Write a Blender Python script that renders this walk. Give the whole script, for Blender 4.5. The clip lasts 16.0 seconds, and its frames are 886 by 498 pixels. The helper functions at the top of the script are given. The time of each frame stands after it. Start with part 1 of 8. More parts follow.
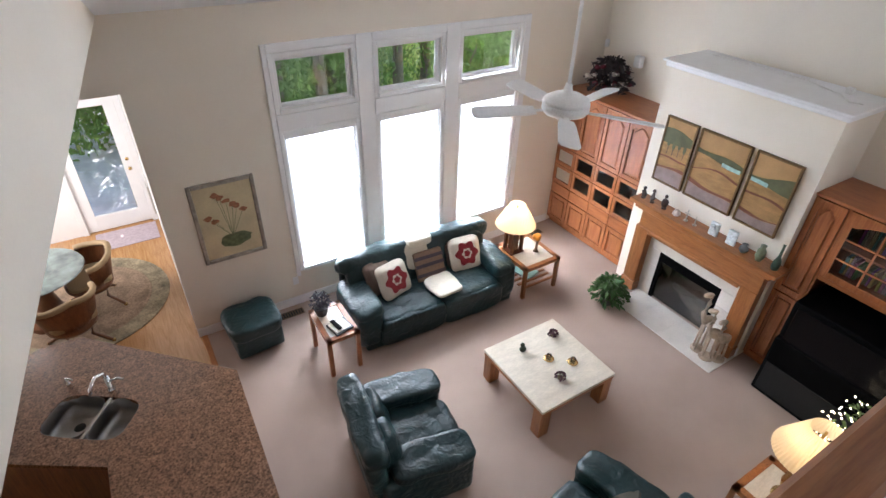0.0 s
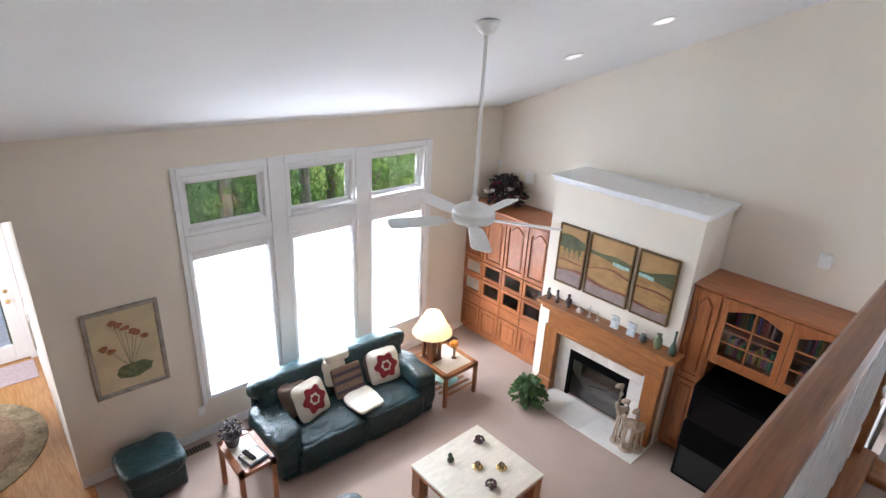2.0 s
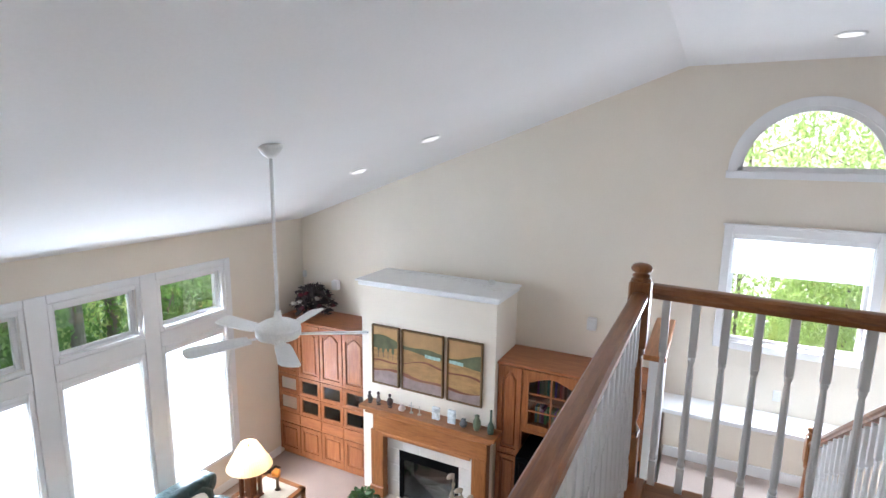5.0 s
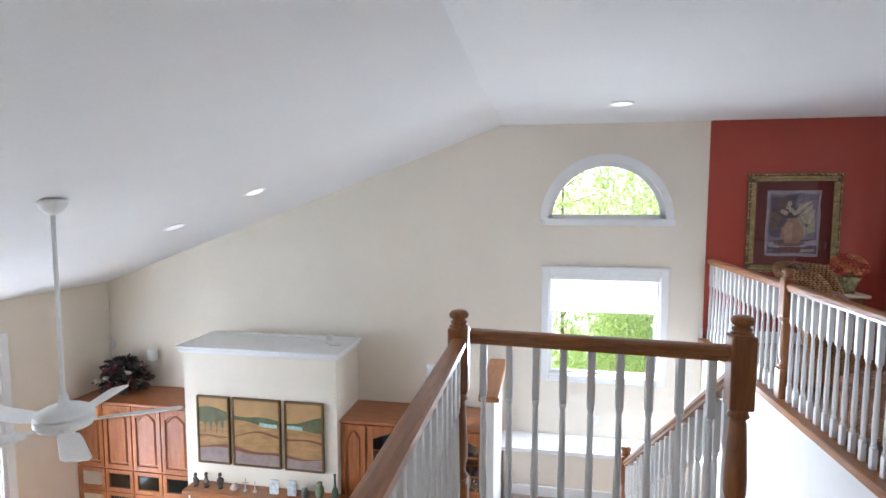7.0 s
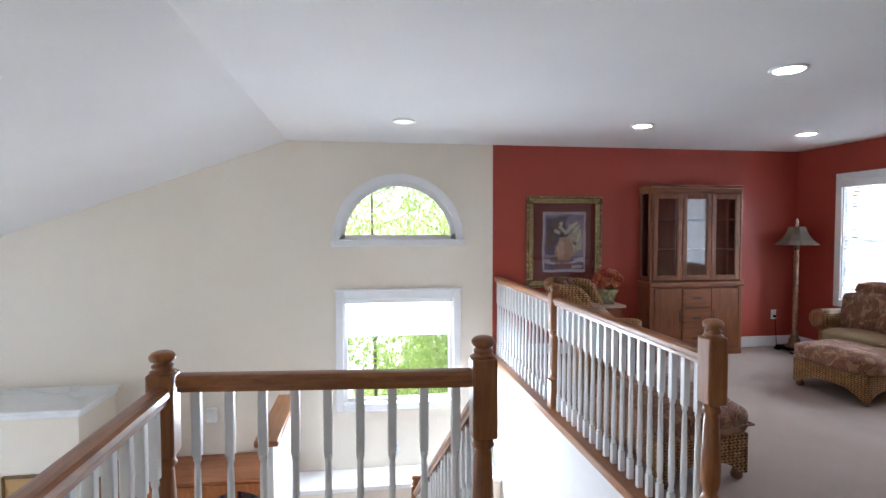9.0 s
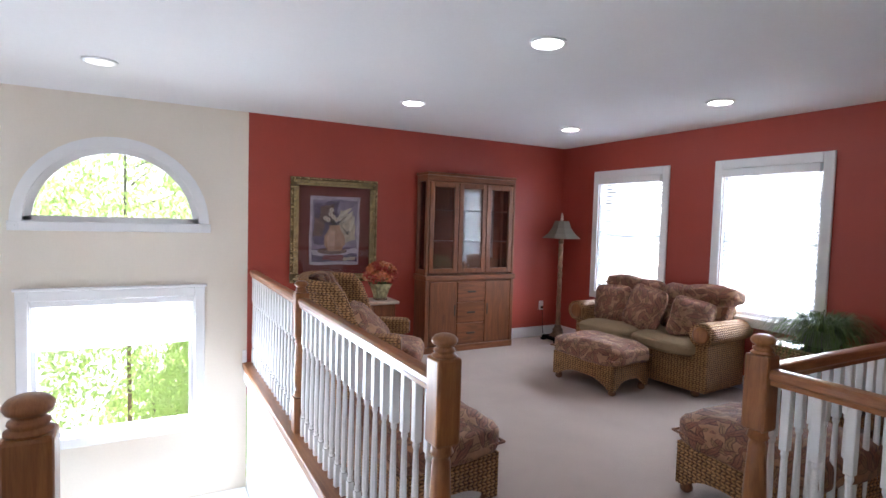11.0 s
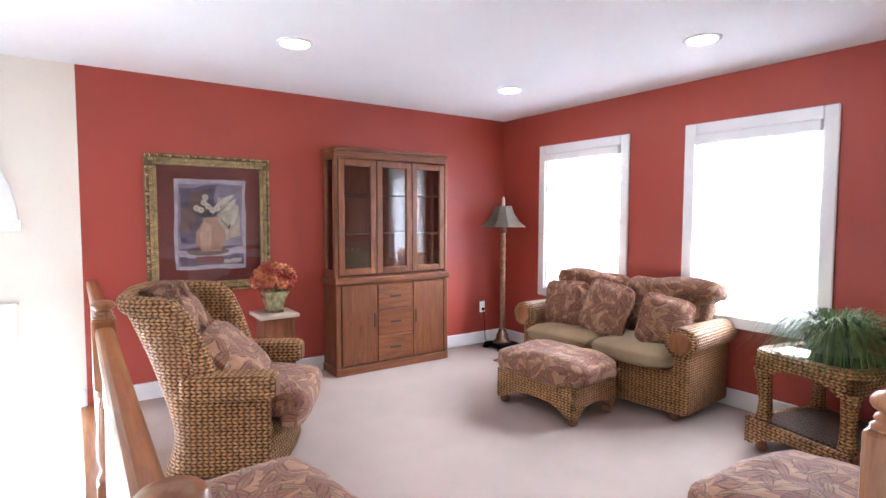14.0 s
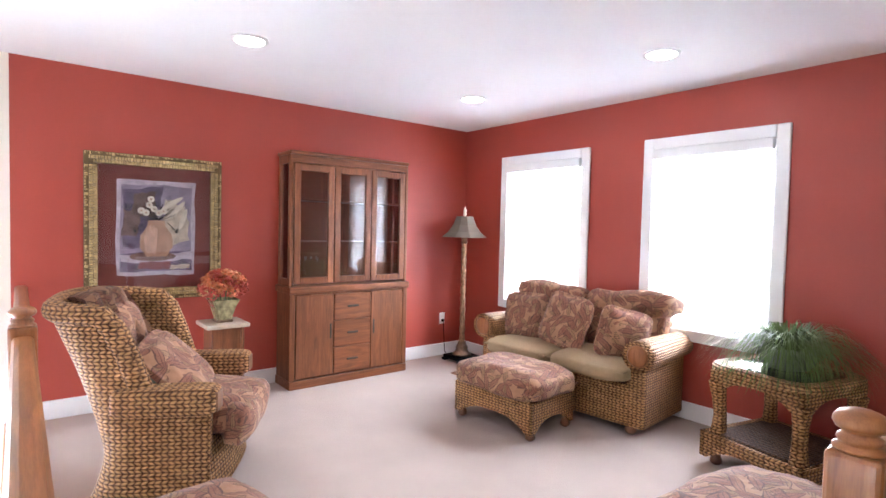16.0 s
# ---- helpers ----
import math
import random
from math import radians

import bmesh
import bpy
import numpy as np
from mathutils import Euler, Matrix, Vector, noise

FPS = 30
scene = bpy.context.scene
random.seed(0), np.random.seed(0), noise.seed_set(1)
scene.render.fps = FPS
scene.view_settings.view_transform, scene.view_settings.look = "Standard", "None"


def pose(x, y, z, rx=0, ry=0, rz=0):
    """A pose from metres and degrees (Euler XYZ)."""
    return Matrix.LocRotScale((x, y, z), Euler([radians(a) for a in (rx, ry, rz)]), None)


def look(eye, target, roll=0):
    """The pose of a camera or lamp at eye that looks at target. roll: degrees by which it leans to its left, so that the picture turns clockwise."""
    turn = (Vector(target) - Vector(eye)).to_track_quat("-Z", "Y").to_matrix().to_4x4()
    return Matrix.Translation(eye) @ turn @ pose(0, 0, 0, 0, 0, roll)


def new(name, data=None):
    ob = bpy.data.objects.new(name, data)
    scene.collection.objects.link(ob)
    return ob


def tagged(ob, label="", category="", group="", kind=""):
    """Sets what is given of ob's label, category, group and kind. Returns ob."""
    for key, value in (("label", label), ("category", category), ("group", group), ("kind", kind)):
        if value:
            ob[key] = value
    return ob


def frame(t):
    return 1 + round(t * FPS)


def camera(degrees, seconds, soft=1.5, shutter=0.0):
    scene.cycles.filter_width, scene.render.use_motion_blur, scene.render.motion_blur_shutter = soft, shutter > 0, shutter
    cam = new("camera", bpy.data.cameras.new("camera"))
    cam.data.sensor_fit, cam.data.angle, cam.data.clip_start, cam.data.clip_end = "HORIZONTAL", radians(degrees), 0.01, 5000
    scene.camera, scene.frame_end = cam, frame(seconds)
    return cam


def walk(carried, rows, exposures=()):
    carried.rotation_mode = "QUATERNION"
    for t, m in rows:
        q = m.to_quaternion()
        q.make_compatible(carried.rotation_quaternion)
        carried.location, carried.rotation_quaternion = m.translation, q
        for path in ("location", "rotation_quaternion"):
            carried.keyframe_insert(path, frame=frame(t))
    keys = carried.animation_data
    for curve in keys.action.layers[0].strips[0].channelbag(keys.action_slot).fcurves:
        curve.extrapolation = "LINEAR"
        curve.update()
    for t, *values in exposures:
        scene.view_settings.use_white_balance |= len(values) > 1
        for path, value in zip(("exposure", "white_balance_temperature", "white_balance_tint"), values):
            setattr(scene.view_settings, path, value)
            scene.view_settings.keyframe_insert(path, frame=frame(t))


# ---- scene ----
cam = camera(79.5, 16.0)
PATH = [
    (0, (0.312, 0.757, 1.464), (1.198, 2.139, 0.321), 1.60),
    (0.5, (0.268, 0.747, 1.456), (1.217, 2.143, 0.384), 2.01),
    (1, (0.230, 0.732, 1.454), (1.292, 2.125, 0.488), 2.80),
    (1.5, (0.196, 0.714, 1.455), (1.400, 2.062, 0.600), 4.08),
    (2, (0.169, 0.695, 1.460), (1.435, 2.048, 0.707), 2.92),
    (2.5, (0.147, 0.673, 1.468), (1.498, 1.984, 0.793), 2.37),
    (3, (0.130, 0.650, 1.478), (1.579, 1.892, 0.880), 1.71),
    (3.5, (0.119, 0.626, 1.488), (1.639, 1.801, 0.931), 1.09),
    (4, (0.114, 0.603, 1.499), (1.705, 1.703, 0.991), 0.83),
    (4.5, (0.114, 0.583, 1.509), (1.793, 1.582, 1.081), 0.77),
    (7, (0.197, 0.463, 1.519), (2.158, 0.815, 1.354), 0.07),
    (7.5, (0.250, 0.415, 1.514), (2.237, 0.590, 1.377), -0.00),
    (8, (0.342, 0.348, 1.503), (2.339, 0.345, 1.396), -0.03),
    (8.5, (0.447, 0.239, 1.491), (2.442, 0.131, 1.405), -0.04),
    (9, (0.535, 0.099, 1.481), (2.512, -0.195, 1.405), -0.06),
    (9.5, (0.634, -0.054, 1.479), (2.565, -0.568, 1.406), 0.37),
    (10, (0.768, -0.226, 1.494), (2.637, -0.932, 1.407), 1.02),
    (12.5, (1.673, -0.980, 1.398), (3.326, -2.098, 1.274), 1.27),
    (13, (1.823, -1.112, 1.396), (3.465, -2.246, 1.265), 1.00),
    (13.5, (1.928, -1.238, 1.401), (3.569, -2.373, 1.268), 0.54),
    (14, (1.985, -1.338, 1.399), (3.628, -2.473, 1.274), 0.15),
    (14.5, (2.011, -1.394, 1.394), (3.639, -2.551, 1.282), 0.19),
    (15, (2.023, -1.410, 1.394), (3.631, -2.597, 1.296), 0.49),
    (15.5, (2.034, -1.411, 1.389), (3.614, -2.633, 1.301), 0.94),
    (16, (2.040, -1.415, 1.379), (3.602, -2.661, 1.299), 1.36),
]
walk(cam, [(t, look(eye, target, roll)) for t, eye, target, roll in PATH],
     exposures=[(0.0, 1.30, 6250, 16), (2.0, 1.45, 6150, 15), (4.5, 1.50, 5950, 13), (7.0, 1.56, 5950, 12), (9.0, 1.52, 5950, 12), (10.0, 1.46, 5950, 13),
                (11.2, 1.84, 5950, 15), (12.5, 2.28, 6000, 16), (13.0, 2.50, 6000, 17), (14.5, 2.80, 6050, 18), (16.0, 2.92, 6100, 18)])

# ---- light ----
world = bpy.data.worlds.new("sky")
scene.world = world
world.use_nodes = True
wn = world.node_tree
sky = wn.nodes.new("ShaderNodeTexSky")
sky.sky_type, sky.sun_disc = "NISHITA", False
sky.sun_elevation, sky.sun_rotation = radians(53), radians(40)
wn.nodes["Background"].inputs["Strength"].default_value = 0.15
wn.links.new(sky.outputs[0], wn.nodes["Background"].inputs["Color"])

sun = new("sun", bpy.data.lights.new("sun", "SUN"))
sun.data.energy, sun.data.angle, sun.data.color = 5.0, radians(0.5), (1, 0.96, 0.9)
sun.matrix_world = look((0, 0, 0), (-0.385, -0.457, -0.80))


def window_light(name, eye, target, w, h, watts, color=(0.84, 0.93, 1.0)):
    """Daylight of one window opening; also makes the added breakfast fill lamp."""
    ob = new(name, bpy.data.lights.new(name, "AREA"))
    ob.data.shape, ob.data.size, ob.data.size_y, ob.data.energy, ob.data.color = "RECTANGLE", w, h, watts, color
    ob.matrix_world = look(eye, target)
    return ob


FL = -3.2          # lower floor
CE = 2.44          # flat ceiling over the loft
EX, NY, SY = 6.53, 6.28, -5.30
RIDGE, SLOPE = 0.914, 0.368

for i, x in enumerate((2.175, 3.325, 4.485)):
    window_light("daylight_north", (x, NY + 0.14, -1.75), (x, 0, -1.0), 0.84, 1.75, 92)
window_light("daylight_north_upper", (3.35, NY - 0.06, -0.30), (3.6, 0, -1.0), 3.0, 0.5, 27)
window_light("daylight_stair", (EX - 0.10, -0.29, -0.12), (3, -0.7, -1.0), 1.1, 0.6, 24)
window_light("daylight_stair_blind", (EX + 0.13, -0.29, 0.47), (0, -0.29, 0.2), 1.2, 0.44, 14)
window_light("daylight_south", (5.4175, SY - 0.157, 1.345), (5.4175, 0, 1.45), 0.97, 1.40, 30)
window_light("daylight_south", (3.8575, SY - 0.157, 1.345), (3.8575, 0, 1.45), 0.92, 1.40, 30)
# fill lamp added inside the breakfast corner, clear of any opening
window_light("breakfast_fill", (-1.9, 8.0, -1.6), (0.4, 8.2, -2.6), 1.2, 1.6, 30, (1, 0.97, 0.92))


# ---- materials ----
def mat(name, color, rough=0.6, metal=0.0, var=0.12, scale=8.0, bump=0.0, bscale=60.0, spec=0.5, var2=0.06, scale2=60.0, stretch=(1, 1, 1), coat=0.0, tint=None):
    """A plain surface with broad and fine variation of its colour, and fine relief."""
    m = bpy.data.materials.new(name)
    m.use_nodes = True
    nt = m.node_tree
    b = nt.nodes["Principled BSDF"]
    b.inputs["Roughness"].default_value, b.inputs["Metallic"].default_value = rough, metal
    b.inputs["Specular IOR Level"].default_value, b.inputs["Coat Weight"].default_value = spec, coat
    co = nt.nodes.new("ShaderNodeTexCoord")
    mp = nt.nodes.new("ShaderNodeMapping")
    mp.inputs["Scale"].default_value = stretch
    nt.links.new(co.outputs["Object"], mp.inputs["Vector"])
    last = None
    for amount, sc in ((var, scale), (var2, scale2)):
        n = nt.nodes.new("ShaderNodeTexNoise")
        n.inputs["Scale"].default_value, n.inputs["Detail"].default_value = sc, 4
        nt.links.new(mp.outputs[0], n.inputs["Vector"])
        r = nt.nodes.new("ShaderNodeMapRange")
        r.inputs[1].default_value, r.inputs[2].default_value = 0.25, 0.75
        r.inputs[3].default_value, r.inputs[4].default_value = 1 - amount, 1 + amount
        nt.links.new(n.outputs["Fac"], r.inputs[0])
        if last is None:
            last = r.outputs[0]
        else:
            k = nt.nodes.new("ShaderNodeMath")
            k.operation = "MULTIPLY"
            nt.links.new(last, k.inputs[0])
            nt.links.new(r.outputs[0], k.inputs[1])
            last = k.outputs[0]
    mul = nt.nodes.new("ShaderNodeVectorMath")
    mul.operation = "SCALE"
    mul.inputs[0].default_value = color[:3]
    nt.links.new(last, mul.inputs["Scale"])
    nt.links.new(mul.outputs[0], b.inputs["Base Color"])
    if bump:
        n = nt.nodes.new("ShaderNodeTexNoise")
        n.inputs["Scale"].default_value, n.inputs["Detail"].default_value = bscale, 5
        nt.links.new(mp.outputs[0], n.inputs["Vector"])
        bu = nt.nodes.new("ShaderNodeBump")
        bu.inputs["Strength"].default_value, bu.inputs["Distance"].default_value = bump, 0.01
        nt.links.new(n.outputs["Fac"], bu.inputs["Height"])
        nt.links.new(bu.outputs[0], b.inputs["Normal"])
    return m


def wood(name, dark, light, along="z", rough=0.35, scale=6.0, spread=0.06, coat=0.2, spec=0.5):
    """Grained wood: streaks that run along one axis, and a shade that differs from piece to piece."""
    m = bpy.data.materials.new(name)
    m.use_nodes = True
    nt = m.node_tree
    b = nt.nodes["Principled BSDF"]
    b.inputs["Roughness"].default_value, b.inputs["Coat Weight"].default_value = rough, coat
    b.inputs["Coat Roughness"].default_value, b.inputs["Specular IOR Level"].default_value = 0.2, spec
    co = nt.nodes.new("ShaderNodeTexCoord")
    mp = nt.nodes.new("ShaderNodeMapping")
    s = {"x": (1.2, 14, 14), "y": (14, 1.2, 14), "z": (14, 14, 1.2)}[along]
    mp.inputs["Scale"].default_value = s
    info = nt.nodes.new("ShaderNodeObjectInfo")
    add = nt.nodes.new("ShaderNodeVectorMath")
    add.operation = "ADD"
    sc = nt.nodes.new("ShaderNodeMath")
    sc.operation = "MULTIPLY"
    sc.inputs[1].default_value = 40
    nt.links.new(info.outputs["Random"], sc.inputs[0])
    nt.links.new(co.outputs["Object"], add.inputs[0])
    nt.links.new(sc.outputs[0], add.inputs[1])
    nt.links.new(add.outputs[0], mp.inputs["Vector"])
    n = nt.nodes.new("ShaderNodeTexNoise")
    n.inputs["Scale"].default_value, n.inputs["Detail"].default_value, n.inputs["Distortion"].default_value = scale * 0.4, 6, 1.2
    nt.links.new(mp.outputs[0], n.inputs["Vector"])
    f = nt.nodes.new("ShaderNodeTexNoise")
    f.inputs["Scale"].default_value, f.inputs["Detail"].default_value = scale * 4, 3
    nt.links.new(mp.outputs[0], f.inputs["Vector"])
    mix = nt.nodes.new("ShaderNodeMath")
    mix.operation = "MULTIPLY_ADD"
    mix.inputs[1].default_value, mix.inputs[2].default_value = 0.35, 0.0
    nt.links.new(f.outputs["Fac"], mix.inputs[0])
    ad = nt.nodes.new("ShaderNodeMath")
    ad.operation = "MULTIPLY_ADD"
    ad.inputs[1].default_value = 0.8
    nt.links.new(n.outputs["Fac"], ad.inputs[0])
    nt.links.new(mix.outputs[0], ad.inputs[2])
    ramp = nt.nodes.new("ShaderNodeValToRGB")
    ramp.color_ramp.elements[0].position, ramp.color_ramp.elements[1].position = 0.35, 0.75
    ramp.color_ramp.elements[0].color, ramp.color_ramp.elements[1].color = (*dark, 1), (*light, 1)
    nt.links.new(ad.outputs[0], ramp.inputs[0])
    hs = nt.nodes.new("ShaderNodeHueSaturation")
    mr = nt.nodes.new("ShaderNodeMapRange")
    mr.inputs[3].default_value, mr.inputs[4].default_value = 1 - spread, 1 + spread
    nt.links.new(info.outputs["Random"], mr.inputs[0])
    nt.links.new(mr.outputs[0], hs.inputs["Value"])
    nt.links.new(ramp.outputs[0], hs.inputs["Color"])
    nt.links.new(hs.outputs[0], b.inputs["Base Color"])
    bu = nt.nodes.new("ShaderNodeBump")
    bu.inputs["Strength"].default_value, bu.inputs["Distance"].default_value = 0.12, 0.004
    nt.links.new(ad.outputs[0], bu.inputs["Height"])
    nt.links.new(bu.outputs[0], b.inputs["Normal"])
    return m


def glow(name, color, strength):
    m = bpy.data.materials.new(name)
    m.use_nodes = True
    b = m.node_tree.nodes["Principled BSDF"]
    b.inputs["Base Color"].default_value = (*color, 1)
    b.inputs["Emission Color"].default_value, b.inputs["Emission Strength"].default_value = (*color, 1), strength
    return m


def glass_mat(name, tint=(1, 1, 1), gloss=0.12):
    m = bpy.data.materials.new(name)
    m.use_nodes = True
    nt = m.node_tree
    nt.nodes.remove(nt.nodes["Principled BSDF"])
    t = nt.nodes.new("ShaderNodeBsdfTransparent")
    t.inputs[0].default_value = (*tint, 1)
    g = nt.nodes.new("ShaderNodeBsdfGlossy")
    g.inputs["Roughness"].default_value = 0.02
    fr = nt.nodes.new("ShaderNodeFresnel")
    fr.inputs[0].default_value = 1.45
    ad = nt.nodes.new("ShaderNodeMath")
    ad.operation = "ADD"
    ad.inputs[1].default_value = gloss * 0.3
    nt.links.new(fr.outputs[0], ad.inputs[0])
    mx = nt.nodes.new("ShaderNodeMixShader")
    nt.links.new(ad.outputs[0], mx.inputs[0])
    nt.links.new(t.outputs[0], mx.inputs[1])
    nt.links.new(g.outputs[0], mx.inputs[2])
    nt.links.new(mx.outputs[0], nt.nodes["Material Output"].inputs[0])
    return m


def translucent(name, color, amount=0.5, rough=0.7):
    """Thin cloth or slats that let light through."""
    m = bpy.data.materials.new(name)
    m.use_nodes = True
    nt = m.node_tree
    b = nt.nodes["Principled BSDF"]
    b.inputs["Base Color"].default_value, b.inputs["Roughness"].default_value = (*color, 1), rough
    t = nt.nodes.new("ShaderNodeBsdfTranslucent")
    t.inputs[0].default_value = (*color, 1)
    mx = nt.nodes.new("ShaderNodeMixShader")
    mx.inputs[0].default_value = amount
    nt.links.new(b.outputs[0], mx.inputs[1])
    nt.links.new(t.outputs[0], mx.inputs[2])
    nt.links.new(mx.outputs[0], nt.nodes["Material Output"].inputs[0])
    return m


def weave(name, a, c, wide=0.026, high=0.016):
    """Braided seagrass: rows of short slanted strands, each row offset from the last, with dark gaps whose shade is put
    into the colour.
    """
    m = bpy.data.materials.new(name)
    m.use_nodes = True
    nt = m.node_tree
    b = nt.nodes["Principled BSDF"]
    b.inputs["Roughness"].default_value, b.inputs["Specular IOR Level"].default_value = 0.6, 0.3

    def math_node(op, p, q, third=None):
        k = nt.nodes.new("ShaderNodeMath")
        k.operation = op
        for i, v in enumerate((p, q, third)):
            if v is None:
                continue
            if isinstance(v, (int, float)):
                k.inputs[i].default_value = v
            else:
                nt.links.new(v, k.inputs[i])
        return k.outputs[0]

    co = nt.nodes.new("ShaderNodeTexCoord")
    sp = nt.nodes.new("ShaderNodeSeparateXYZ")
    nt.links.new(co.outputs["Object"], sp.inputs[0])
    nn = nt.nodes.new("ShaderNodeSeparateXYZ")
    nt.links.new(co.outputs["Normal"], nn.inputs[0])
    flat = math_node("GREATER_THAN", math_node("ABSOLUTE", nn.outputs[2], None), 0.72)
    side = math_node("GREATER_THAN", math_node("ABSOLUTE", nn.outputs[0], None), math_node("ABSOLUTE", nn.outputs[1], None))
    # along the row: x on faces that look along y, y elsewhere; across it: z, or x on level faces
    ex = math_node("MULTIPLY", sp.outputs[0], math_node("SUBTRACT", 1.0, math_node("MAXIMUM", flat, side)))
    u = math_node("MULTIPLY_ADD", sp.outputs[1], math_node("MAXIMUM", flat, side), ex)
    ez = math_node("MULTIPLY", sp.outputs[2], math_node("SUBTRACT", 1.0, flat))
    v = math_node("MULTIPLY_ADD", sp.outputs[0], flat, ez)
    n = nt.nodes.new("ShaderNodeTexNoise")
    n.inputs["Scale"].default_value, n.inputs["Detail"].default_value = 26, 3
    nt.links.new(co.outputs["Object"], n.inputs["Vector"])
    u = math_node("MULTIPLY_ADD", n.outputs["Fac"], 0.006, u)
    v = math_node("MULTIPLY_ADD", n.outputs["Fac"], 0.005, v)
    row = math_node("FLOOR", math_node("DIVIDE", v, high), None)
    fv = math_node("FRACT", math_node("DIVIDE", v, high), None)
    odd = math_node("FRACT", math_node("MULTIPLY", row, 0.5), None)
    slant = math_node("MULTIPLY", fv, math_node("MULTIPLY_ADD", odd, -2.2, 0.55))
    fu = math_node("FRACT", math_node("ADD", math_node("DIVIDE", u, wide), math_node("ADD", slant, odd)), None)
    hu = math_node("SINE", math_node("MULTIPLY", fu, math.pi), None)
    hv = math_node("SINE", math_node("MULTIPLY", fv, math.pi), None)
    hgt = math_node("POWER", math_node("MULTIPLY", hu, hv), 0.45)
    # relief height also sets colour, painting shade between the strands
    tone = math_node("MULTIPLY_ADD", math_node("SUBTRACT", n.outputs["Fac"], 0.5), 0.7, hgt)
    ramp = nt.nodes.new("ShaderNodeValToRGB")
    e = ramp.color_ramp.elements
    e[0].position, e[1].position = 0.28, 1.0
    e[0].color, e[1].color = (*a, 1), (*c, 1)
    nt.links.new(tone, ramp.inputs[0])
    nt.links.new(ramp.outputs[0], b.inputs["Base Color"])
    bu = nt.nodes.new("ShaderNodeBump")
    bu.inputs["Strength"].default_value, bu.inputs["Distance"].default_value = 1.0, 0.010
    nt.links.new(hgt, bu.inputs["Height"])
    nt.links.new(bu.outputs[0], b.inputs["Normal"])
    return m


def leather(name, color):
    """Soft hide: broad puckers, sharp creases and a fine grain."""
    m = mat(name, color, 0.36, spec=0.5, var=0.3, scale=5, var2=0.15, scale2=70)
    nt = m.node_tree
    b = nt.nodes["Principled BSDF"]
    co = nt.nodes.new("ShaderNodeTexCoord")
    last = None
    for kind, sc, dist, strength, depth in (("FBM", 9.0, 0.6, 0.7, 0.03), ("RIDGED_MULTIFRACTAL", 7.0, 1.8, 0.5, 0.016), ("FBM", 160.0, 0.0, 0.25, 0.002)):
        n = nt.nodes.new("ShaderNodeTexNoise")
        n.noise_type = kind
        n.inputs["Scale"].default_value, n.inputs["Detail"].default_value, n.inputs["Distortion"].default_value = sc, 3, dist
        nt.links.new(co.outputs["Object"], n.inputs["Vector"])
        bu = nt.nodes.new("ShaderNodeBump")
        bu.inputs["Strength"].default_value, bu.inputs["Distance"].default_value = strength, depth
        nt.links.new(n.outputs["Fac"], bu.inputs["Height"])
        if last is not None:
            nt.links.new(last, bu.inputs["Normal"])
        last = bu.outputs[0]
    nt.links.new(last, b.inputs["Normal"])
    return m


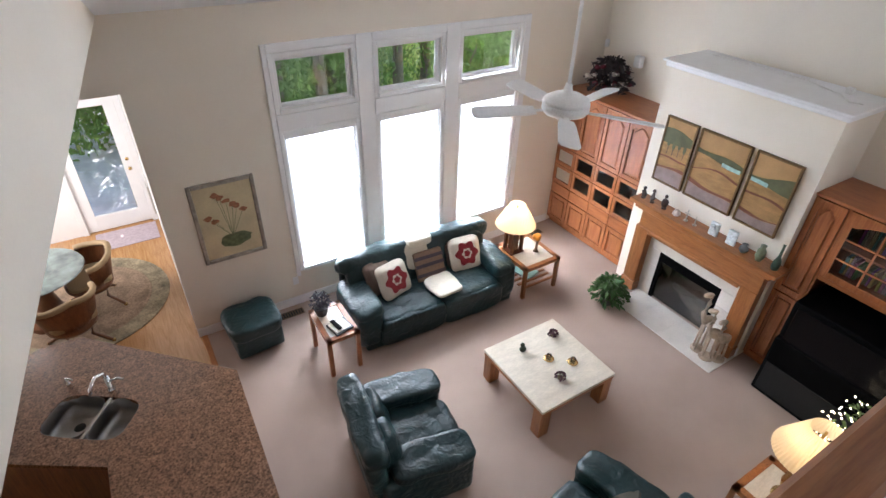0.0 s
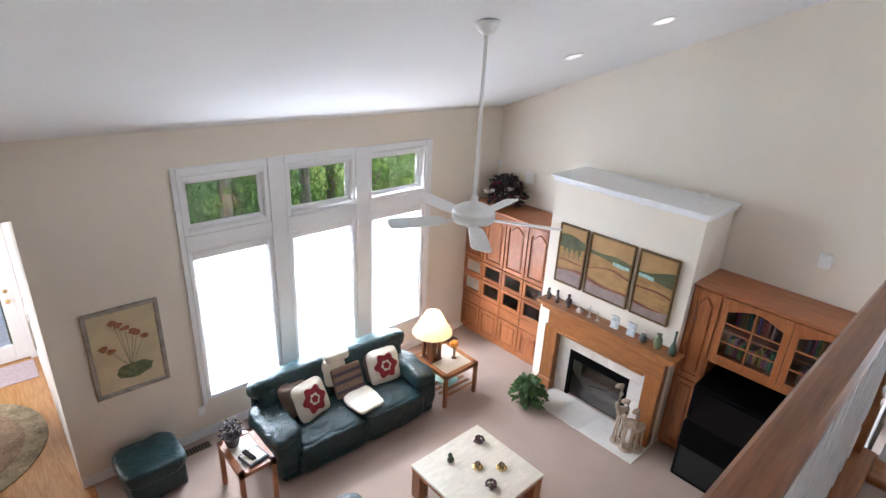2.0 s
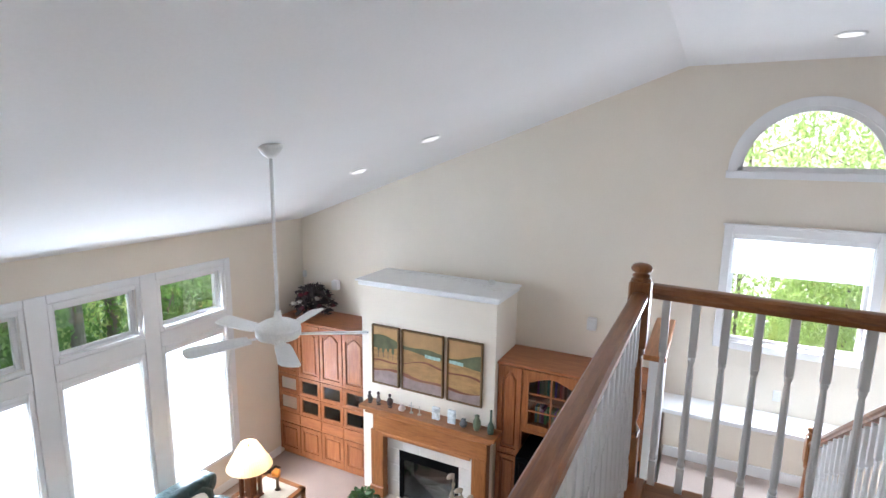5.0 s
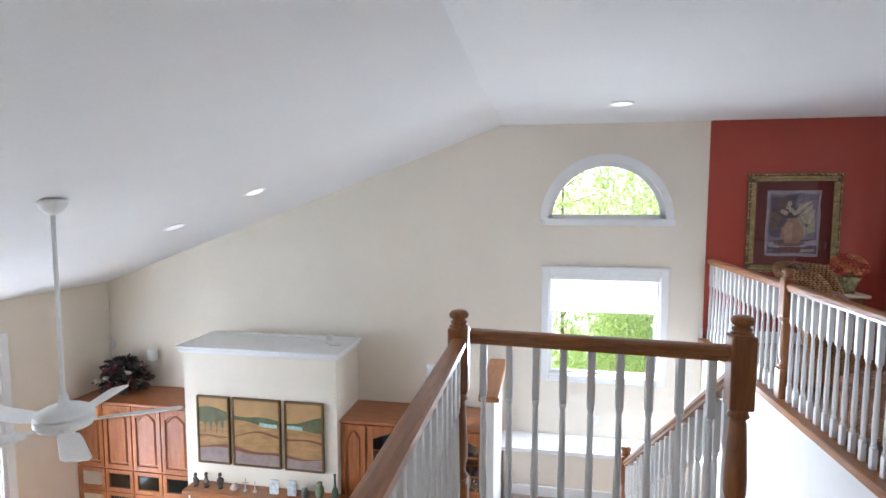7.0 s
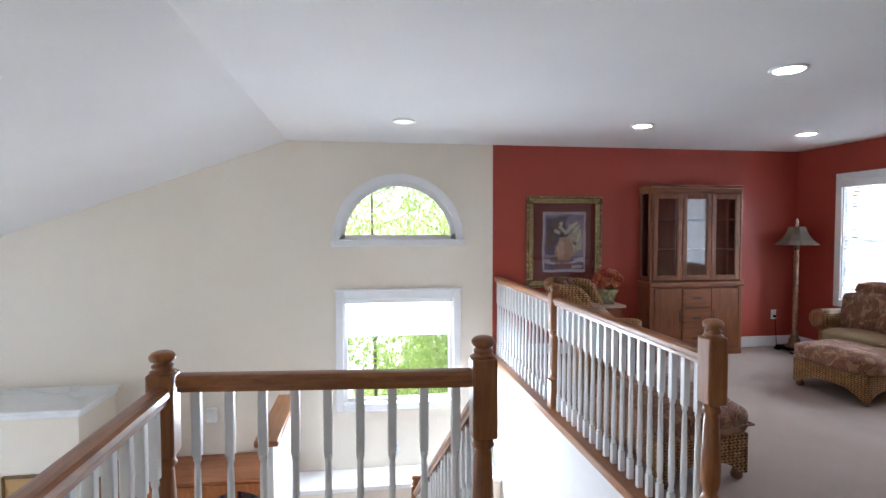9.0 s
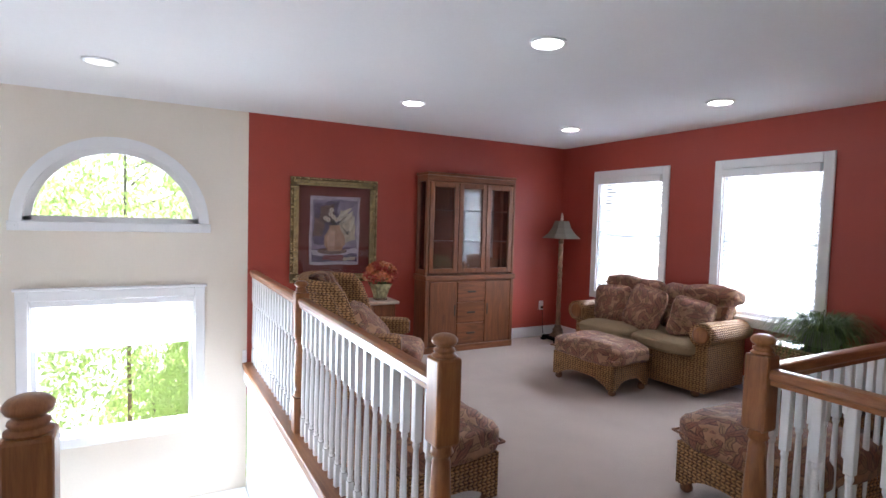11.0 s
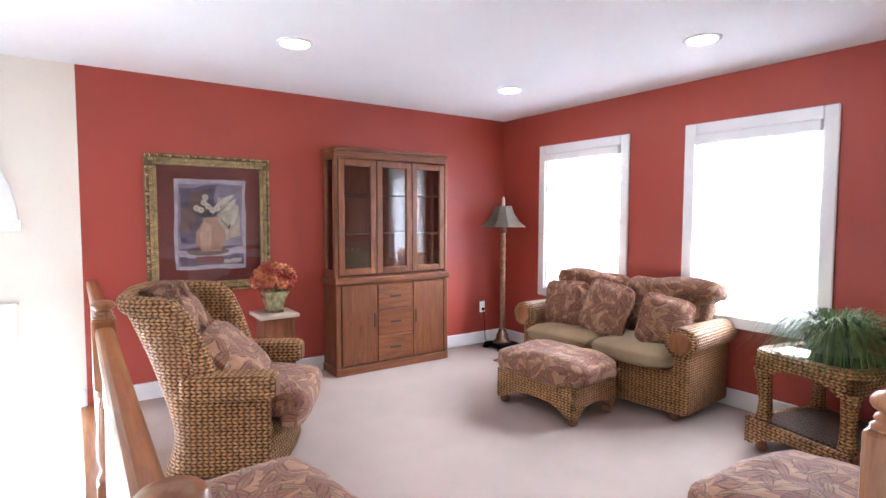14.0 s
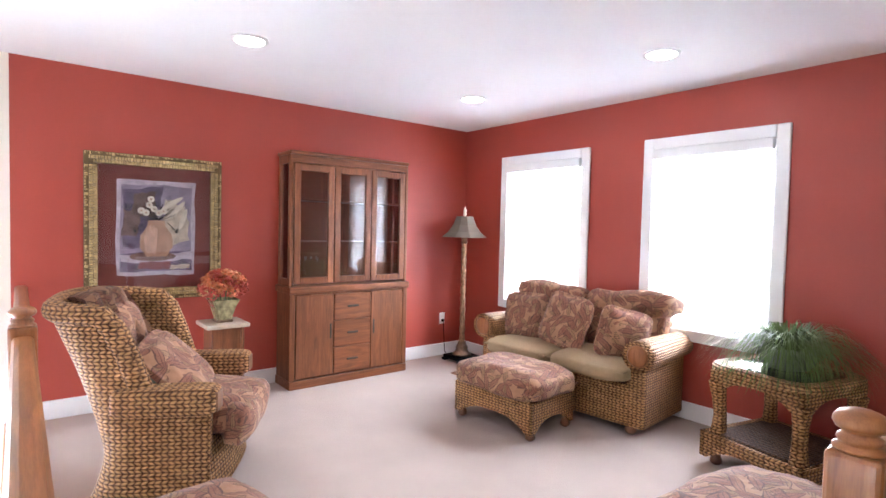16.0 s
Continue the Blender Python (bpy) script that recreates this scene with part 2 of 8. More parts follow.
def leaf_print(name, ground, fills, outline):
    """Upholstery printed with scattered long leaves: filled, outlined and ribbed, lying in the plane of the cloth."""
    m = bpy.data.materials.new(name)
    m.use_nodes = True
    nt = m.node_tree
    b = nt.nodes["Principled BSDF"]
    b.inputs["Roughness"].default_value, b.inputs["Sheen Weight"].default_value = 0.85, 0.1
    co = nt.nodes.new("ShaderNodeTexCoord")

    def num(op, p, q=None, third=None):
        k = nt.nodes.new("ShaderNodeMath")
        k.operation = op
        for i, v in enumerate((p, q, third)):
            if v is None:
                continue
            if isinstance(v, (int, float)):
                k.inputs[i].default_value = v
            else:
                nt.links.new(v, k.inputs[i])
        return k.outputs[0]

    def vec(op, p, q=None, scale=None):
        k = nt.nodes.new("ShaderNodeVectorMath")
        k.operation = op
        for i, v in enumerate((p, q)):
            if v is None:
                continue
            if isinstance(v, tuple):
                k.inputs[i].default_value = v
            else:
                nt.links.new(v, k.inputs[i])
        if scale is not None:
            nt.links.new(scale, k.inputs["Scale"])
        return k.outputs["Value"] if op == "DOT_PRODUCT" else k.outputs["Vector"]

    def blend(fac, p, q):
        k = nt.nodes.new("ShaderNodeMix")
        k.data_type = "RGBA"
        nt.links.new(fac, k.inputs[0])
        for i, v in ((6, p), (7, q)):
            if isinstance(v, tuple):
                k.inputs[i].default_value = (*v, 1)
            else:
                nt.links.new(v, k.inputs[i])
        return k.outputs[2]

    up = co.outputs["Normal"]
    gn = nt.nodes.new("ShaderNodeTexNoise")
    gn.inputs["Scale"].default_value, gn.inputs["Detail"].default_value = 22, 4
    nt.links.new(co.outputs["Object"], gn.inputs["Vector"])
    col = blend(gn.outputs["Fac"], tuple(v * 0.66 for v in ground), tuple(min(1, v * 1.36) for v in ground))
    for fill, shift, freq, half, wide in ((fills[0], (0.0, 0.0, 0.0), 8.5, 0.085, 0.024), (fills[1], (3.7, 1.3, 5.1), 10.5, 0.065, 0.015), (fills[2], (7.9, 4.3, 2.2), 9.5, 0.075, 0.020)):
        at = vec("ADD", co.outputs["Object"], shift)
        wob = nt.nodes.new("ShaderNodeTexNoise")
        wob.inputs["Scale"].default_value = 11
        nt.links.new(at, wob.inputs["Vector"])
        bent = vec("ADD", at, vec("MULTIPLY", wob.outputs["Color"], (0.035, 0.035, 0.035)))
        v = nt.nodes.new("ShaderNodeTexVoronoi")
        v.inputs["Scale"].default_value = freq
        nt.links.new(bent, v.inputs["Vector"])
        d = vec("SUBTRACT", bent, v.outputs["Position"])
        d = vec("SUBTRACT", d, vec("SCALE", up, scale=vec("DOT_PRODUCT", d, up)))
        a = vec("SUBTRACT", v.outputs["Color"], (0.5, 0.5, 0.5))
        a = vec("NORMALIZE", vec("SUBTRACT", a, vec("SCALE", up, scale=vec("DOT_PRODUCT", a, up))))
        along = vec("DOT_PRODUCT", d, a)
        across = vec("DOT_PRODUCT", d, vec("CROSS_PRODUCT", up, a))
        rel = num("DIVIDE", along, half)
        edge = num("MULTIPLY", num("MAXIMUM", num("SUBTRACT", 1.0, num("MULTIPLY", rel, rel)), 0.0), wide)
        q = num("DIVIDE", num("ABSOLUTE", across), num("ADD", edge, 0.0002))
        inside = num("LESS_THAN", q, 1.0)
        rim = num("COMPARE", q, 0.95, 0.16)
        rib = num("MULTIPLY", num("LESS_THAN", num("ABSOLUTE", across), 0.0014), inside)
        hatch = num("MULTIPLY", inside, num("GREATER_THAN", num("SINE", num("MULTIPLY", num("ADD", along, num("ABSOLUTE", across)), 520.0)), 0.55))
        col = blend(num("MULTIPLY", inside, 0.72), col, fill)
        col = blend(num("MULTIPLY", hatch, 0.35), col, outline)
        col = blend(num("MULTIPLY", num("MAXIMUM", rim, rib), 0.85), col, outline)
    nt.links.new(col, b.inputs["Base Color"])
    n = nt.nodes.new("ShaderNodeTexNoise")
    n.inputs["Scale"].default_value = 9
    nt.links.new(co.outputs["Object"], n.inputs["Vector"])
    bu = nt.nodes.new("ShaderNodeBump")
    bu.inputs["Strength"].default_value, bu.inputs["Distance"].default_value = 0.5, 0.03
    nt.links.new(n.outputs["Fac"], bu.inputs["Height"])
    f = nt.nodes.new("ShaderNodeTexNoise")
    f.inputs["Scale"].default_value = 420
    nt.links.new(co.outputs["Object"], f.inputs["Vector"])
    bf = nt.nodes.new("ShaderNodeBump")
    bf.inputs["Strength"].default_value, bf.inputs["Distance"].default_value = 0.3, 0.002
    nt.links.new(f.outputs["Fac"], bf.inputs["Height"])
    nt.links.new(bu.outputs[0], bf.inputs["Normal"])
    nt.links.new(bf.outputs[0], b.inputs["Normal"])
    return m


M_WALL = mat("cream_wall_paint", (0.81, 0.74, 0.635), 0.75, var=0.025, scale=1.5, bump=0.05, bscale=180, var2=0.015)
M_RED = mat("red_wall_paint", (0.38, 0.058, 0.036), 0.5, var=0.04, scale=2, bump=0.05, bscale=180, var2=0.02)
M_CEIL = mat("white_ceiling_paint", (0.86, 0.86, 0.865), 0.85, var=0.02, scale=1.2, bump=0.04, bscale=150, var2=0.015)
M_TRIM = mat("white_trim_paint", (0.85, 0.85, 0.85), 0.4, var=0.02, var2=0.01)
M_CARPET = mat("beige_carpet", (0.43, 0.325, 0.272), 0.95, var=0.05, scale=3, bump=0.5, bscale=350, var2=0.10, scale2=220, spec=0.15)
M_CARPET_UP = mat("pale_carpet", (0.475, 0.385, 0.335), 0.95, var=0.05, scale=3, bump=0.5, bscale=350, var2=0.10, scale2=220, spec=0.15)
M_OAK = wood("honey_oak", (0.20, 0.066, 0.018), (0.38, 0.145, 0.043), "z", 0.32)
M_OAK_X = wood("honey_oak_along_x", (0.21, 0.072, 0.020), (0.42, 0.165, 0.052), "x", 0.3)
M_OAK_Y = wood("honey_oak_along_y", (0.21, 0.072, 0.020), (0.42, 0.165, 0.052), "y", 0.3)
M_CAB = wood("cherry_stained_oak", (0.25, 0.072, 0.022), (0.44, 0.16, 0.056), "z", 0.33)
M_CAB_Y = wood("cherry_stained_oak_along_y", (0.25, 0.072, 0.022), (0.44, 0.16, 0.056), "y", 0.4)
M_CHINA = wood("brown_cherry", (0.095, 0.028, 0.010), (0.25, 0.083, 0.029), "z", 0.42, coat=0.12, spec=0.4)
M_CHINA_Y = wood("brown_cherry_along_y", (0.095, 0.028, 0.010), (0.25, 0.083, 0.029), "y", 0.42, coat=0.12, spec=0.4)
M_FLOOR_WOOD = wood("floor_oak", (0.42, 0.20, 0.075), (0.62, 0.35, 0.15), "y", 0.25, spread=0.12)
M_LEATHER = leather("dark_green_leather", (0.006, 0.027, 0.030))
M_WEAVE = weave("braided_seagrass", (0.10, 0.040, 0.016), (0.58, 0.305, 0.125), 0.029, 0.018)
M_PRINT = leaf_print("leaf_print_fabric", (0.365, 0.185, 0.100), ((0.24, 0.080, 0.045), (0.31, 0.175, 0.080), (0.27, 0.105, 0.060)), (0.10, 0.042, 0.030))
M_TAN = mat("tan_seat_fabric", (0.37, 0.265, 0.15), 0.9, var=0.08, scale=7, bump=0.4, bscale=160)
M_BROWN = wood("dark_foot_wood", (0.10, 0.035, 0.015), (0.22, 0.09, 0.035), "z", 0.35)
M_GLASS = glass_mat("clear_glass")
M_GLASS_CAB = glass_mat("cabinet_glass", (0.86, 0.86, 0.86), 0.2)
M_WHITE = mat("white_enamel", (0.82, 0.82, 0.80), 0.35, var=0.02)
M_BLACK = mat("black_plastic", (0.002, 0.002, 0.0023), 0.6, var=0.1, spec=0.05)
# near-black with the shade of hollows in its colour; also for plain dark parts
M_DARK = mat("black_and_hollow_shade", (0.02, 0.018, 0.016), 0.7)
M_STONE = mat("travertine", (0.62, 0.55, 0.45), 0.3, var=0.10, scale=5, var2=0.10, scale2=30, bump=0.12, bscale=30, stretch=(1, 3, 1))
M_TILE = mat("pale_hearth_tile", (0.68, 0.64, 0.59), 0.35, var=0.06, scale=6)
M_GRANITE = mat("brown_granite", (0.215, 0.112, 0.066), 0.25, var=0.22, scale=12, var2=0.85, scale2=62, bump=0.15, bscale=90, coat=0.2)
M_STEEL = mat("brushed_steel", (0.55, 0.54, 0.52), 0.3, 1.0, var=0.1)
M_CHROME = mat("chrome", (0.75, 0.75, 0.75), 0.08, 1.0, var=0.03)
M_BRASS = mat("brass", (0.6, 0.42, 0.18), 0.25, 1.0, var=0.1)
M_BRONZE = mat("aged_bronze", (0.20, 0.13, 0.08), 0.4, 0.7, var=0.4, scale=40)
M_BLIND = translucent("white_blind_slat", (0.86, 0.87, 0.88), 0.55)
M_LEAF = mat("green_leaf", (0.05, 0.12, 0.03), 0.45, var=0.5, scale=14)
M_FERN = mat("fern_leaf", (0.10, 0.165, 0.04), 0.5, var=0.5, scale=14)


# ---- mesh helpers ----
def mesh_ob(name, bm, material, parent=None, smooth=False):
    me = bpy.data.meshes.new(name)
    bmesh.ops.recalc_face_normals(bm, faces=bm.faces)
    if smooth:
        for f in bm.faces:
            f.smooth = True
    bm.to_mesh(me)
    bm.free()
    me.materials.append(material)
    ob = new(name, me)
    if parent is not None:
        ob.parent = parent
    return ob


def part(name, bm, material, parent, label="", smooth=False):
    ob = mesh_ob(name, bm, material, parent, smooth)
    return tagged(ob, label) if label else ob


def thing(name, label, category, m=None, group="", kind=""):
    ob = new(name)
    ob.empty_display_size = 0.1
    if m is not None:
        ob.matrix_basis = m
    return tagged(ob, label, category, group, kind)


def structure(name, bm, material, label, category="", smooth=False):
    return tagged(mesh_ob(name, bm, material, None, smooth), label, category or name.split("_")[0], kind="structure")


def box(x0, x1, y0, y1, z0, z1, bevel=0.0, seg=1, bm=None):
    b = bmesh.new()
    bmesh.ops.create_cube(b, size=1.0)
    for v in b.verts:
        v.co = Vector(((x0 + x1) / 2 + v.co.x * (x1 - x0), (y0 + y1) / 2 + v.co.y * (y1 - y0), (z0 + z1) / 2 + v.co.z * (z1 - z0)))
    if bevel:
        bmesh.ops.bevel(b, geom=list(b.edges), offset=bevel, segments=seg, affect="EDGES", profile=0.5)
    return join(bm, b) if bm is not None else b


def join(bm, other, m=None):
    if m is not None:
        bmesh.ops.transform(other, matrix=m, verts=other.verts)
    me = bpy.data.meshes.new("tmp")
    other.to_mesh(me)
    other.free()
    bm.from_mesh(me)
    bpy.data.meshes.remove(me)
    return bm


def lathe(profile, n=16, bm=None):
    """A turned shape about z: rows of (radius, height)."""
    b = bm if bm is not None else bmesh.new()
    rings = []
    for r, z in profile:
        rings.append([b.verts.new((max(r, 0.0005) * math.cos(2 * math.pi * i / n), max(r, 0.0005) * math.sin(2 * math.pi * i / n), z)) for i in range(n)])
    for a, c in zip(rings, rings[1:]):
        for i in range(n):
            b.faces.new((a[i], a[(i + 1) % n], c[(i + 1) % n], c[i]))
    b.faces.new(rings[0][::-1])
    b.faces.new(rings[-1])
    return b


def tube(points, radius, n=8, bm=None, taper=1.0):
    """A round bar along points."""
    b = bm if bm is not None else bmesh.new()
    pts = [Vector(p) for p in points]
    rings = []
    for i, p in enumerate(pts):
        d = (pts[min(i + 1, len(pts) - 1)] - pts[max(i - 1, 0)]).normalized()
        q = d.to_track_quat("Z", "Y")
        r = radius * (1 + (taper - 1) * i / max(1, len(pts) - 1))
        rings.append([b.verts.new(p + q @ Vector((r * math.cos(2 * math.pi * k / n), r * math.sin(2 * math.pi * k / n), 0))) for k in range(n)])
    for a, c in zip(rings, rings[1:]):
        for k in range(n):
            b.faces.new((a[k], a[(k + 1) % n], c[(k + 1) % n], c[k]))
    b.faces.new(rings[0][::-1])
    b.faces.new(rings[-1])
    return b


def cushion(w, d, h, puff=0.35, n=10, seed=0, dent=0.006):
    """A soft pad about its middle: thick in the middle, thin at the edges, slightly uneven."""
    b = bmesh.new()
    bmesh.ops.create_cube(b, size=2.0)
    bmesh.ops.subdivide_edges(b, edges=b.edges, cuts=n, use_grid_fill=True)
    for v in b.verts:
        x, y, z = v.co
        k = 4
        edge = (1 - abs(x) ** k) * (1 - abs(y) ** k)
        r = (abs(x) ** 6 + abs(y) ** 6 + abs(z) ** 6) ** (1 / 6)
        x, y, z = x / r, y / r, z / r
        t = (1 - puff) + puff * max(0.0, edge) ** 0.6
        p = Vector((x * w / 2, y * d / 2, z * h / 2 * t))
        p += v.normal * noise.noise(p * 7 + Vector((seed * 3.1, seed, 0))) * dent * 2
        v.co = p
    return b


def blob(w, d, h, power=3.2, n=6, seed=0, dent=0.01, freq=6):
    """A rounded block about its middle."""
    b = bmesh.new()
    bmesh.ops.create_cube(b, size=2.0)
    bmesh.ops.subdivide_edges(b, edges=b.edges, cuts=n, use_grid_fill=True)
    for v in b.verts:
        x, y, z = v.co
        r = (abs(x) ** power + abs(y) ** power + abs(z) ** power) ** (1 / power)
        p = Vector((x / r * w / 2, y / r * d / 2, z / r * h / 2))
        p += Vector((x, y, z)).normalized() * noise.noise(p * freq + Vector((seed * 5.3, seed * 2.1, seed))) * dent * 2
        v.co = p
    return b


def moved(b, x=0, y=0, z=0, rx=0, ry=0, rz=0):
    bmesh.ops.transform(b, matrix=pose(x, y, z, rx, ry, rz), verts=b.verts)
    return b


def prism(poly, z0, z1, bm=None):
    """A block over a plan polygon."""
    b = bm if bm is not None else bmesh.new()
    lo = [b.verts.new((x, y, z0)) for x, y in poly]
    hi = [b.verts.new((x, y, z1)) for x, y in poly]
    n = len(poly)
    b.faces.new(lo[::-1])
    b.faces.new(hi)
    for i in range(n):
        b.faces.new((lo[i], lo[(i + 1) % n], hi[(i + 1) % n], hi[i]))
    return b


def basin_outline(cx, cy, w, d, rz, n=24):
    """A rounded rectangle in plan."""
    c, s = math.cos(radians(rz)), math.sin(radians(rz))
    pts = []
    for i in range(n):
        a = 2 * math.pi * i / n
        u = w / 2 * math.copysign(abs(math.cos(a)) ** 0.45, math.cos(a))
        v = d / 2 * math.copysign(abs(math.sin(a)) ** 0.45, math.sin(a))
        pts.append((cx + u * c - v * s, cy + u * s + v * c))
    return pts


# ---- large structure ----
def wall_panel(axis, p0, p1, u0, u1, z0, z1, holes=()):
    """A wall between two planes of one axis, with rectangular holes (u0, u1, z0, z1) right through it."""
    us = sorted({u0, u1, *[h[0] for h in holes], *[h[1] for h in holes]})
    zs = sorted({z0, z1, *[h[2] for h in holes], *[h[3] for h in holes]})
    b = bmesh.new()
    cache = {}

    def vert(p, u, z):
        key = (p, u, z)
        if key not in cache:
            cache[key] = b.verts.new((p, u, z) if axis == "x" else (u, p, z))
        return cache[key]

    def solid(i, j):
        if not (0 <= i < len(us) - 1 and 0 <= j < len(zs) - 1):
            return False
        u, z = (us[i] + us[i + 1]) / 2, (zs[j] + zs[j + 1]) / 2
        return not any(h[0] < u < h[1] and h[2] < z < h[3] for h in holes)

    for i in range(len(us) - 1):
        for j in range(len(zs) - 1):
            if not solid(i, j):
                continue
            a, c, d, e = us[i], us[i + 1], zs[j], zs[j + 1]
            for p in (p0, p1):
                b.faces.new([vert(p, a, d), vert(p, c, d), vert(p, c, e), vert(p, a, e)])
            for di, dj, q in ((-1, 0, ((a, d), (a, e))), (1, 0, ((c, d), (c, e))), (0, -1, ((a, d), (c, d))), (0, 1, ((a, e), (c, e)))):
                if not solid(i + di, j + dj):
                    b.faces.new([vert(p0, *q[0]), vert(p0, *q[1]), vert(p1, *q[1]), vert(p1, *q[0])])
    return b


COLS = ((1.75, 2.60), (2.90, 3.75), (4.05, 4.92))
N_UP, N_LO = (-0.58, -0.05), (-2.64, -0.87)
holes_n = [(-2.2, 0.36, FL, -0.20)] + [(a, c, *z) for a, c in COLS for z in (N_UP, N_LO)]
structure("wall_north", wall_panel("y", NY, NY + 0.16, -2.2, EX + 0.16, FL, 0.62, holes_n), M_WALL, "smooth cream-painted wall with tall windows", "wall")

E_RECT, E_ARCH = (-0.91, 0.33, -0.48, 0.70), (-0.95, 0.37, 1.36, 2.02)
structure("wall_east", wall_panel("x", EX, EX + 0.16, -1.372, NY, FL, 2.62, [E_RECT, E_ARCH]), M_WALL, "tall smooth cream-painted wall", "wall")
b = bmesh.new()
yc, r = (E_ARCH[0] + E_ARCH[1]) / 2, (E_ARCH[1] - E_ARCH[0]) / 2
for sgn in (-1, 1):
    arc = [(yc + sgn * (r - 0.004) * math.cos(a), E_ARCH[2] + (r - 0.004) * math.sin(a)) for a in [math.pi / 2 * i / 14 for i in range(15)]]
    poly = arc + [(yc, E_ARCH[3] + 0.004), (yc + sgn * (r + 0.004), E_ARCH[3] + 0.004), (yc + sgn * (r + 0.004), E_ARCH[2])]
    f0 = [b.verts.new((EX, y, z)) for y, z in poly]
    f1 = [b.verts.new((EX + 0.16, y, z)) for y, z in poly]
    b.faces.new(f0)
    b.faces.new(f1[::-1])
    for i in range(len(poly)):
        k = (i + 1) % len(poly)
        b.faces.new((f0[i], f0[k], f1[k], f1[i]))
structure("wall_arch_infill", b, M_WALL, "cream-painted infill above the arched window", "wall")
structure("wall_east_red", wall_panel("x", EX, EX + 0.16, SY - 0.16, -1.372, -0.3, 2.62), M_RED, "terracotta red painted wall", "wall")

S_WIN = ((4.965, 5.87, 0.67, 2.02), (3.43, 4.285, 0.67, 2.02))
structure("wall_south", wall_panel("y", SY - 0.16, SY, 0.3, EX, -3.2, 2.62, list(S_WIN)), M_RED, "terracotta red painted wall with two windows", "wall")

# wall at the west end of the gallery, with a wide opening above the kitchen
b = bmesh.new()
WA, WB = Vector((-0.26, 0.10, 0)), Vector((0.36, NY, 0))
way = (WB - WA).normalized()
side = Vector((-way.y, way.x, 0)) * 0.14


def west_panel(t0, t1, z0, z1):
    p, q = WA + way * t0, WA + way * t1
    prism([(p.x, p.y), (q.x, q.y), ((q + side).x, (q + side).y), ((p + side).x, (p + side).y)], z0, z1, b)


west_panel(-2.6, 1.57, -0.32, 2.62)
west_panel(1.57, 6.2, 0.45, 2.62)
structure("wall_west", b, M_WALL, "smooth pale wall above the open kitchen", "wall")

structure("ceiling_flat", box(-3.2, EX + 0.16, SY - 0.2, RIDGE, CE, CE + 0.12), M_CEIL, "flat white painted ceiling", "ceiling")
b = bmesh.new()
ze = CE - SLOPE * (NY + 0.2 - RIDGE)
lo = [(-3.2, RIDGE, CE), (EX + 0.16, RIDGE, CE), (EX + 0.16, NY + 0.2, ze), (-3.2, NY + 0.2, ze)]
v0 = [b.verts.new(p) for p in lo]
v1 = [b.verts.new((x, y, z + 0.12)) for x, y, z in lo]
b.faces.new(v0)
b.faces.new(v1[::-1])
for i in range(4):
    b.faces.new((v0[i], v0[(i + 1) % 4], v1[(i + 1) % 4], v1[i]))
structure("ceiling_slope", b, M_CEIL, "white painted ceiling sloping down to the windows", "ceiling")

# floors
structure("floor_great_room", box(0.42, EX, -5.4, NY, FL - 0.12, FL), M_CARPET, "beige wall-to-wall carpet", "floor")
structure("floor_kitchen", box(-3.2, 0.42, -2, 10.0, FL - 0.12, FL - 0.002), M_FLOOR_WOOD, "honey-coloured wooden floor", "floor")
# loft floor: gallery strip and red sitting room
b = bmesh.new()
GX = 2.43
prism([(-3.2, -2.62), (GX - 0.0, -2.62), (GX, 0.80), (-3.2, 0.80)], -0.3, 0.0, b)
structure("floor_gallery", b, M_CARPET_UP, "pale carpet on the upstairs gallery", "floor")
structure("floor_loft", box(GX, EX, SY, -1.45, -0.3, 0.0), M_CARPET_UP, "pale pinkish-beige carpet of the loft sitting room", "floor")
structure("wall_under_loft", box(GX, EX, -1.45, -1.38, FL, -0.02), M_TRIM, "white wall under the loft railing beside the stairs", "wall")
structure("wall_under_gallery", box(-0.3, GX - 0.02, 0.72, 0.80, FL, -0.30), M_WALL, "cream wall below the gallery", "wall")
structure("wall_back", box(-3.2, EX, SY - 0.3, SY - 0.17, FL, CE), M_WALL, "plain wall closing the house", "wall")
structure("wall_back_west", box(-3.36, -3.2, SY - 0.3, 10.2, FL, CE), M_WALL, "plain wall closing the house", "wall")

# loft edge boards
structure("trim_loft_nosing", box(2.60, EX, -1.50, -1.33, -0.028, 0.028, 0.006), M_OAK_X, "oak nosing board under the loft railing", "trim")
structure("trim_gallery_nosing", box(-0.2, 2.56, 0.72, 0.90, -0.028, 0.028, 0.006), M_OAK_X, "oak nosing board under the gallery railing", "trim")
structure("trim_stair_nosing", box(2.38, 2.56, -0.42, 0.72, -0.028, 0.028, 0.006), M_OAK_Y, "oak nosing board at the head of the stairs", "trim")
structure("trim_loft_fascia", box(2.60, EX, -1.38, -1.345, -0.16, -0.03, 0.004), M_TRIM, "white moulding under the loft edge", "trim")


def baseboard(name, x0, x1, y0, y1, z):
    return structure(name, box(x0, x1, y0, y1, z, z + 0.13, 0.006), M_TRIM, "white painted baseboard", "baseboard")


baseboard("baseboard_east_red", EX - 0.018, EX, SY, -1.44, 0)
baseboard("baseboard_south", 0.4, EX - 0.02, SY, SY + 0.018, 0)
baseboard("baseboard_north", 0.36, EX - 0.66, NY - 0.018, NY, FL)
baseboard("baseboard_end", EX - 0.018, EX, -1.372, -1.33, 0.02)


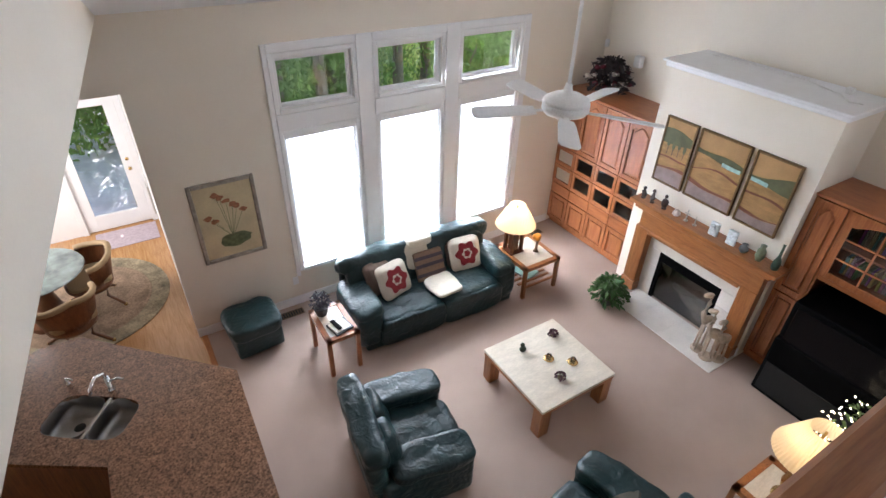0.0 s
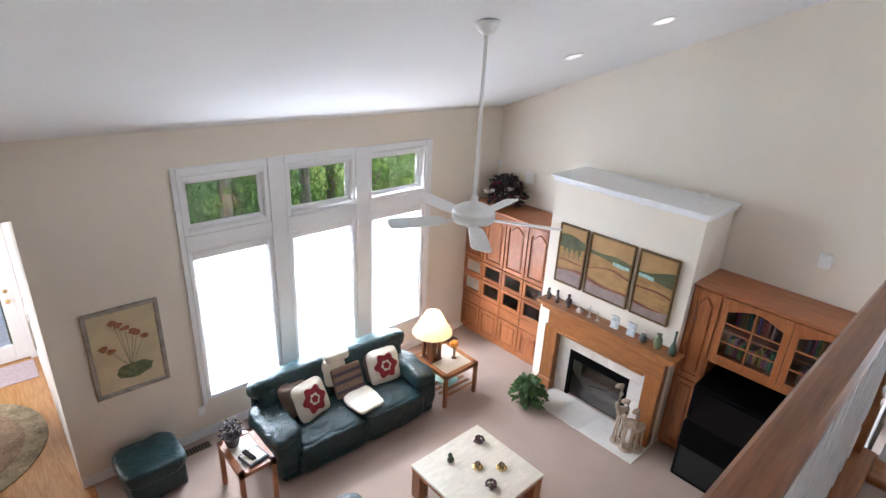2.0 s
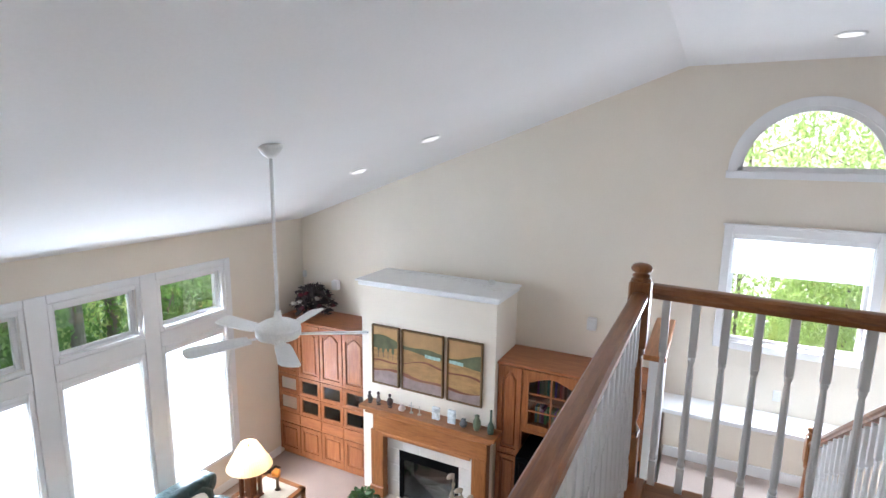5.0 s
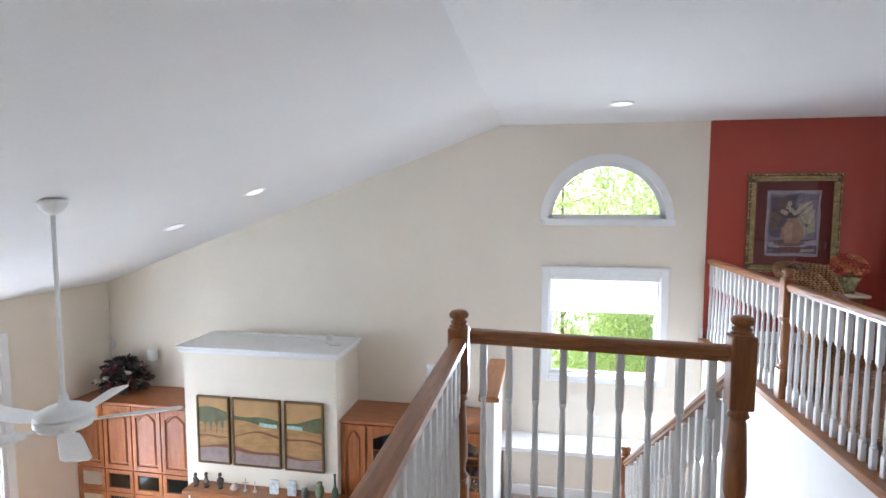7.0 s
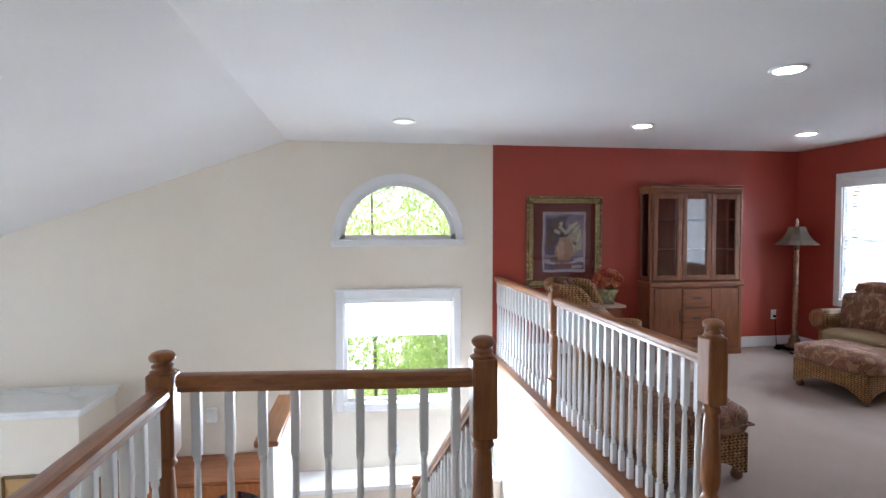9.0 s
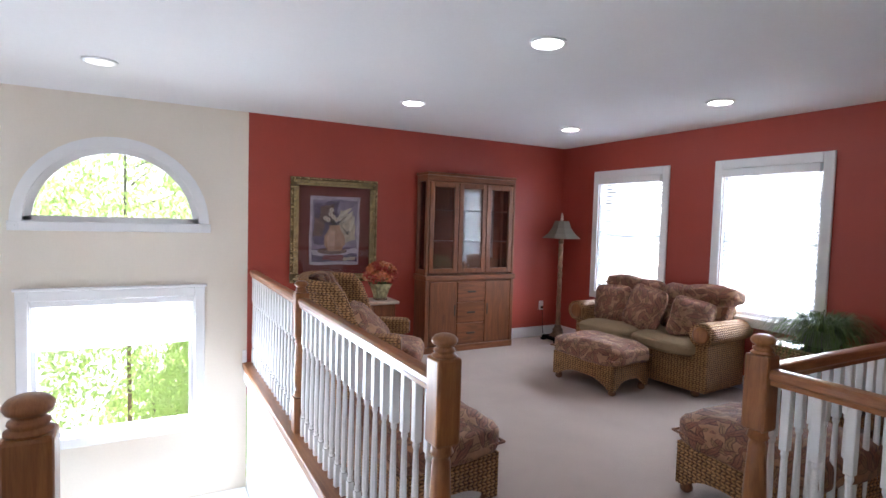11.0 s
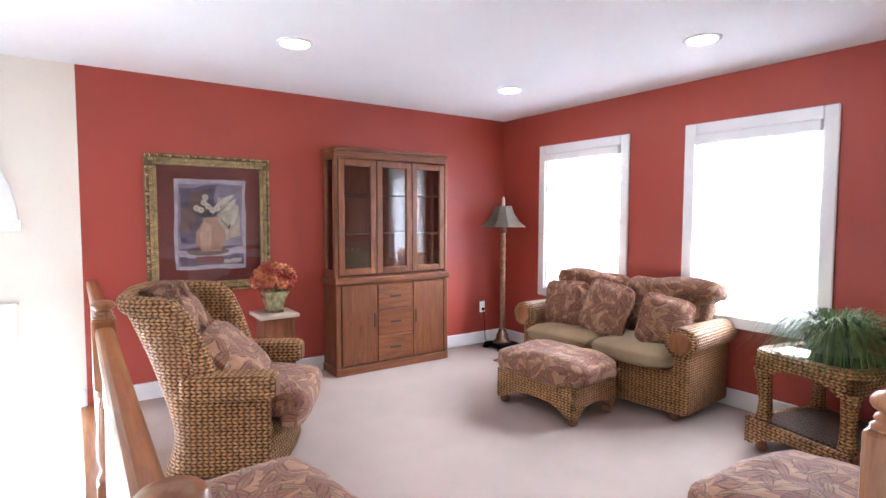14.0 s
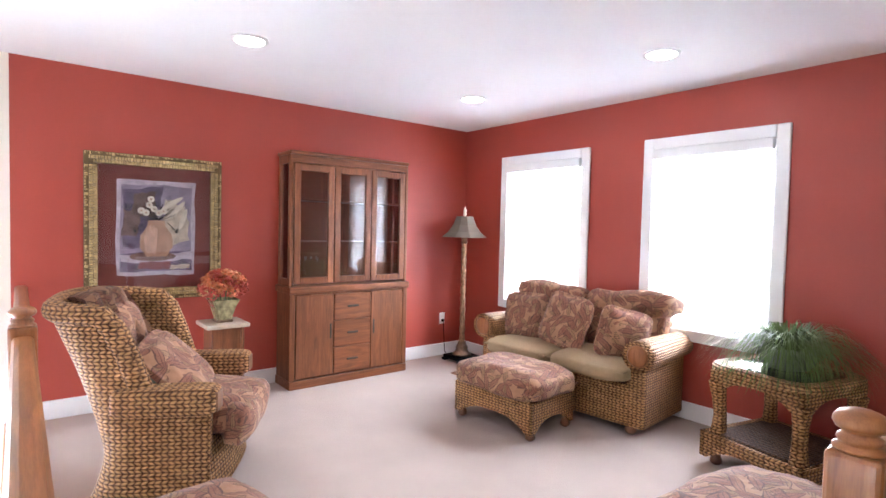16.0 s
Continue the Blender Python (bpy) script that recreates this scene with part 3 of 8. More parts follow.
# ---- railings ----
def baluster_mesh(h=0.86):
    """White turned baluster: square ends, slender turned shaft."""
    b = bmesh.new()
    box(-0.016, 0.016, -0.016, 0.016, 0, 0.13, 0.003, bm=b)
    lathe([(0.013, 0.13), (0.017, 0.145), (0.012, 0.16), (0.016, 0.19), (0.017, 0.26), (0.012, h - 0.30), (0.010, h - 0.27), (0.015, h - 0.255), (0.013, h - 0.24)], 8, b)
    box(-0.016, 0.016, -0.016, 0.016, h - 0.24, h, 0.003, bm=b)
    return b


def newel_parts(parent, top=1.05, half=0.046, square_top=0.30):
    """Oak newel post: square base and head, turned middle, ball finial."""
    z1 = top - 0.078
    z0 = z1 - square_top
    part("post_base", box(-half, half, -half, half, 0, 0.26, 0.006), M_OAK, parent)
    part("turned_shaft", lathe([(0.034, 0.26), (0.045, 0.275), (0.034, 0.295), (0.030, 0.31), (0.042, 0.36), (0.043, 0.42), (0.032, z0 - 0.06), (0.028, z0 - 0.045), (0.042, z0 - 0.03), (0.036, z0 - 0.015), (0.036, z0)], 16), M_OAK, parent, smooth=True)
    part("post_head", box(-half, half, -half, half, z0, z1, 0.010, 2), M_OAK, parent)
    part("finial", lathe([(0.043, z1), (0.043, z1 + 0.006), (0.034, z1 + 0.011), (0.034, z1 + 0.015), (0.038, z1 + 0.020), (0.036, z1 + 0.026), (0.029, z1 + 0.031), (0.029, z1 + 0.036), (0.040, z1 + 0.042), (0.045, z1 + 0.051), (0.044, z1 + 0.060), (0.036, z1 + 0.070), (0.022, z1 + 0.076), (0.001, z1 + 0.078)], 24), M_OAK, parent, smooth=True)


def handrail(p, q, material, parent, w=0.034):
    """Moulded handrail from p to q (top at the given height)."""
    p, q = Vector(p), Vector(q)
    d = (q - p)
    s = Vector((-d.y, d.x, 0)).normalized()
    up = Vector((0, 0, 1))
    prof = [(-w * 0.7, -0.062), (w * 0.7, -0.062), (w * 0.75, -0.045), (w, -0.035), (w, -0.014), (w * 0.75, -0.003), (w * 0.35, 0.0), (-w * 0.35, 0.0), (-w * 0.75, -0.003), (-w, -0.014), (-w, -0.035), (-w * 0.75, -0.045)]
    b = bmesh.new()
    rings = [[b.verts.new(e + s * u + up * z) for u, z in prof] for e in (p, q)]
    n = len(prof)
    for i in range(n):
        b.faces.new((rings[0][i], rings[0][(i + 1) % n], rings[1][(i + 1) % n], rings[1][i]))
    b.faces.new(rings[0][::-1])
    b.faces.new(rings[1])
    return part("handrail", b, material, parent)


BAL = {}


def baluster(parent, x, y, z0, h):
    key = round(h, 3)
    if key not in BAL:
        ob = part("baluster", baluster_mesh(h), M_TRIM, parent)
        BAL[key] = ob.data
    else:
        ob = new("baluster", BAL[key])
        ob.parent = parent
    ob.location = (x, y, z0)
    return ob


def newel(x, y, z=0.0, top=1.05, head=0.30):
    ob = thing("newel_post", "honey oak newel post with turned shaft and ball finial", "newel post", pose(x, y, z), group="railing posts")
    newel_parts(ob, top, square_top=head)
    return ob


RAIL = 0.93


def railing(p, q, count, label, material, lift=0.0):
    ob = thing("railing", label, "railing", group="loft railings")
    p, q = Vector(p), Vector(q)
    handrail((p.x, p.y, RAIL + lift), (q.x, q.y, RAIL + lift), material, ob)
    for i in range(count):
        c = p.lerp(q, (i + 0.5) / count)
        baluster(ob, c.x, c.y, 0.02, RAIL + lift - 0.08)
    return ob


NW1, NW2, NW3, NWM, NW4 = (2.54, 0.81), (2.445, -0.335), (2.665, -1.42), (4.64, -1.425), (2.32, -2.66)
for n, top in ((NW1, 1.05), (NW2, 1.088), (NW3, 1.085), (NWM, 1.04), (NW4, 1.055)):
    newel(*n, top=top)
railing((-0.18, 0.805), (NW1[0] - 0.05, 0.805), 25, "oak handrail on white turned balusters along the gallery", M_OAK_X)
railing((NW1[0], 0.755), (NW2[0], -0.29), 9, "oak handrail on white turned balusters at the stair head", M_OAK_Y, 0.035)
railing((NW3[0] + 0.05, -1.425), (NWM[0] - 0.05, -1.425), 18, "oak handrail on white turned balusters along the loft", M_OAK_X)
railing((NWM[0] + 0.05, -1.425), (EX, -1.425), 17, "oak handrail on white turned balusters meeting the wall", M_OAK_X)
railing((NW4[0], NW4[1] - 0.05), (NW4[0], SY), 26, "oak handrail on white turned balusters above the foyer", M_OAK_Y)
railing((0.55, NW4[1]), (NW4[0] - 0.05, NW4[1]), 16, "oak handrail on white turned balusters above the foyer", M_OAK_X)

# ---- stairs ----
LAND = -1.78
stairs = thing("staircase", "carpeted staircase with oak rail going down to a landing", "stairs", kind="structure")
STEPS = 10
for i in range(STEPS):
    x0 = GX + 0.02 + i * 0.245
    z = -(i + 1) * (-LAND / (STEPS))
    part("step", box(x0, x0 + 0.275, -1.345, -0.30, z - 0.20, z, 0.012), M_CARPET_UP, stairs)
structure("floor_landing", box(4.88, 6.12, -1.345, 0.80, LAND - 0.2, LAND + 0.003), M_CARPET_UP, "pale carpet on the stair landing", "floor")
srail = thing("stair_railing", "sloping oak stair rail on white turned balusters", "railing", group="loft railings")
handrail((NW2[0] + 0.04, -0.33, 0.86), (4.93, -0.33, -0.72), M_OAK_X, srail)
for i in range(20):
    t = (i + 0.6) / 20
    zt = 0.86 - 1.58 * t - 0.06
    zb = -math.ceil(t * STEPS) * (-LAND / STEPS)
    baluster(srail, NW2[0] + 0.04 + 2.43 * t, -0.33, zb, round((zt - zb) / 0.04) * 0.04)
newel(4.95, -0.33, LAND, 1.18, 0.24)

# boxed ledge along the window wall, low half wall with an oak cap
ledge = thing("window_ledge", "white ledge boxed out below the stair window", "ledge", kind="structure")
part("ledge_top", box(6.08, EX, -1.37, 0.86, -1.27, -1.22, 0.006), M_TRIM, ledge)
part("ledge_front", box(6.12, EX, -1.37, 0.82, LAND, -1.27), M_WALL, ledge)
part("ledge_base", box(6.10, 6.12, -1.37, 0.80, LAND, LAND + 0.12, 0.004), M_TRIM, ledge)
hw = thing("half_wall", "white half wall with a honey oak cap beside the stairs", "half wall", kind="structure")
part("half_wall_body", box(4.96, 6.10, 0.84, 0.93, FL, -0.27), M_TRIM, hw)
part("oak_cap", box(4.90, 6.14, 0.79, 0.98, -0.27, -0.22, 0.008), M_OAK_X, hw)


# ---- windows ----
def window_frame(parent, axis, p, inward, u0, u1, z0, z1, trim=0.085, sill=True, mull=True, muntins=0):
    """Trim round an opening on the room's side, and sashes with a pane in it. inward: +1 or -1, the room's side."""
    def bar(name, a, c, d, e, q0, q1, m=M_TRIM, bev=0.006):
        lo, hi = min(q0, q1), max(q0, q1)
        bb = box(lo, hi, a, c, d, e, bev) if axis == "x" else box(a, c, lo, hi, d, e, bev)
        return part(name, bb, m, parent)
    q0, q1 = p + 0.002 * inward, p + 0.026 * inward
    bar("side_trim", u0 - trim, u0, z0 - trim, z1 + trim, q0, q1)
    bar("side_trim", u1, u1 + trim, z0 - trim, z1 + trim, q0, q1)
    bar("head_trim", u0, u1, z1, z1 + trim, q0, q1)
    bar("sill", u0, u1, z0 - trim, z0, q0, q1 + 0.01 * inward)
    s0, s1 = p - 0.075 * inward, p - 0.035 * inward
    f = 0.045
    bar("sash", u0, u0 + f, z0, z1, s0, s1)
    bar("sash", u1 - f, u1, z0, z1, s0, s1)
    bar("sash", u0 + f, u1 - f, z0, z0 + f, s0, s1)
    bar("sash", u0 + f, u1 - f, z1 - f, z1, s0, s1)
    if mull:
        zm = (z0 + z1) / 2
        bar("meeting_rail", u0 + f, u1 - f, zm - 0.025, zm + 0.025, s0, s1)
    for i in range(muntins):
        u = u0 + (u1 - u0) * (i + 1) / (muntins + 1)
        bar("muntin", u - 0.011, u + 0.011, z0 + f, z1 - f, s0 + 0.012 * inward, s1 - 0.012 * inward, bev=0)
    if muntins:
        for zz in (z0 + (z1 - z0) * 0.25, z0 + (z1 - z0) * 0.75):
            bar("muntin", u0 + f, u1 - f, zz - 0.011, zz + 0.011, s0 + 0.014 * inward, s1 - 0.014 * inward, bev=0)
    far = p - 0.158 * inward
    for a, c, d, e in ((u0, u0 + 0.006, z0, z1), (u1 - 0.006, u1, z0, z1), (u0 + 0.006, u1 - 0.006, z0, z0 + 0.006), (u0 + 0.006, u1 - 0.006, z1 - 0.006, z1)):
        bar("jamb_liner", a, c, d, e, p + 0.001 * inward, far, bev=0)
    g = bar("pane", u0 + f, u1 - f, z0 + f, z1 - f, p - 0.056 * inward, p - 0.052 * inward, M_GLASS, 0)
    g.visible_shadow = False


def blind(axis, p, inward, u0, u1, z0, z1, label, tilt=35, pitch=0.042):
    """A horizontal slat blind with a head rail."""
    ob = thing("window_blind", label, "blind", group="window blinds")
    q = p - 0.012 * inward
    hb = box(q - 0.02, q + 0.02, u0, u1, z1 - 0.05, z1, 0.004) if axis == "x" else box(u0, u1, q - 0.02, q + 0.02, z1 - 0.05, z1, 0.004)
    part("head_rail", hb, M_TRIM, ob)
    n = int((z1 - 0.06 - z0) / pitch)
    sl = None
    for i in range(n):
        z = z1 - 0.07 - i * pitch
        if sl is None:
            bb = box(-0.023, 0.023, u0 + 0.01, u1 - 0.01, -0.001, 0.001) if axis == "x" else box(u0 + 0.01, u1 - 0.01, -0.023, 0.023, -0.001, 0.001)
            o = part("slat", bb, M_BLIND, ob)
            sl = o.data
        else:
            o = new("slat", sl)
            o.parent = ob
        if axis == "x":
            o.matrix_basis = pose(q, 0, z, 0, tilt * inward, 0)
        else:
            o.matrix_basis = pose(0, q, z, -tilt * inward, 0, 0)
    return ob


win = thing("window_1", "tall white-framed window wall of three bays with transoms", "window", kind="structure")
for a, c in COLS:
    window_frame(win, "y", NY, -1, a, c, *N_UP, trim=0.05, mull=False)
    window_frame(win, "y", NY, -1, a, c, *N_LO, trim=0.05, mull=True)
for a, c, d, e in ((1.645, 1.695, -2.75, 0.09), (4.975, 5.07, -2.75, 0.09), (2.655, 2.845, -2.75, 0.09), (3.805, 3.995, -2.75, 0.09), (1.70, 2.65, 0.005, 0.09), (2.85, 3.80, 0.005, 0.09), (4.0, 4.97, 0.005, 0.09), (1.70, 2.65, -0.815, -0.635), (2.85, 3.80, -0.815, -0.635), (4.0, 4.97, -0.815, -0.635)):
    part("casing", box(a, c, NY - 0.034, NY - 0.003, d, e, 0.005), M_TRIM, win)
for i, (a, c) in enumerate(COLS):
    blind("y", NY, -1, a + 0.01, c - 0.01, N_LO[0] + 0.02, N_LO[1], "white horizontal slat blind glowing with daylight", tilt=45)

win = thing("window_2", "white-framed stair window with the blind half raised", "window", kind="structure")
window_frame(win, "x", EX, -1, E_RECT[0], E_RECT[1], E_RECT[2], E_RECT[3], mull=False)
part("crown", box(EX - 0.045, EX - 0.003, E_RECT[0] - 0.10, E_RECT[1] + 0.10, E_RECT[3] + 0.086, E_RECT[3] + 0.11, 0.006), M_TRIM, win)
blind("x", EX, -1, E_RECT[0] + 0.01, E_RECT[1] - 0.01, 0.26, E_RECT[3], "white slat blind drawn half way down", tilt=50)

win = thing("window_3", "half-round white-framed window high in the wall", "window", kind="structure")
b = bmesh.new()
ring = []
for q in (EX - 0.028, EX - 0.003):
    for rr in (r - 0.01, r + 0.075):
        ring.append([b.verts.new((q, yc + rr * math.cos(math.pi * i / 28), E_ARCH[2] + rr * math.sin(math.pi * i / 28))) for i in range(29)])
for a_, c_ in ((0, 1), (2, 3), (0, 2), (1, 3)):
    for i in range(28):
        b.faces.new((ring[a_][i], ring[a_][i + 1], ring[c_][i + 1], ring[c_][i]))
part("arch_trim", b, M_TRIM, win)
b = bmesh.new()
ring = []
for q in (EX + 0.035, EX + 0.075):
    for rr in (r - 0.06, r - 0.002):
        ring.append([b.verts.new((q, yc + rr * math.cos(math.pi * i / 28), E_ARCH[2] + rr * math.sin(math.pi * i / 28))) for i in range(29)])
for a_, c_ in ((0, 1), (2, 3), (0, 2), (1, 3)):
    for i in range(28):
        b.faces.new((ring[a_][i], ring[a_][i + 1], ring[c_][i + 1], ring[c_][i]))
part("arch_sash", b, M_TRIM, win)
part("bottom_trim", box(EX - 0.03, EX - 0.003, yc - r - 0.09, yc + r + 0.09, E_ARCH[2] - 0.075, E_ARCH[2] + 0.004, 0.005), M_TRIM, win)
part("bottom_sash", box(EX + 0.035, EX + 0.075, yc - r, yc + r, E_ARCH[2], E_ARCH[2] + 0.05, 0.004), M_TRIM, win)
for s in (-1, 1):
    part("rosette", moved(lathe([(0.035, 0), (0.035, 0.006), (0.024, 0.008), (0.024, 0.003), (0.012, 0.003), (0.010, 0.010)], 16), EX - 0.028, yc + s * (r + 0.045), E_ARCH[2] - 0.036, 0, -90), M_TRIM, win)
b = bmesh.new()
f0 = [b.verts.new((EX + 0.053, yc + (r - 0.05) * math.cos(math.pi * i / 28), E_ARCH[2] + 0.04 + (r - 0.06) * math.sin(math.pi * i / 28))) for i in range(29)]
b.faces.new(f0)
g = part("pane", b, M_GLASS, win)
g.visible_shadow = False

for k, (a, c, d, e) in enumerate(S_WIN):
    win = thing("window_%d" % (4 + k), "white-trimmed double-hung window with grilles", "window", kind="structure")
    window_frame(win, "y", SY, 1, a, c, d, e, trim=0.085, mull=True, muntins=2)
    part("valance", box(a + 0.008, c - 0.008, SY + 0.006, SY + 0.05, e - 0.075, e - 0.004, 0.006, 2), M_TRIM, win, "white blind valance")
    blind("y", SY, 1, a + 0.015, c - 0.015, d + 0.03, e, "white slat blind lowered over the window, slats half closed", tilt=38)


# ---- outside ----
# unseen slab added to keep direct sun out of the tall windows
structure("roof_eave", box(-3.4, EX + 0.8, NY + 0.17, NY + 2.2, 0.42, 0.56), M_TRIM, "unseen white slab added to shade the tall windows", "roof")
# second unseen slab, added above the east windows to block high sun
structure("roof_eave_east", box(EX + 0.17, EX + 1.1, -5.6, NY, 2.46, 2.60), M_TRIM, "unseen white slab added to shade the east windows", "roof")
structure("ground", box(-90, 90, -90, 90, FL - 1.1, FL - 1.0), mat("grass_ground", (0.07, 0.12, 0.03), 0.9, var=0.4, scale=3), "lawn and wooded ground outside", "ground")
M_BARK = mat("grey_bark", (0.20, 0.17, 0.14), 0.9, var=0.3, scale=6, bump=0.6, bscale=14)
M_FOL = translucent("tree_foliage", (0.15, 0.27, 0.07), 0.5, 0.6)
# brighter copy of the leaf material: sunlight is put into its colour
M_FOL_LIGHT = translucent("foliage_painted_sunlit", (0.54, 0.66, 0.25), 0.55, 0.6)


def tree(x, y, h, spread, seed, leaves=900, leaf=None, low=0.22, size=1.0, limb=0.05, name="tree", label="leafy green tree with a slender grey trunk"):
    rnd = random.Random(seed)
    ob = thing(name, label, name, pose(x, y, FL - 1.0), group="%ss outside" % name)
    b = bmesh.new()
    tube([(0, 0, 0), (0.06 * rnd.uniform(-1, 1), 0.05, h * 0.35), (0.15 * rnd.uniform(-1, 1), 0.1, h * 0.7), (0.1, 0.1, h * 0.95)], 0.16 * limb / 0.05, 8, b, 0.3)
    for i in range(7):
        a = rnd.uniform(0, 6.28)
        z = h * rnd.uniform(0.35, 0.85)
        L = spread * rnd.uniform(0.5, 0.9)
        tube([(0, 0, z), (L * 0.5 * math.cos(a), L * 0.5 * math.sin(a), z + 0.25), (L * math.cos(a), L * math.sin(a), z + 0.7)], limb, 5, b, 0.3)
    part("trunk", b, M_BARK, ob)
    verts, faces = [], []
    for i in range(leaves):
        a, u = rnd.uniform(0, 6.28), rnd.random() ** 0.5
        z = h * rnd.uniform(low, 1.02)
        rad = spread * u * (0.6 + 0.5 * math.sin(3.1 * z / h))
        c = Vector((rad * math.cos(a), rad * math.sin(a), z + 0.5 * math.sin(3 * a)))
        q = Euler((rnd.uniform(0, 6), rnd.uniform(0, 6), rnd.uniform(0, 6))).to_matrix()
        s = rnd.uniform(0.07, 0.20) * size
        k = len(verts)
        for du, dv in ((-1, 0), (0, -0.5), (1, 0), (0, 0.5)):
            verts.append(c + q @ Vector((du * s, dv * s, 0.25 * s * abs(du))))
        faces.append((k, k + 1, k + 2, k + 3))
    me = bpy.data.meshes.new("crown")
    me.from_pydata([tuple(v) for v in verts], [], faces)
    me.materials.append(leaf or M_FOL)
    cr = new("crown", me)
    cr.parent = ob
    return ob


# woods north of the house: bare lower trunks with leaves above and between
for i, (x, y, h, s, n) in enumerate(((0.4, 13, 7, 2.2, 2600), (2.2, 12.2, 7.5, 1.9, 2200), (3.7, 13.6, 9, 2.0, 700), (4.4, 12.4, 9, 1.6, 600), (5.3, 14.2, 9, 2.0, 700), (6.6, 12.9, 9, 1.9, 900), (8.6, 15, 9, 2.6, 1500), (-4.2, 17.5, 8.5, 3, 2000), (3.0, 18.5, 9, 3.2, 3000), (6.6, 19, 9, 3.2, 3000), (10, 20, 9, 3.4, 3000), (0, 20, 9, 3.4, 3000))):
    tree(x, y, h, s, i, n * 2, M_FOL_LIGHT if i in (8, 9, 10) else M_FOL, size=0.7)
# garden trees east and south, sunlight put into their leaf colour
for i, (x, y, h, s, n) in enumerate(((12.6, 2.2, 7.4, 2.2, 1700), (13.0, -2.6, 7.8, 2.3, 1700), (13.6, -0.2, 8.2, 2.2, 1500), (12.2, -2.0, 4.4, 1.3, 1500), (17, 5, 9, 3.0, 1800), (16.5, -6, 8, 3, 1800), (6.8, -15, 6, 2.4, 1500), (2.6, -14, 6, 2.6, 1500), (4.6, -18, 7, 3.2, 1800))):
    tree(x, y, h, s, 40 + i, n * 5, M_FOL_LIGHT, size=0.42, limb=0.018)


# undergrowth in front of the woods and below the stair window
for i in range(11):
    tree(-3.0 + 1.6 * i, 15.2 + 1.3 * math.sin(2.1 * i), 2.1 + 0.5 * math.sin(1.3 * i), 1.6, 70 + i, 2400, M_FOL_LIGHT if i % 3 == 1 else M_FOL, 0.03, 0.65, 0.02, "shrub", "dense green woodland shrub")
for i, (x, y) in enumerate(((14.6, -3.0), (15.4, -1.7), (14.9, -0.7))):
    tree(x, y, 2.5 - 0.3 * i, 1.25, 90 + i, 2200, M_FOL_LIGHT, 0.03, 0.6, 0.02, "shrub", "green garden shrub with leaves coloured as sunlit")
# pale slab added over the lawn so the stair window looks out on brightness
structure("pavement_terrace", box(11.0, 42.0, -16.0, 12.0, FL - 1.0, FL - 0.94), mat("pale_view_surface", (0.62, 0.60, 0.56), 0.85, var=0.12, scale=1.5, bump=0.2, bscale=30), "pale slab added to brighten the view beyond the stair window", "pavement")


# ---- loft sitting room ----
def panel_door(parent, name, x, y0, y1, z0, z1, front=-1, frame_w=0.05, arch=False, glass=False, m=M_CAB, depth=0.026, raised=True, label=""):
    """A framed door on a plane of constant x: a frame with a raised panel or a pane, with an arched head if asked."""
    d = bmesh.new()
    xa, xb = sorted((x, x + front * depth))
    w = min(frame_w, (y1 - y0) * 0.22)
    box(xa, xb, y0, y0 + w, z0, z1, 0.003, bm=d)
    box(xa, xb, y1 - w, y1, z0, z1, 0.003, bm=d)
    box(xa, xb, y0 + w, y1 - w, z0, z0 + w, 0.003, bm=d)
    if arch:
        n = 12
        top, bot = z1, []
        ym, hw = (y0 + y1) / 2, (y1 - y0) / 2 - w
        for i in range(n + 1):
            u = -1 + 2 * i / n
            bot.append((ym + u * hw, z1 - w - 0.085 * min(1.0, abs(u) ** 1.6 * 1.15)))
        poly = bot + [(y1 - w, z1), (y0 + w, z1)]
        f0 = [d.verts.new((xa, y, z)) for y, z in poly]
        f1 = [d.verts.new((xb, y, z)) for y, z in poly]
        d.faces.new(f0)
        d.faces.new(f1[::-1])
        for i in range(len(poly)):
            k = (i + 1) % len(poly)
            d.faces.new((f0[i], f0[k], f1[k], f1[i]))
    else:
        box(xa, xb, y0 + w, y1 - w, z1 - w, z1, 0.003, bm=d)
    ob = part(name, d, m, parent, label)
    if glass:
        g = part("pane", box(x + front * 0.006, x + front * 0.010, y0 + w, y1 - w, z0 + w, z1 - w), M_GLASS_CAB, ob, "clear glass pane")
        g.visible_shadow = False
    else:
        p = bmesh.new()
        box(min(x, x + front * 0.004), max(x, x + front * 0.004), y0 + w, y1 - w, z0 + w, z1 - w, bm=p)
        if raised:
            hx = (x + front * 0.003, x + front * depth * 0.75)
            if arch:
                n = 12
                ym, hw = (y0 + y1) / 2, (y1 - y0) / 2 - w - 0.020
                poly = [(ym - hw, z0 + w + 0.02), (ym + hw, z0 + w + 0.02)]
                for i in range(n + 1):
                    u = 1 - 2 * i / n
                    poly.append((ym + u * hw, z1 - w - 0.022 - 0.085 * min(1.0, abs(u) ** 1.6 * 1.15)))
                f0 = [p.verts.new((hx[0], y, z)) for y, z in poly]
                f1 = [p.verts.new((hx[1], ym + (y - ym) * 0.86, (z0 + z1) / 2 + (z - (z0 + z1) / 2) * 0.95)) for y, z in poly]
                p.faces.new(f0)
                p.faces.new(f1[::-1])
                for i in range(len(poly)):
                    k = (i + 1) % len(poly)
                    p.faces.new((f0[i], f0[k], f1[k], f1[i]))
            else:
                box(min(hx), max(hx), y0 + w + 0.022, y1 - w - 0.022, z0 + w + 0.022, z1 - w - 0.022, 0.014, bm=p)
        part("panel", p, m, ob)
    return ob


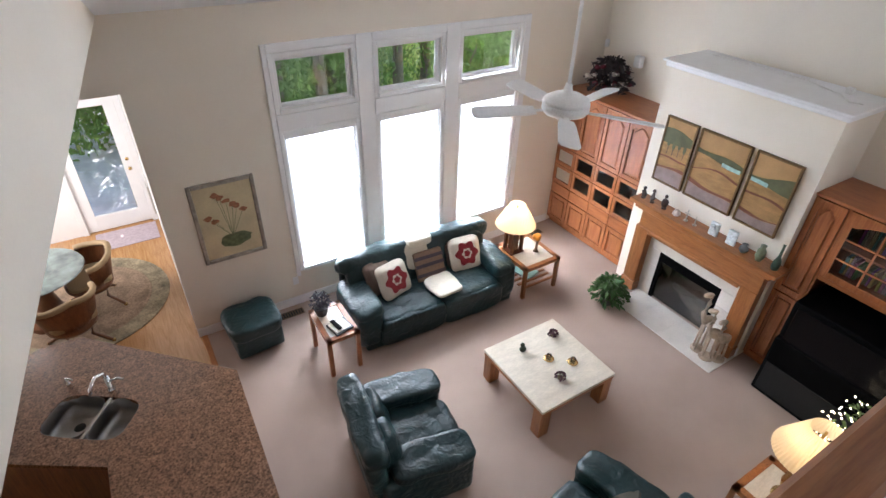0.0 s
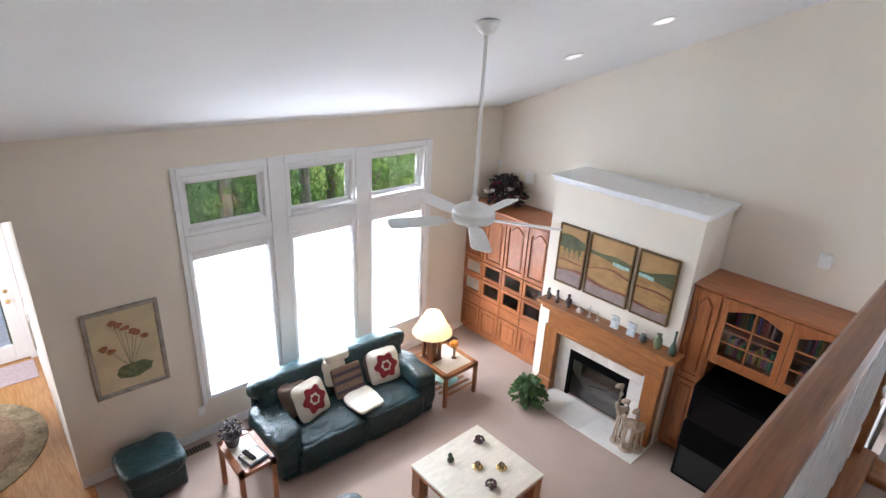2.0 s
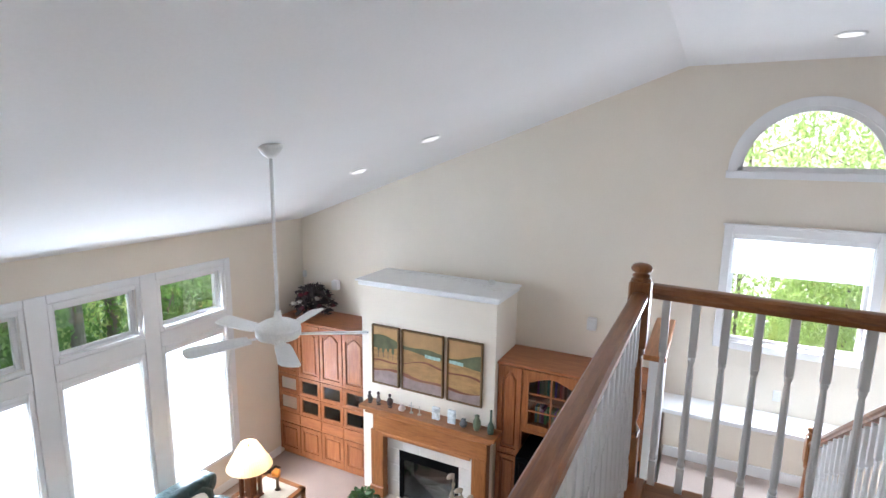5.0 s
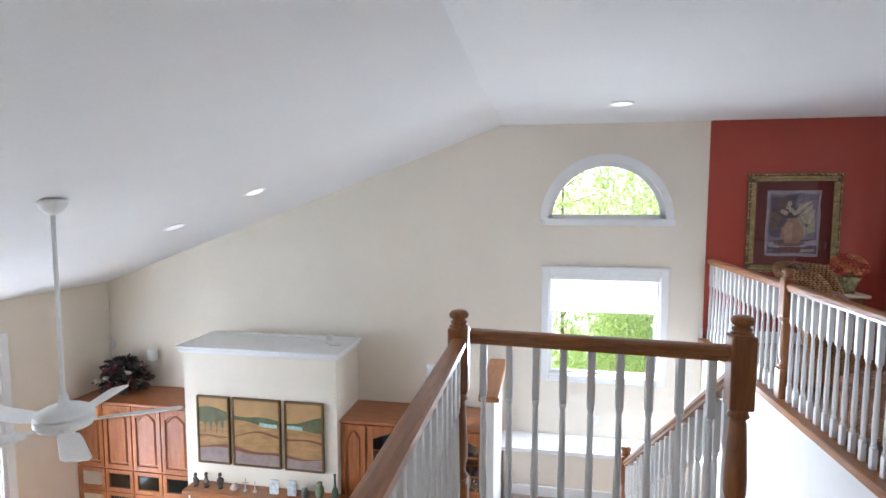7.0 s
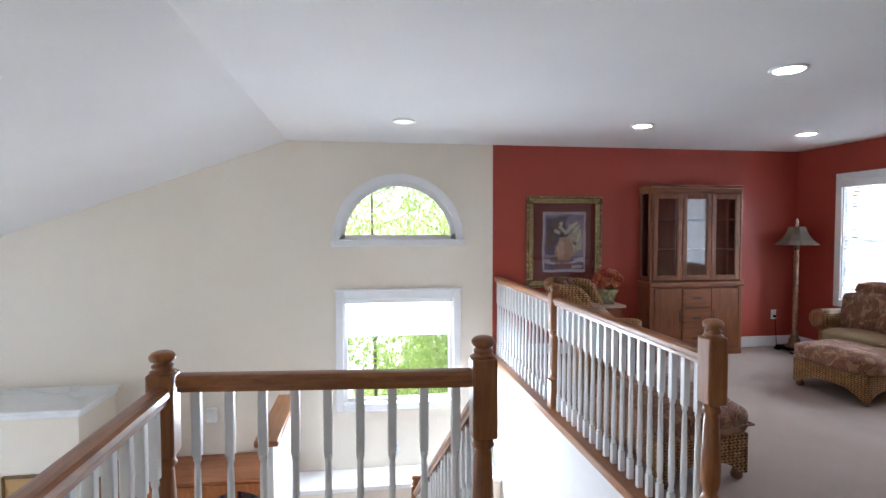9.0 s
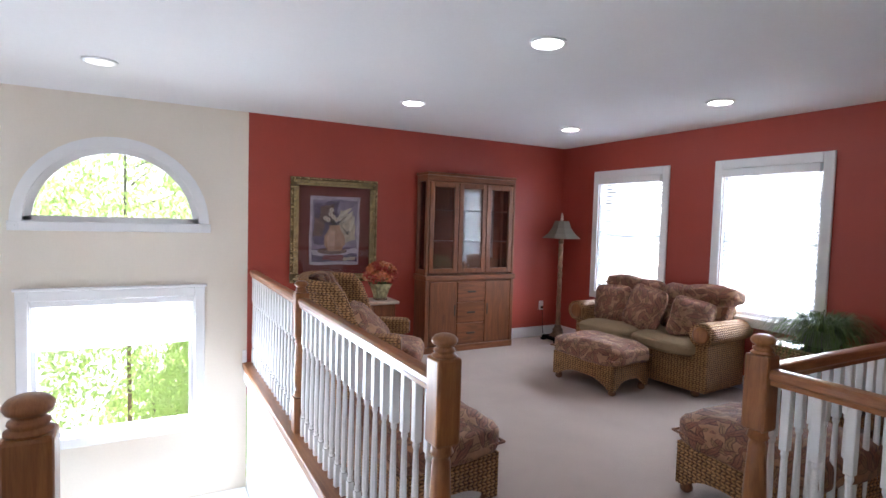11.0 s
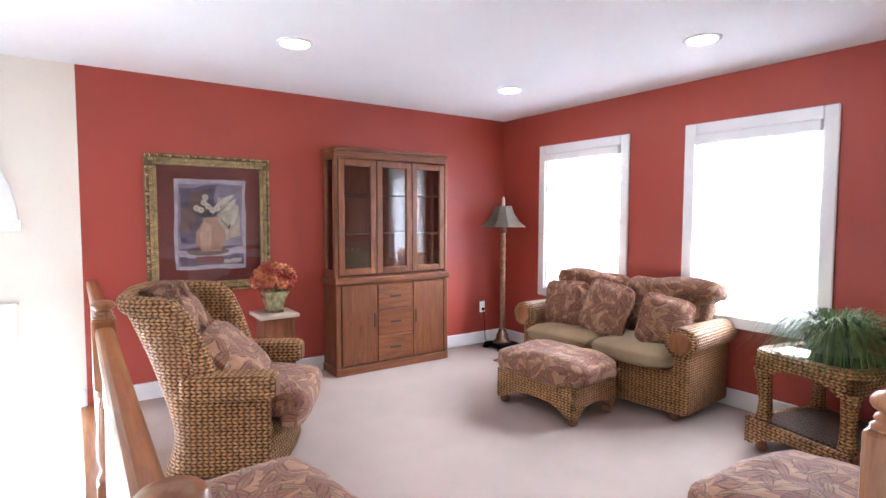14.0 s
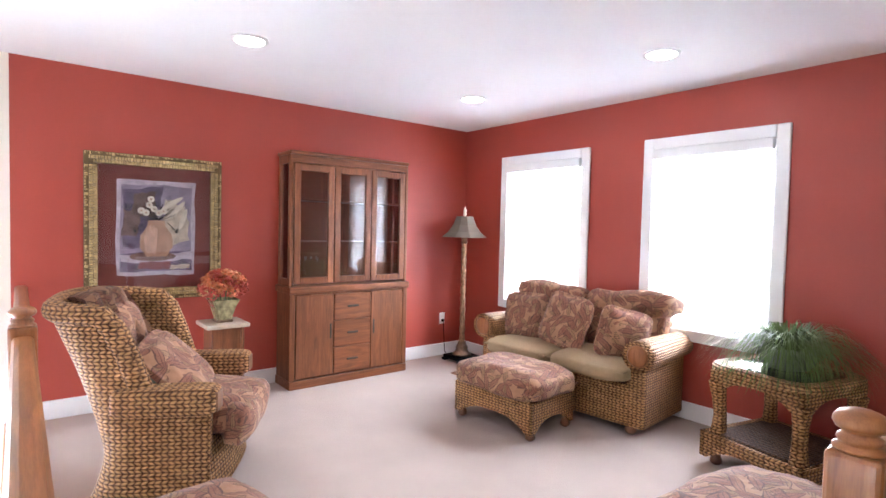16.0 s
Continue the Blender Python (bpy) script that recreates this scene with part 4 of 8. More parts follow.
def china_cabinet():
    ob = thing("china_cabinet", "brown cherry china cabinet with glass doors above drawers", "cabinet")
    xf, xb, y0, y1 = 6.215, 6.515, -4.32, -3.15
    part("plinth", box(xf - 0.005, xb, y0 + 0.0, y1 - 0.0, 0, 0.07, 0.005), M_CHINA_Y, ob)
    b = bmesh.new()
    box(xf + 0.02, xb, y0 + 0.01, y1 - 0.01, 0.07, 0.80, 0.004, bm=b)
    box(xf, xf + 0.02, y0, y0 + 0.05, 0.07, 0.80, 0.008, 2, bm=b)
    box(xf, xf + 0.02, y1 - 0.05, y1, 0.07, 0.80, 0.008, 2, bm=b)
    part("base_body", b, M_CHINA, ob)
    part("waist_moulding", box(xf - 0.02, xb, y0 - 0.01, y1 + 0.01, 0.80, 0.86, 0.012, 2), M_CHINA_Y, ob)
    cols = [y1 - 0.055, y1 - 0.40, y0 + 0.40, y0 + 0.055]
    for a, c in ((cols[1] + 0.003, cols[0]), (cols[3], cols[2] - 0.003)):
        d = part("base_door", box(xf - 0.004, xf + 0.02, a, c, 0.085, 0.785, 0.004), M_CHINA, ob)
        side = cols[1] + 0.03 if a > -3.7 else cols[2] - 0.03
        part("handle", box(xf - 0.009, xf - 0.004, side - 0.008, side + 0.008, 0.40, 0.53, 0.003), M_DARK, d, "dark recessed pull")
    for i in range(3):
        z = 0.085 + i * 0.235
        d = part("drawer", box(xf - 0.006, xf + 0.02, cols[2] + 0.002, cols[1] - 0.002, z, z + 0.228, 0.006), M_CHINA_Y, ob)
        ym = (cols[1] + cols[2]) / 2
        part("handle", box(xf - 0.012, xf - 0.006, ym - 0.055, ym + 0.055, z + 0.105, z + 0.125, 0.003), M_DARK, d, "dark recessed pull")
    # upper case
    zu0, zu1 = 0.86, 1.985
    xu = xf + 0.03
    part("back_panel", box(xb - 0.012, xb, y0 + 0.02, y1 - 0.02, zu0, zu1 - 0.02), M_CHINA, ob)
    for y in (y0 + 0.01, y1 - 0.035):
        b = bmesh.new()
        box(xu, xu + 0.05, y, y + 0.025, zu0, zu1 - 0.03, 0.003, bm=b)
        box(xb - 0.06, xb - 0.013, y, y + 0.025, zu0, zu1 - 0.03, 0.003, bm=b)
        box(xu + 0.05, xb - 0.06, y, y + 0.025, zu0, zu0 + 0.06, 0.003, bm=b)
        box(xu + 0.05, xb - 0.06, y, y + 0.025, zu1 - 0.10, zu1 - 0.03, 0.003, bm=b)
        part("side_frame", b, M_CHINA, ob)
    for y in (y0 + 0.02, y1 - 0.025):
        g = part("side_pane", box(xu + 0.05, xb - 0.06, y, y + 0.004, zu0 + 0.06, zu1 - 0.10), M_GLASS_CAB, ob)
        g.visible_shadow = False
    part("top", box(xu - 0.025, xb, y0, y1, zu1 - 0.03, zu1, 0.008, 2), M_CHINA_Y, ob)
    part("cornice", box(xu - 0.015, xu + 0.012, y0 + 0.01, y1 - 0.01, zu1 - 0.095, zu1 - 0.031, 0.008, 2), M_CHINA_Y, ob)
    for y in (y0 + 0.0, y1 - 0.03):
        part("corner_post", box(xu - 0.012, xu + 0.012, y, y + 0.03, zu0, zu1 - 0.031, 0.008, 2), M_CHINA, ob)
    for z in (1.22, 1.58):
        part("shelf", box(xu + 0.02, xb - 0.015, y0 + 0.04, y1 - 0.04, z, z + 0.016, 0.002), M_CHINA_Y, ob)
    w = (y1 - y0 - 0.07) / 3
    for i in range(3):
        a = y0 + 0.035 + i * w
        d = panel_door(ob, "glass_door", xu + 0.008, a + 0.004, a + w - 0.004, zu0 + 0.02, zu1 - 0.105, -1, 0.055, glass=True, m=M_CHINA)
        yh = a + w - 0.035 if i == 2 else (a + 0.03 if i < 1 else a + 0.03)
        part("handle", box(xu - 0.017, xu - 0.011, yh - 0.008, yh + 0.008, 1.36, 1.48, 0.003), M_DARK, d, "dark recessed pull")
    return ob


china_cabinet()


def flat_shape(points, x, off):
    """A thin flat shape on a wall plane of constant x."""
    b = bmesh.new()
    f0 = [b.verts.new((x - off, y, z)) for y, z in points]
    f1 = [b.verts.new((x - off + 0.0015, y, z)) for y, z in points]
    b.faces.new(f0)
    b.faces.new(f1[::-1])
    n = len(points)
    for i in range(n):
        b.faces.new((f0[i], f0[(i + 1) % n], f1[(i + 1) % n], f1[i]))
    return b


def oval(y, z, ry, rz, n=20, tilt=0.0):
    return [(y + ry * math.cos(a) * math.cos(tilt) - rz * math.sin(a) * math.sin(tilt), z + ry * math.cos(a) * math.sin(tilt) + rz * math.sin(a) * math.cos(tilt)) for a in [2 * math.pi * i / n for i in range(n)]]


M_GOLD = mat("carved_antique_gold", (0.44, 0.32, 0.145), 0.42, 0.2, var=0.5, scale=28, bump=0.6, bscale=60, var2=0.4, scale2=90)
M_GOLD_DARK = mat("dark_gold_ground", (0.14, 0.095, 0.04), 0.6, 0.3, var=0.3, scale=20)
M_MAT = mat("wine_red_mat", (0.20, 0.035, 0.03), 0.6, var=0.03)
M_LILAC = mat("lilac_watercolour", (0.34, 0.27, 0.36), 0.7, var=0.4, scale=9, var2=0.2)
M_CREAMP = mat("cream_paint_strokes", (0.70, 0.62, 0.50), 0.7, var=0.2, scale=14)
M_CLAYP = mat("clay_pot_paint", (0.52, 0.30, 0.20), 0.7, var=0.25, scale=12)
M_WINEP = mat("wine_paint", (0.25, 0.06, 0.07), 0.7, var=0.3, scale=12)
M_INK = mat("dark_stem_paint", (0.06, 0.05, 0.05), 0.7, var=0.2)


def uneven(points, seed, size=0.008, cuts=5):
    """A polygon with ragged, brushed edges."""
    rnd = random.Random(seed)
    out = []
    for (a, c), (d, e) in zip(points, points[1:] + points[:1]):
        for k in range(cuts):
            u = k / cuts
            out.append((a + (d - a) * u + rnd.uniform(-size, size), c + (e - c) * u + rnd.uniform(-size, size)))
    return out


def red_painting():
    ob = thing("framed_print", "still life of white flowers in a vase, carved gold frame", "picture")
    x, y0, y1, z0, z1, w = EX, -2.69, -1.77, 0.79, 1.86, 0.085
    b = bmesh.new()
    prof = [(0.0, 0.004), (0.0, 0.026), (0.25, 0.036), (0.6, 0.030), (0.85, 0.024), (1.0, 0.012), (1.0, 0.004)]
    rings = []
    for f, d in prof:
        o = w * f
        rings.append([b.verts.new((x - d, yy, zz)) for yy, zz in ((y0 + o, z0 + o), (y1 - o, z0 + o), (y1 - o, z1 - o), (y0 + o, z1 - o))])
    for a, c in zip(rings, rings[1:]):
        for i in range(4):
            b.faces.new((a[i], a[(i + 1) % 4], c[(i + 1) % 4], c[i]))
    frame_part = part("frame", b, M_GOLD_DARK, ob, "carved antique gold frame")
    # carved ribs of uneven height across the frame
    rnd = random.Random(14)
    verts, faces = [], []

    def rib(a, c, d, e, lift):
        k = len(verts)
        for off, g in ((0.024, 0.0), (lift, 0.0025)):
            verts.extend([(x - off, a + g, d + g), (x - off, c - g, d + g), (x - off, c - g, e - g), (x - off, a + g, e - g)])
        faces.extend([(k + 4, k + 5, k + 6, k + 7)] + [(k + i, k + (i + 1) % 4, k + 4 + (i + 1) % 4, k + 4 + i) for i in range(4)])

    for lane, (o0, o1) in enumerate(((0.003, 0.028), (0.029, 0.055), (0.056, 0.082))):
        for long, (p0, p1) in enumerate(((y0, y1), (z0, z1))):
            at = p0 + o0
            while at < p1 - o0 - 0.01:
                step = rnd.uniform(0.011, 0.024)
                end = min(at + step, p1 - o0)
                for edge in (0, 1):
                    lift = (0.034, 0.046, 0.037)[lane] + rnd.uniform(-0.006, 0.005)
                    lo_, hi_ = ((z0 + o0, z0 + o1) if edge == 0 else (z1 - o1, z1 - o0)) if long == 0 else ((y0 + o0, y0 + o1) if edge == 0 else (y1 - o1, y1 - o0))
                    if long == 0:
                        rib(at, end, lo_, hi_, lift)
                    elif z0 + w < at and end < z1 - w:
                        rib(lo_, hi_, at, end, lift)
                at = end + 0.002
    me = bpy.data.meshes.new("carved_ribs")
    me.from_pydata(verts, [], faces)
    me.materials.append(M_GOLD)
    ribs = new("carved_ribs", me)
    ribs.parent = frame_part
    part("mat", box(x - 0.012, x - 0.004, y0 + w - 0.004, y1 - w + 0.004, z0 + w - 0.004, z1 - w + 0.004), M_MAT, ob, "wine-red mat board")
    a1, c0, pw, ph = y1 - 0.195, z0 + 0.18, y1 - y0 - 0.39, z1 - z0 - 0.36

    def at_(u, v):
        return (a1 - u * pw, c0 + v * ph)

    layer = [0.0128]

    def paint(name, points, m, seed=0, size=0.006):
        layer[0] += 0.0004
        return part(name, flat_shape(uneven([at_(*p_) for p_ in points], seed, size), x, layer[0]), m, ob)

    def dab(name, u, v, ru, rv, m, tilt=0.0, n=12):
        layer[0] += 0.0004
        cy_, cz_ = at_(u, v)
        return part(name, flat_shape(oval(cy_, cz_, ru * pw, rv * ph, n, tilt), x, layer[0]), m, ob)

    pale = mat("pale_lilac_wash", (0.58, 0.50, 0.56), 0.7, var=0.25, scale=20)
    dusk = mat("dusk_mauve_paint", (0.17, 0.125, 0.20), 0.7, var=0.55, scale=14, stretch=(1, 1, 2))
    umber = mat("umber_paint", (0.22, 0.13, 0.11), 0.7, var=0.5, scale=16)
    sand = mat("sand_cream_paint", (0.60, 0.50, 0.38), 0.7, var=0.3, scale=18)
    paint("print", [(0, 0), (1, 0), (1, 1), (0, 1)], pale, 1, 0.007)
    paint("painted_ground", [(0.05, 0.04), (0.95, 0.05), (0.95, 0.95), (0.06, 0.95)], M_LILAC, 2, 0.008)
    paint("painted_dusk", [(0.07, 0.30), (0.40, 0.28), (0.50, 0.62), (0.60, 0.93), (0.10, 0.90)], dusk, 3, 0.012)
    paint("painted_panel", [(0.20, 0.62), (0.48, 0.62), (0.48, 0.88), (0.22, 0.86)], umber, 4, 0.008)
    paint("painted_panel", [(0.06, 0.40), (0.26, 0.42), (0.28, 0.66), (0.10, 0.68)], umber, 5, 0.012)
    paint("painted_haze", [(0.60, 0.30), (0.92, 0.36), (0.90, 0.70), (0.78, 0.76), (0.62, 0.80), (0.56, 0.5)], sand, 6, 0.016)
    paint("painted_table", [(0.05, 0.05), (0.95, 0.05), (0.95, 0.27), (0.05, 0.23)], dusk, 7, 0.008)
    paint("painted_cloth", [(0.05, 0.14), (0.40, 0.13), (0.95, 0.17), (0.95, 0.25), (0.50, 0.22), (0.05, 0.21)], pale, 8, 0.007)
    paint("painted_cloth", [(0.26, 0.07), (0.66, 0.06), (0.68, 0.14), (0.28, 0.15)], M_WINEP, 9, 0.006)
    paint("painted_cloth", [(0.66, 0.06), (0.93, 0.07), (0.93, 0.11), (0.68, 0.11)], sand, 10, 0.005)
    dab("painted_shadow", 0.45, 0.20, 0.30, 0.05, umber)
    for u, v, t in ((0.76, 0.70, 0.7), (0.84, 0.60, 0.3), (0.70, 0.77, 1.0)):
        dab("painted_leaf", u, v, 0.035, 0.12, M_CREAMP, t, 16)
    for i in range(15):
        a = -1.5 + 3.0 * i / 14
        u, v = 0.48 + (0.22 + 0.05 * (i % 3)) * math.sin(a), 0.60 + (0.13 + 0.04 * (i % 2)) * math.cos(a)
        layer[0] += 0.0002
        (ya, za), (yb, zb) = at_(0.48, 0.56), at_(u, v)
        part("painted_stem", flat_shape([(ya - 0.005, za), (ya + 0.005, za), (yb + 0.003, zb), (yb - 0.003, zb)], x, layer[0]), M_INK, ob)
    for s_ in (-1, 1):
        layer[0] += 0.0003
        curl = [(0.48 + s_ * (0.14 + 0.14 * math.sin(1.9 * k / 10)), 0.56 - 0.02 * k + 0.012 * k * (k > 6)) for k in range(11)]
        strip = [at_(u, v) for u, v in curl] + [at_(u + 0.014, v) for u, v in curl[::-1]]
        part("painted_tendril", flat_shape(strip, x, layer[0]), M_INK, ob)
    vase = [(0.36, 0.20), (0.62, 0.20), (0.70, 0.30), (0.69, 0.42), (0.60, 0.53), (0.60, 0.58), (0.38, 0.58), (0.38, 0.53), (0.29, 0.42), (0.28, 0.30)]
    paint("painted_pot", vase, M_CLAYP, 11, 0.003)
    paint("painted_pot_light", [(0.36, 0.24), (0.48, 0.22), (0.50, 0.50), (0.40, 0.53), (0.33, 0.40)], mat("peach_pot_paint", (0.66, 0.42, 0.31), 0.7, var=0.25, scale=14), 12, 0.005)
    for i, (u, v) in enumerate(((0.36, 0.66), (0.46, 0.70), (0.40, 0.74), (0.52, 0.66), (0.58, 0.68), (0.42, 0.80), (0.30, 0.68))):
        dab("painted_flower", u, v, 0.045, 0.034, M_CREAMP, 0.2 * i, 10)
        dab("painted_eye", u, v, 0.012, 0.010, M_CLAYP, 0, 8)
    g = part("glazing", box(x - 0.0315, x - 0.0307, y0 + w, y1 - w, z0 + w, z1 - w), M_GLASS, ob, "picture glass")
    g.visible_shadow = False


red_painting()


# wicker
def arched_skirt(w, d, z0, z1, rise, thick=0.02):
    """Four woven sides whose lower edge curves up between the feet."""
    b = bmesh.new()
    for sx, sy, L, off in ((1, 0, w, d / 2), (1, 0, w, -d / 2), (0, 1, d, w / 2), (0, 1, d, -w / 2)):
        n = 14
        prev = None
        for i in range(n + 1):
            u = -0.5 + i / n
            k = abs(u) * 2
            zb = z0 + rise * max(0.0, 1 - (k / 0.82) ** 3)
            pts = []
            for o in (off, off - math.copysign(thick, off)):
                for z in (zb, z1):
                    pts.append(b.verts.new((u * L, o, z) if sx else (o, u * L, z)))
            if prev:
                for a_, c_ in ((0, 1), (2, 3), (0, 2), (1, 3)):
                    b.faces.new((prev[a_], prev[c_], pts[c_], pts[a_]))
            else:
                b.faces.new((pts[0], pts[1], pts[3], pts[2]))
            prev = pts
        b.faces.new((prev[0], prev[1], prev[3], prev[2]))
    return b


def bun_foot(parent, x, y, h=0.05, r=0.035):
    return part("foot", moved(lathe([(r * 0.6, 0), (r * 0.95, h * 0.25), (r, h * 0.55), (r * 0.8, h * 0.9), (r * 0.7, h + 0.01)], 14), x, y), M_BROWN, parent, "dark turned wooden foot", True)


def ottoman(x, y, rz, w, d, base=0.26, top=0.42, label="woven seagrass ottoman with a leaf-print cushion"):
    ob = thing("ottoman", label, "ottoman", pose(x, y, 0, 0, 0, rz), group="seagrass seating")
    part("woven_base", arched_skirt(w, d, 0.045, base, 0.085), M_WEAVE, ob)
    part("deck", box(-w / 2 + 0.021, w / 2 - 0.021, -d / 2 + 0.021, d / 2 - 0.021, base - 0.03, base - 0.004), M_DARK, ob)
    for sx in (-1, 1):
        for sy in (-1, 1):
            bun_foot(ob, sx * (w / 2 - 0.04), sy * (d / 2 - 0.04))
    h = top - base + 0.02
    c = part("cushion", moved(cushion(w + 0.07, d + 0.07, h * 1.25, 0.30, 9, seed=x, dent=0.010), 0, 0, base + h / 2 - 0.025), M_PRINT, ob, "leaf-print cushion", True)
    part("piping", tube([(sx * (w / 2 + 0.02), sy * (d / 2 + 0.02), base + h * 0.28) for sx, sy in ((-1, -1), (1, -1), (1, 1), (-1, 1), (-1, -1))], 0.007, 6), M_PRINT, c)
    return ob


ottoman(4.68, -4.20, 5, 0.70, 0.48)
ottoman(3.66, -1.80, 6, 0.74, 0.58, 0.28, 0.46)
ottoman(2.66, -3.42, -6, 0.66, 0.66, 0.28, 0.46)


def rolled_arm(length, r, n=18):
    """A padded round arm along y."""
    b = bmesh.new()
    m = 10
    rings = []
    for i in range(m + 1):
        y = -length / 2 + length * i / m
        rr = r * (1 - 0.05 * math.cos(i / m * math.pi))
        rings.append([b.verts.new((rr * math.cos(2 * math.pi * k / n), y, rr * 0.92 * math.sin(2 * math.pi * k / n))) for k in range(n)])
    for a, c in zip(rings, rings[1:]):
        for k in range(n):
            b.faces.new((a[k], a[(k + 1) % n], c[(k + 1) % n], c[k]))
    b.faces.new(rings[0][::-1])
    b.faces.new(rings[-1])
    return b


def loveseat(x, y, rz):
    ob = thing("loveseat", "woven seagrass loveseat with tan seat and leaf-print back cushions", "loveseat", pose(x, y, 0, 0, 0, rz), group="seagrass seating")
    W, D = 1.44, 0.66
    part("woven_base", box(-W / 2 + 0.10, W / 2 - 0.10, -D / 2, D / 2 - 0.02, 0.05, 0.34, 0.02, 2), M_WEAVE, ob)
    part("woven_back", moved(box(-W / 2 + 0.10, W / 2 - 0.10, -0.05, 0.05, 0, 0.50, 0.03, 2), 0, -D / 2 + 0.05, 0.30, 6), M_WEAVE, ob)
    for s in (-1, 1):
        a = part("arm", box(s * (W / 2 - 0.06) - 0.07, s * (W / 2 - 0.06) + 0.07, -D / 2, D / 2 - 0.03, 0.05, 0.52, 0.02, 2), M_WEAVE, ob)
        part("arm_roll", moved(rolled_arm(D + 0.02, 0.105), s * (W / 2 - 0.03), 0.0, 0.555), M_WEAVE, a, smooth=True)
        part("arm_cap", moved(lathe([(0.072, 0), (0.076, 0.008), (0.06, 0.016), (0.02, 0.02)], 20), s * (W / 2 - 0.03), D / 2 + 0.008, 0.555, -90), M_OAK, a, "honey wood disc", True)
        for f in (-1, 1):
            bun_foot(ob, s * (W / 2 - 0.10), f * (D / 2 - 0.07), 0.055, 0.042)
    for i, s in enumerate((-1, 1)):
        c = part("seat_cushion", moved(cushion(0.635, D + 0.06, 0.16, 0.28, 9, seed=i + 2), s * 0.318, 0.06, 0.415), M_TAN, ob, "tan fabric seat cushion", True)
        part("piping", tube([(s * 0.318 + sx * 0.30, 0.06 + sy * (D / 2 + 0.01), 0.43) for sx, sy in ((-1, -1), (1, -1), (1, 1), (-1, 1), (-1, -1))], 0.006, 6), M_TAN, c)
        part("back_cushion", moved(cushion(0.66, 0.46, 0.22, 0.45, 9, seed=i + 7, dent=0.012), s * 0.325, -0.17, 0.69, 100, 0, -s * 3), M_PRINT, ob, "leaf-print back cushion", True)
    part("head_roll", moved(cushion(0.74, 0.26, 0.22, 0.4, 8, seed=12, dent=0.012), -0.36, -0.20, 0.80, 20, 10, 0), M_PRINT, ob, smooth=True)
    part("head_roll", moved(cushion(0.66, 0.24, 0.20, 0.4, 8, seed=13, dent=0.012), 0.36, -0.20, 0.82, 20, -4, 0), M_PRINT, ob, smooth=True)
    return ob


def throw_pillow(x, y, z, rx, ry, rz, size, material, label, seed=0, name="throw_pillow"):
    return tagged(mesh_ob(name, moved(cushion(size, size, 0.16, 0.75, 10, seed=seed), x, y, z, rx, ry, rz), material, None, True), label, "pillow", "pillows")


LV = pose(4.68, -4.90, 0, 0, 0, 5)
loveseat(4.68, -4.90, 5)
for lx, ly, lz, rx, ry, rz, s in ((0.44, 0.08, 0.65, 106, 4, 8, 0.40), (0.02, 0.12, 0.67, 108, -8, -6, 0.43), (-0.47, 0.12, 0.64, 100, -16, 44, 0.38)):
    p = LV @ Vector((lx, ly, lz))
    throw_pillow(p.x, p.y, p.z, rx, ry, rz + 5, s, M_PRINT, "leaf-print throw pillow leaning on the loveseat", int(lz * 1000))


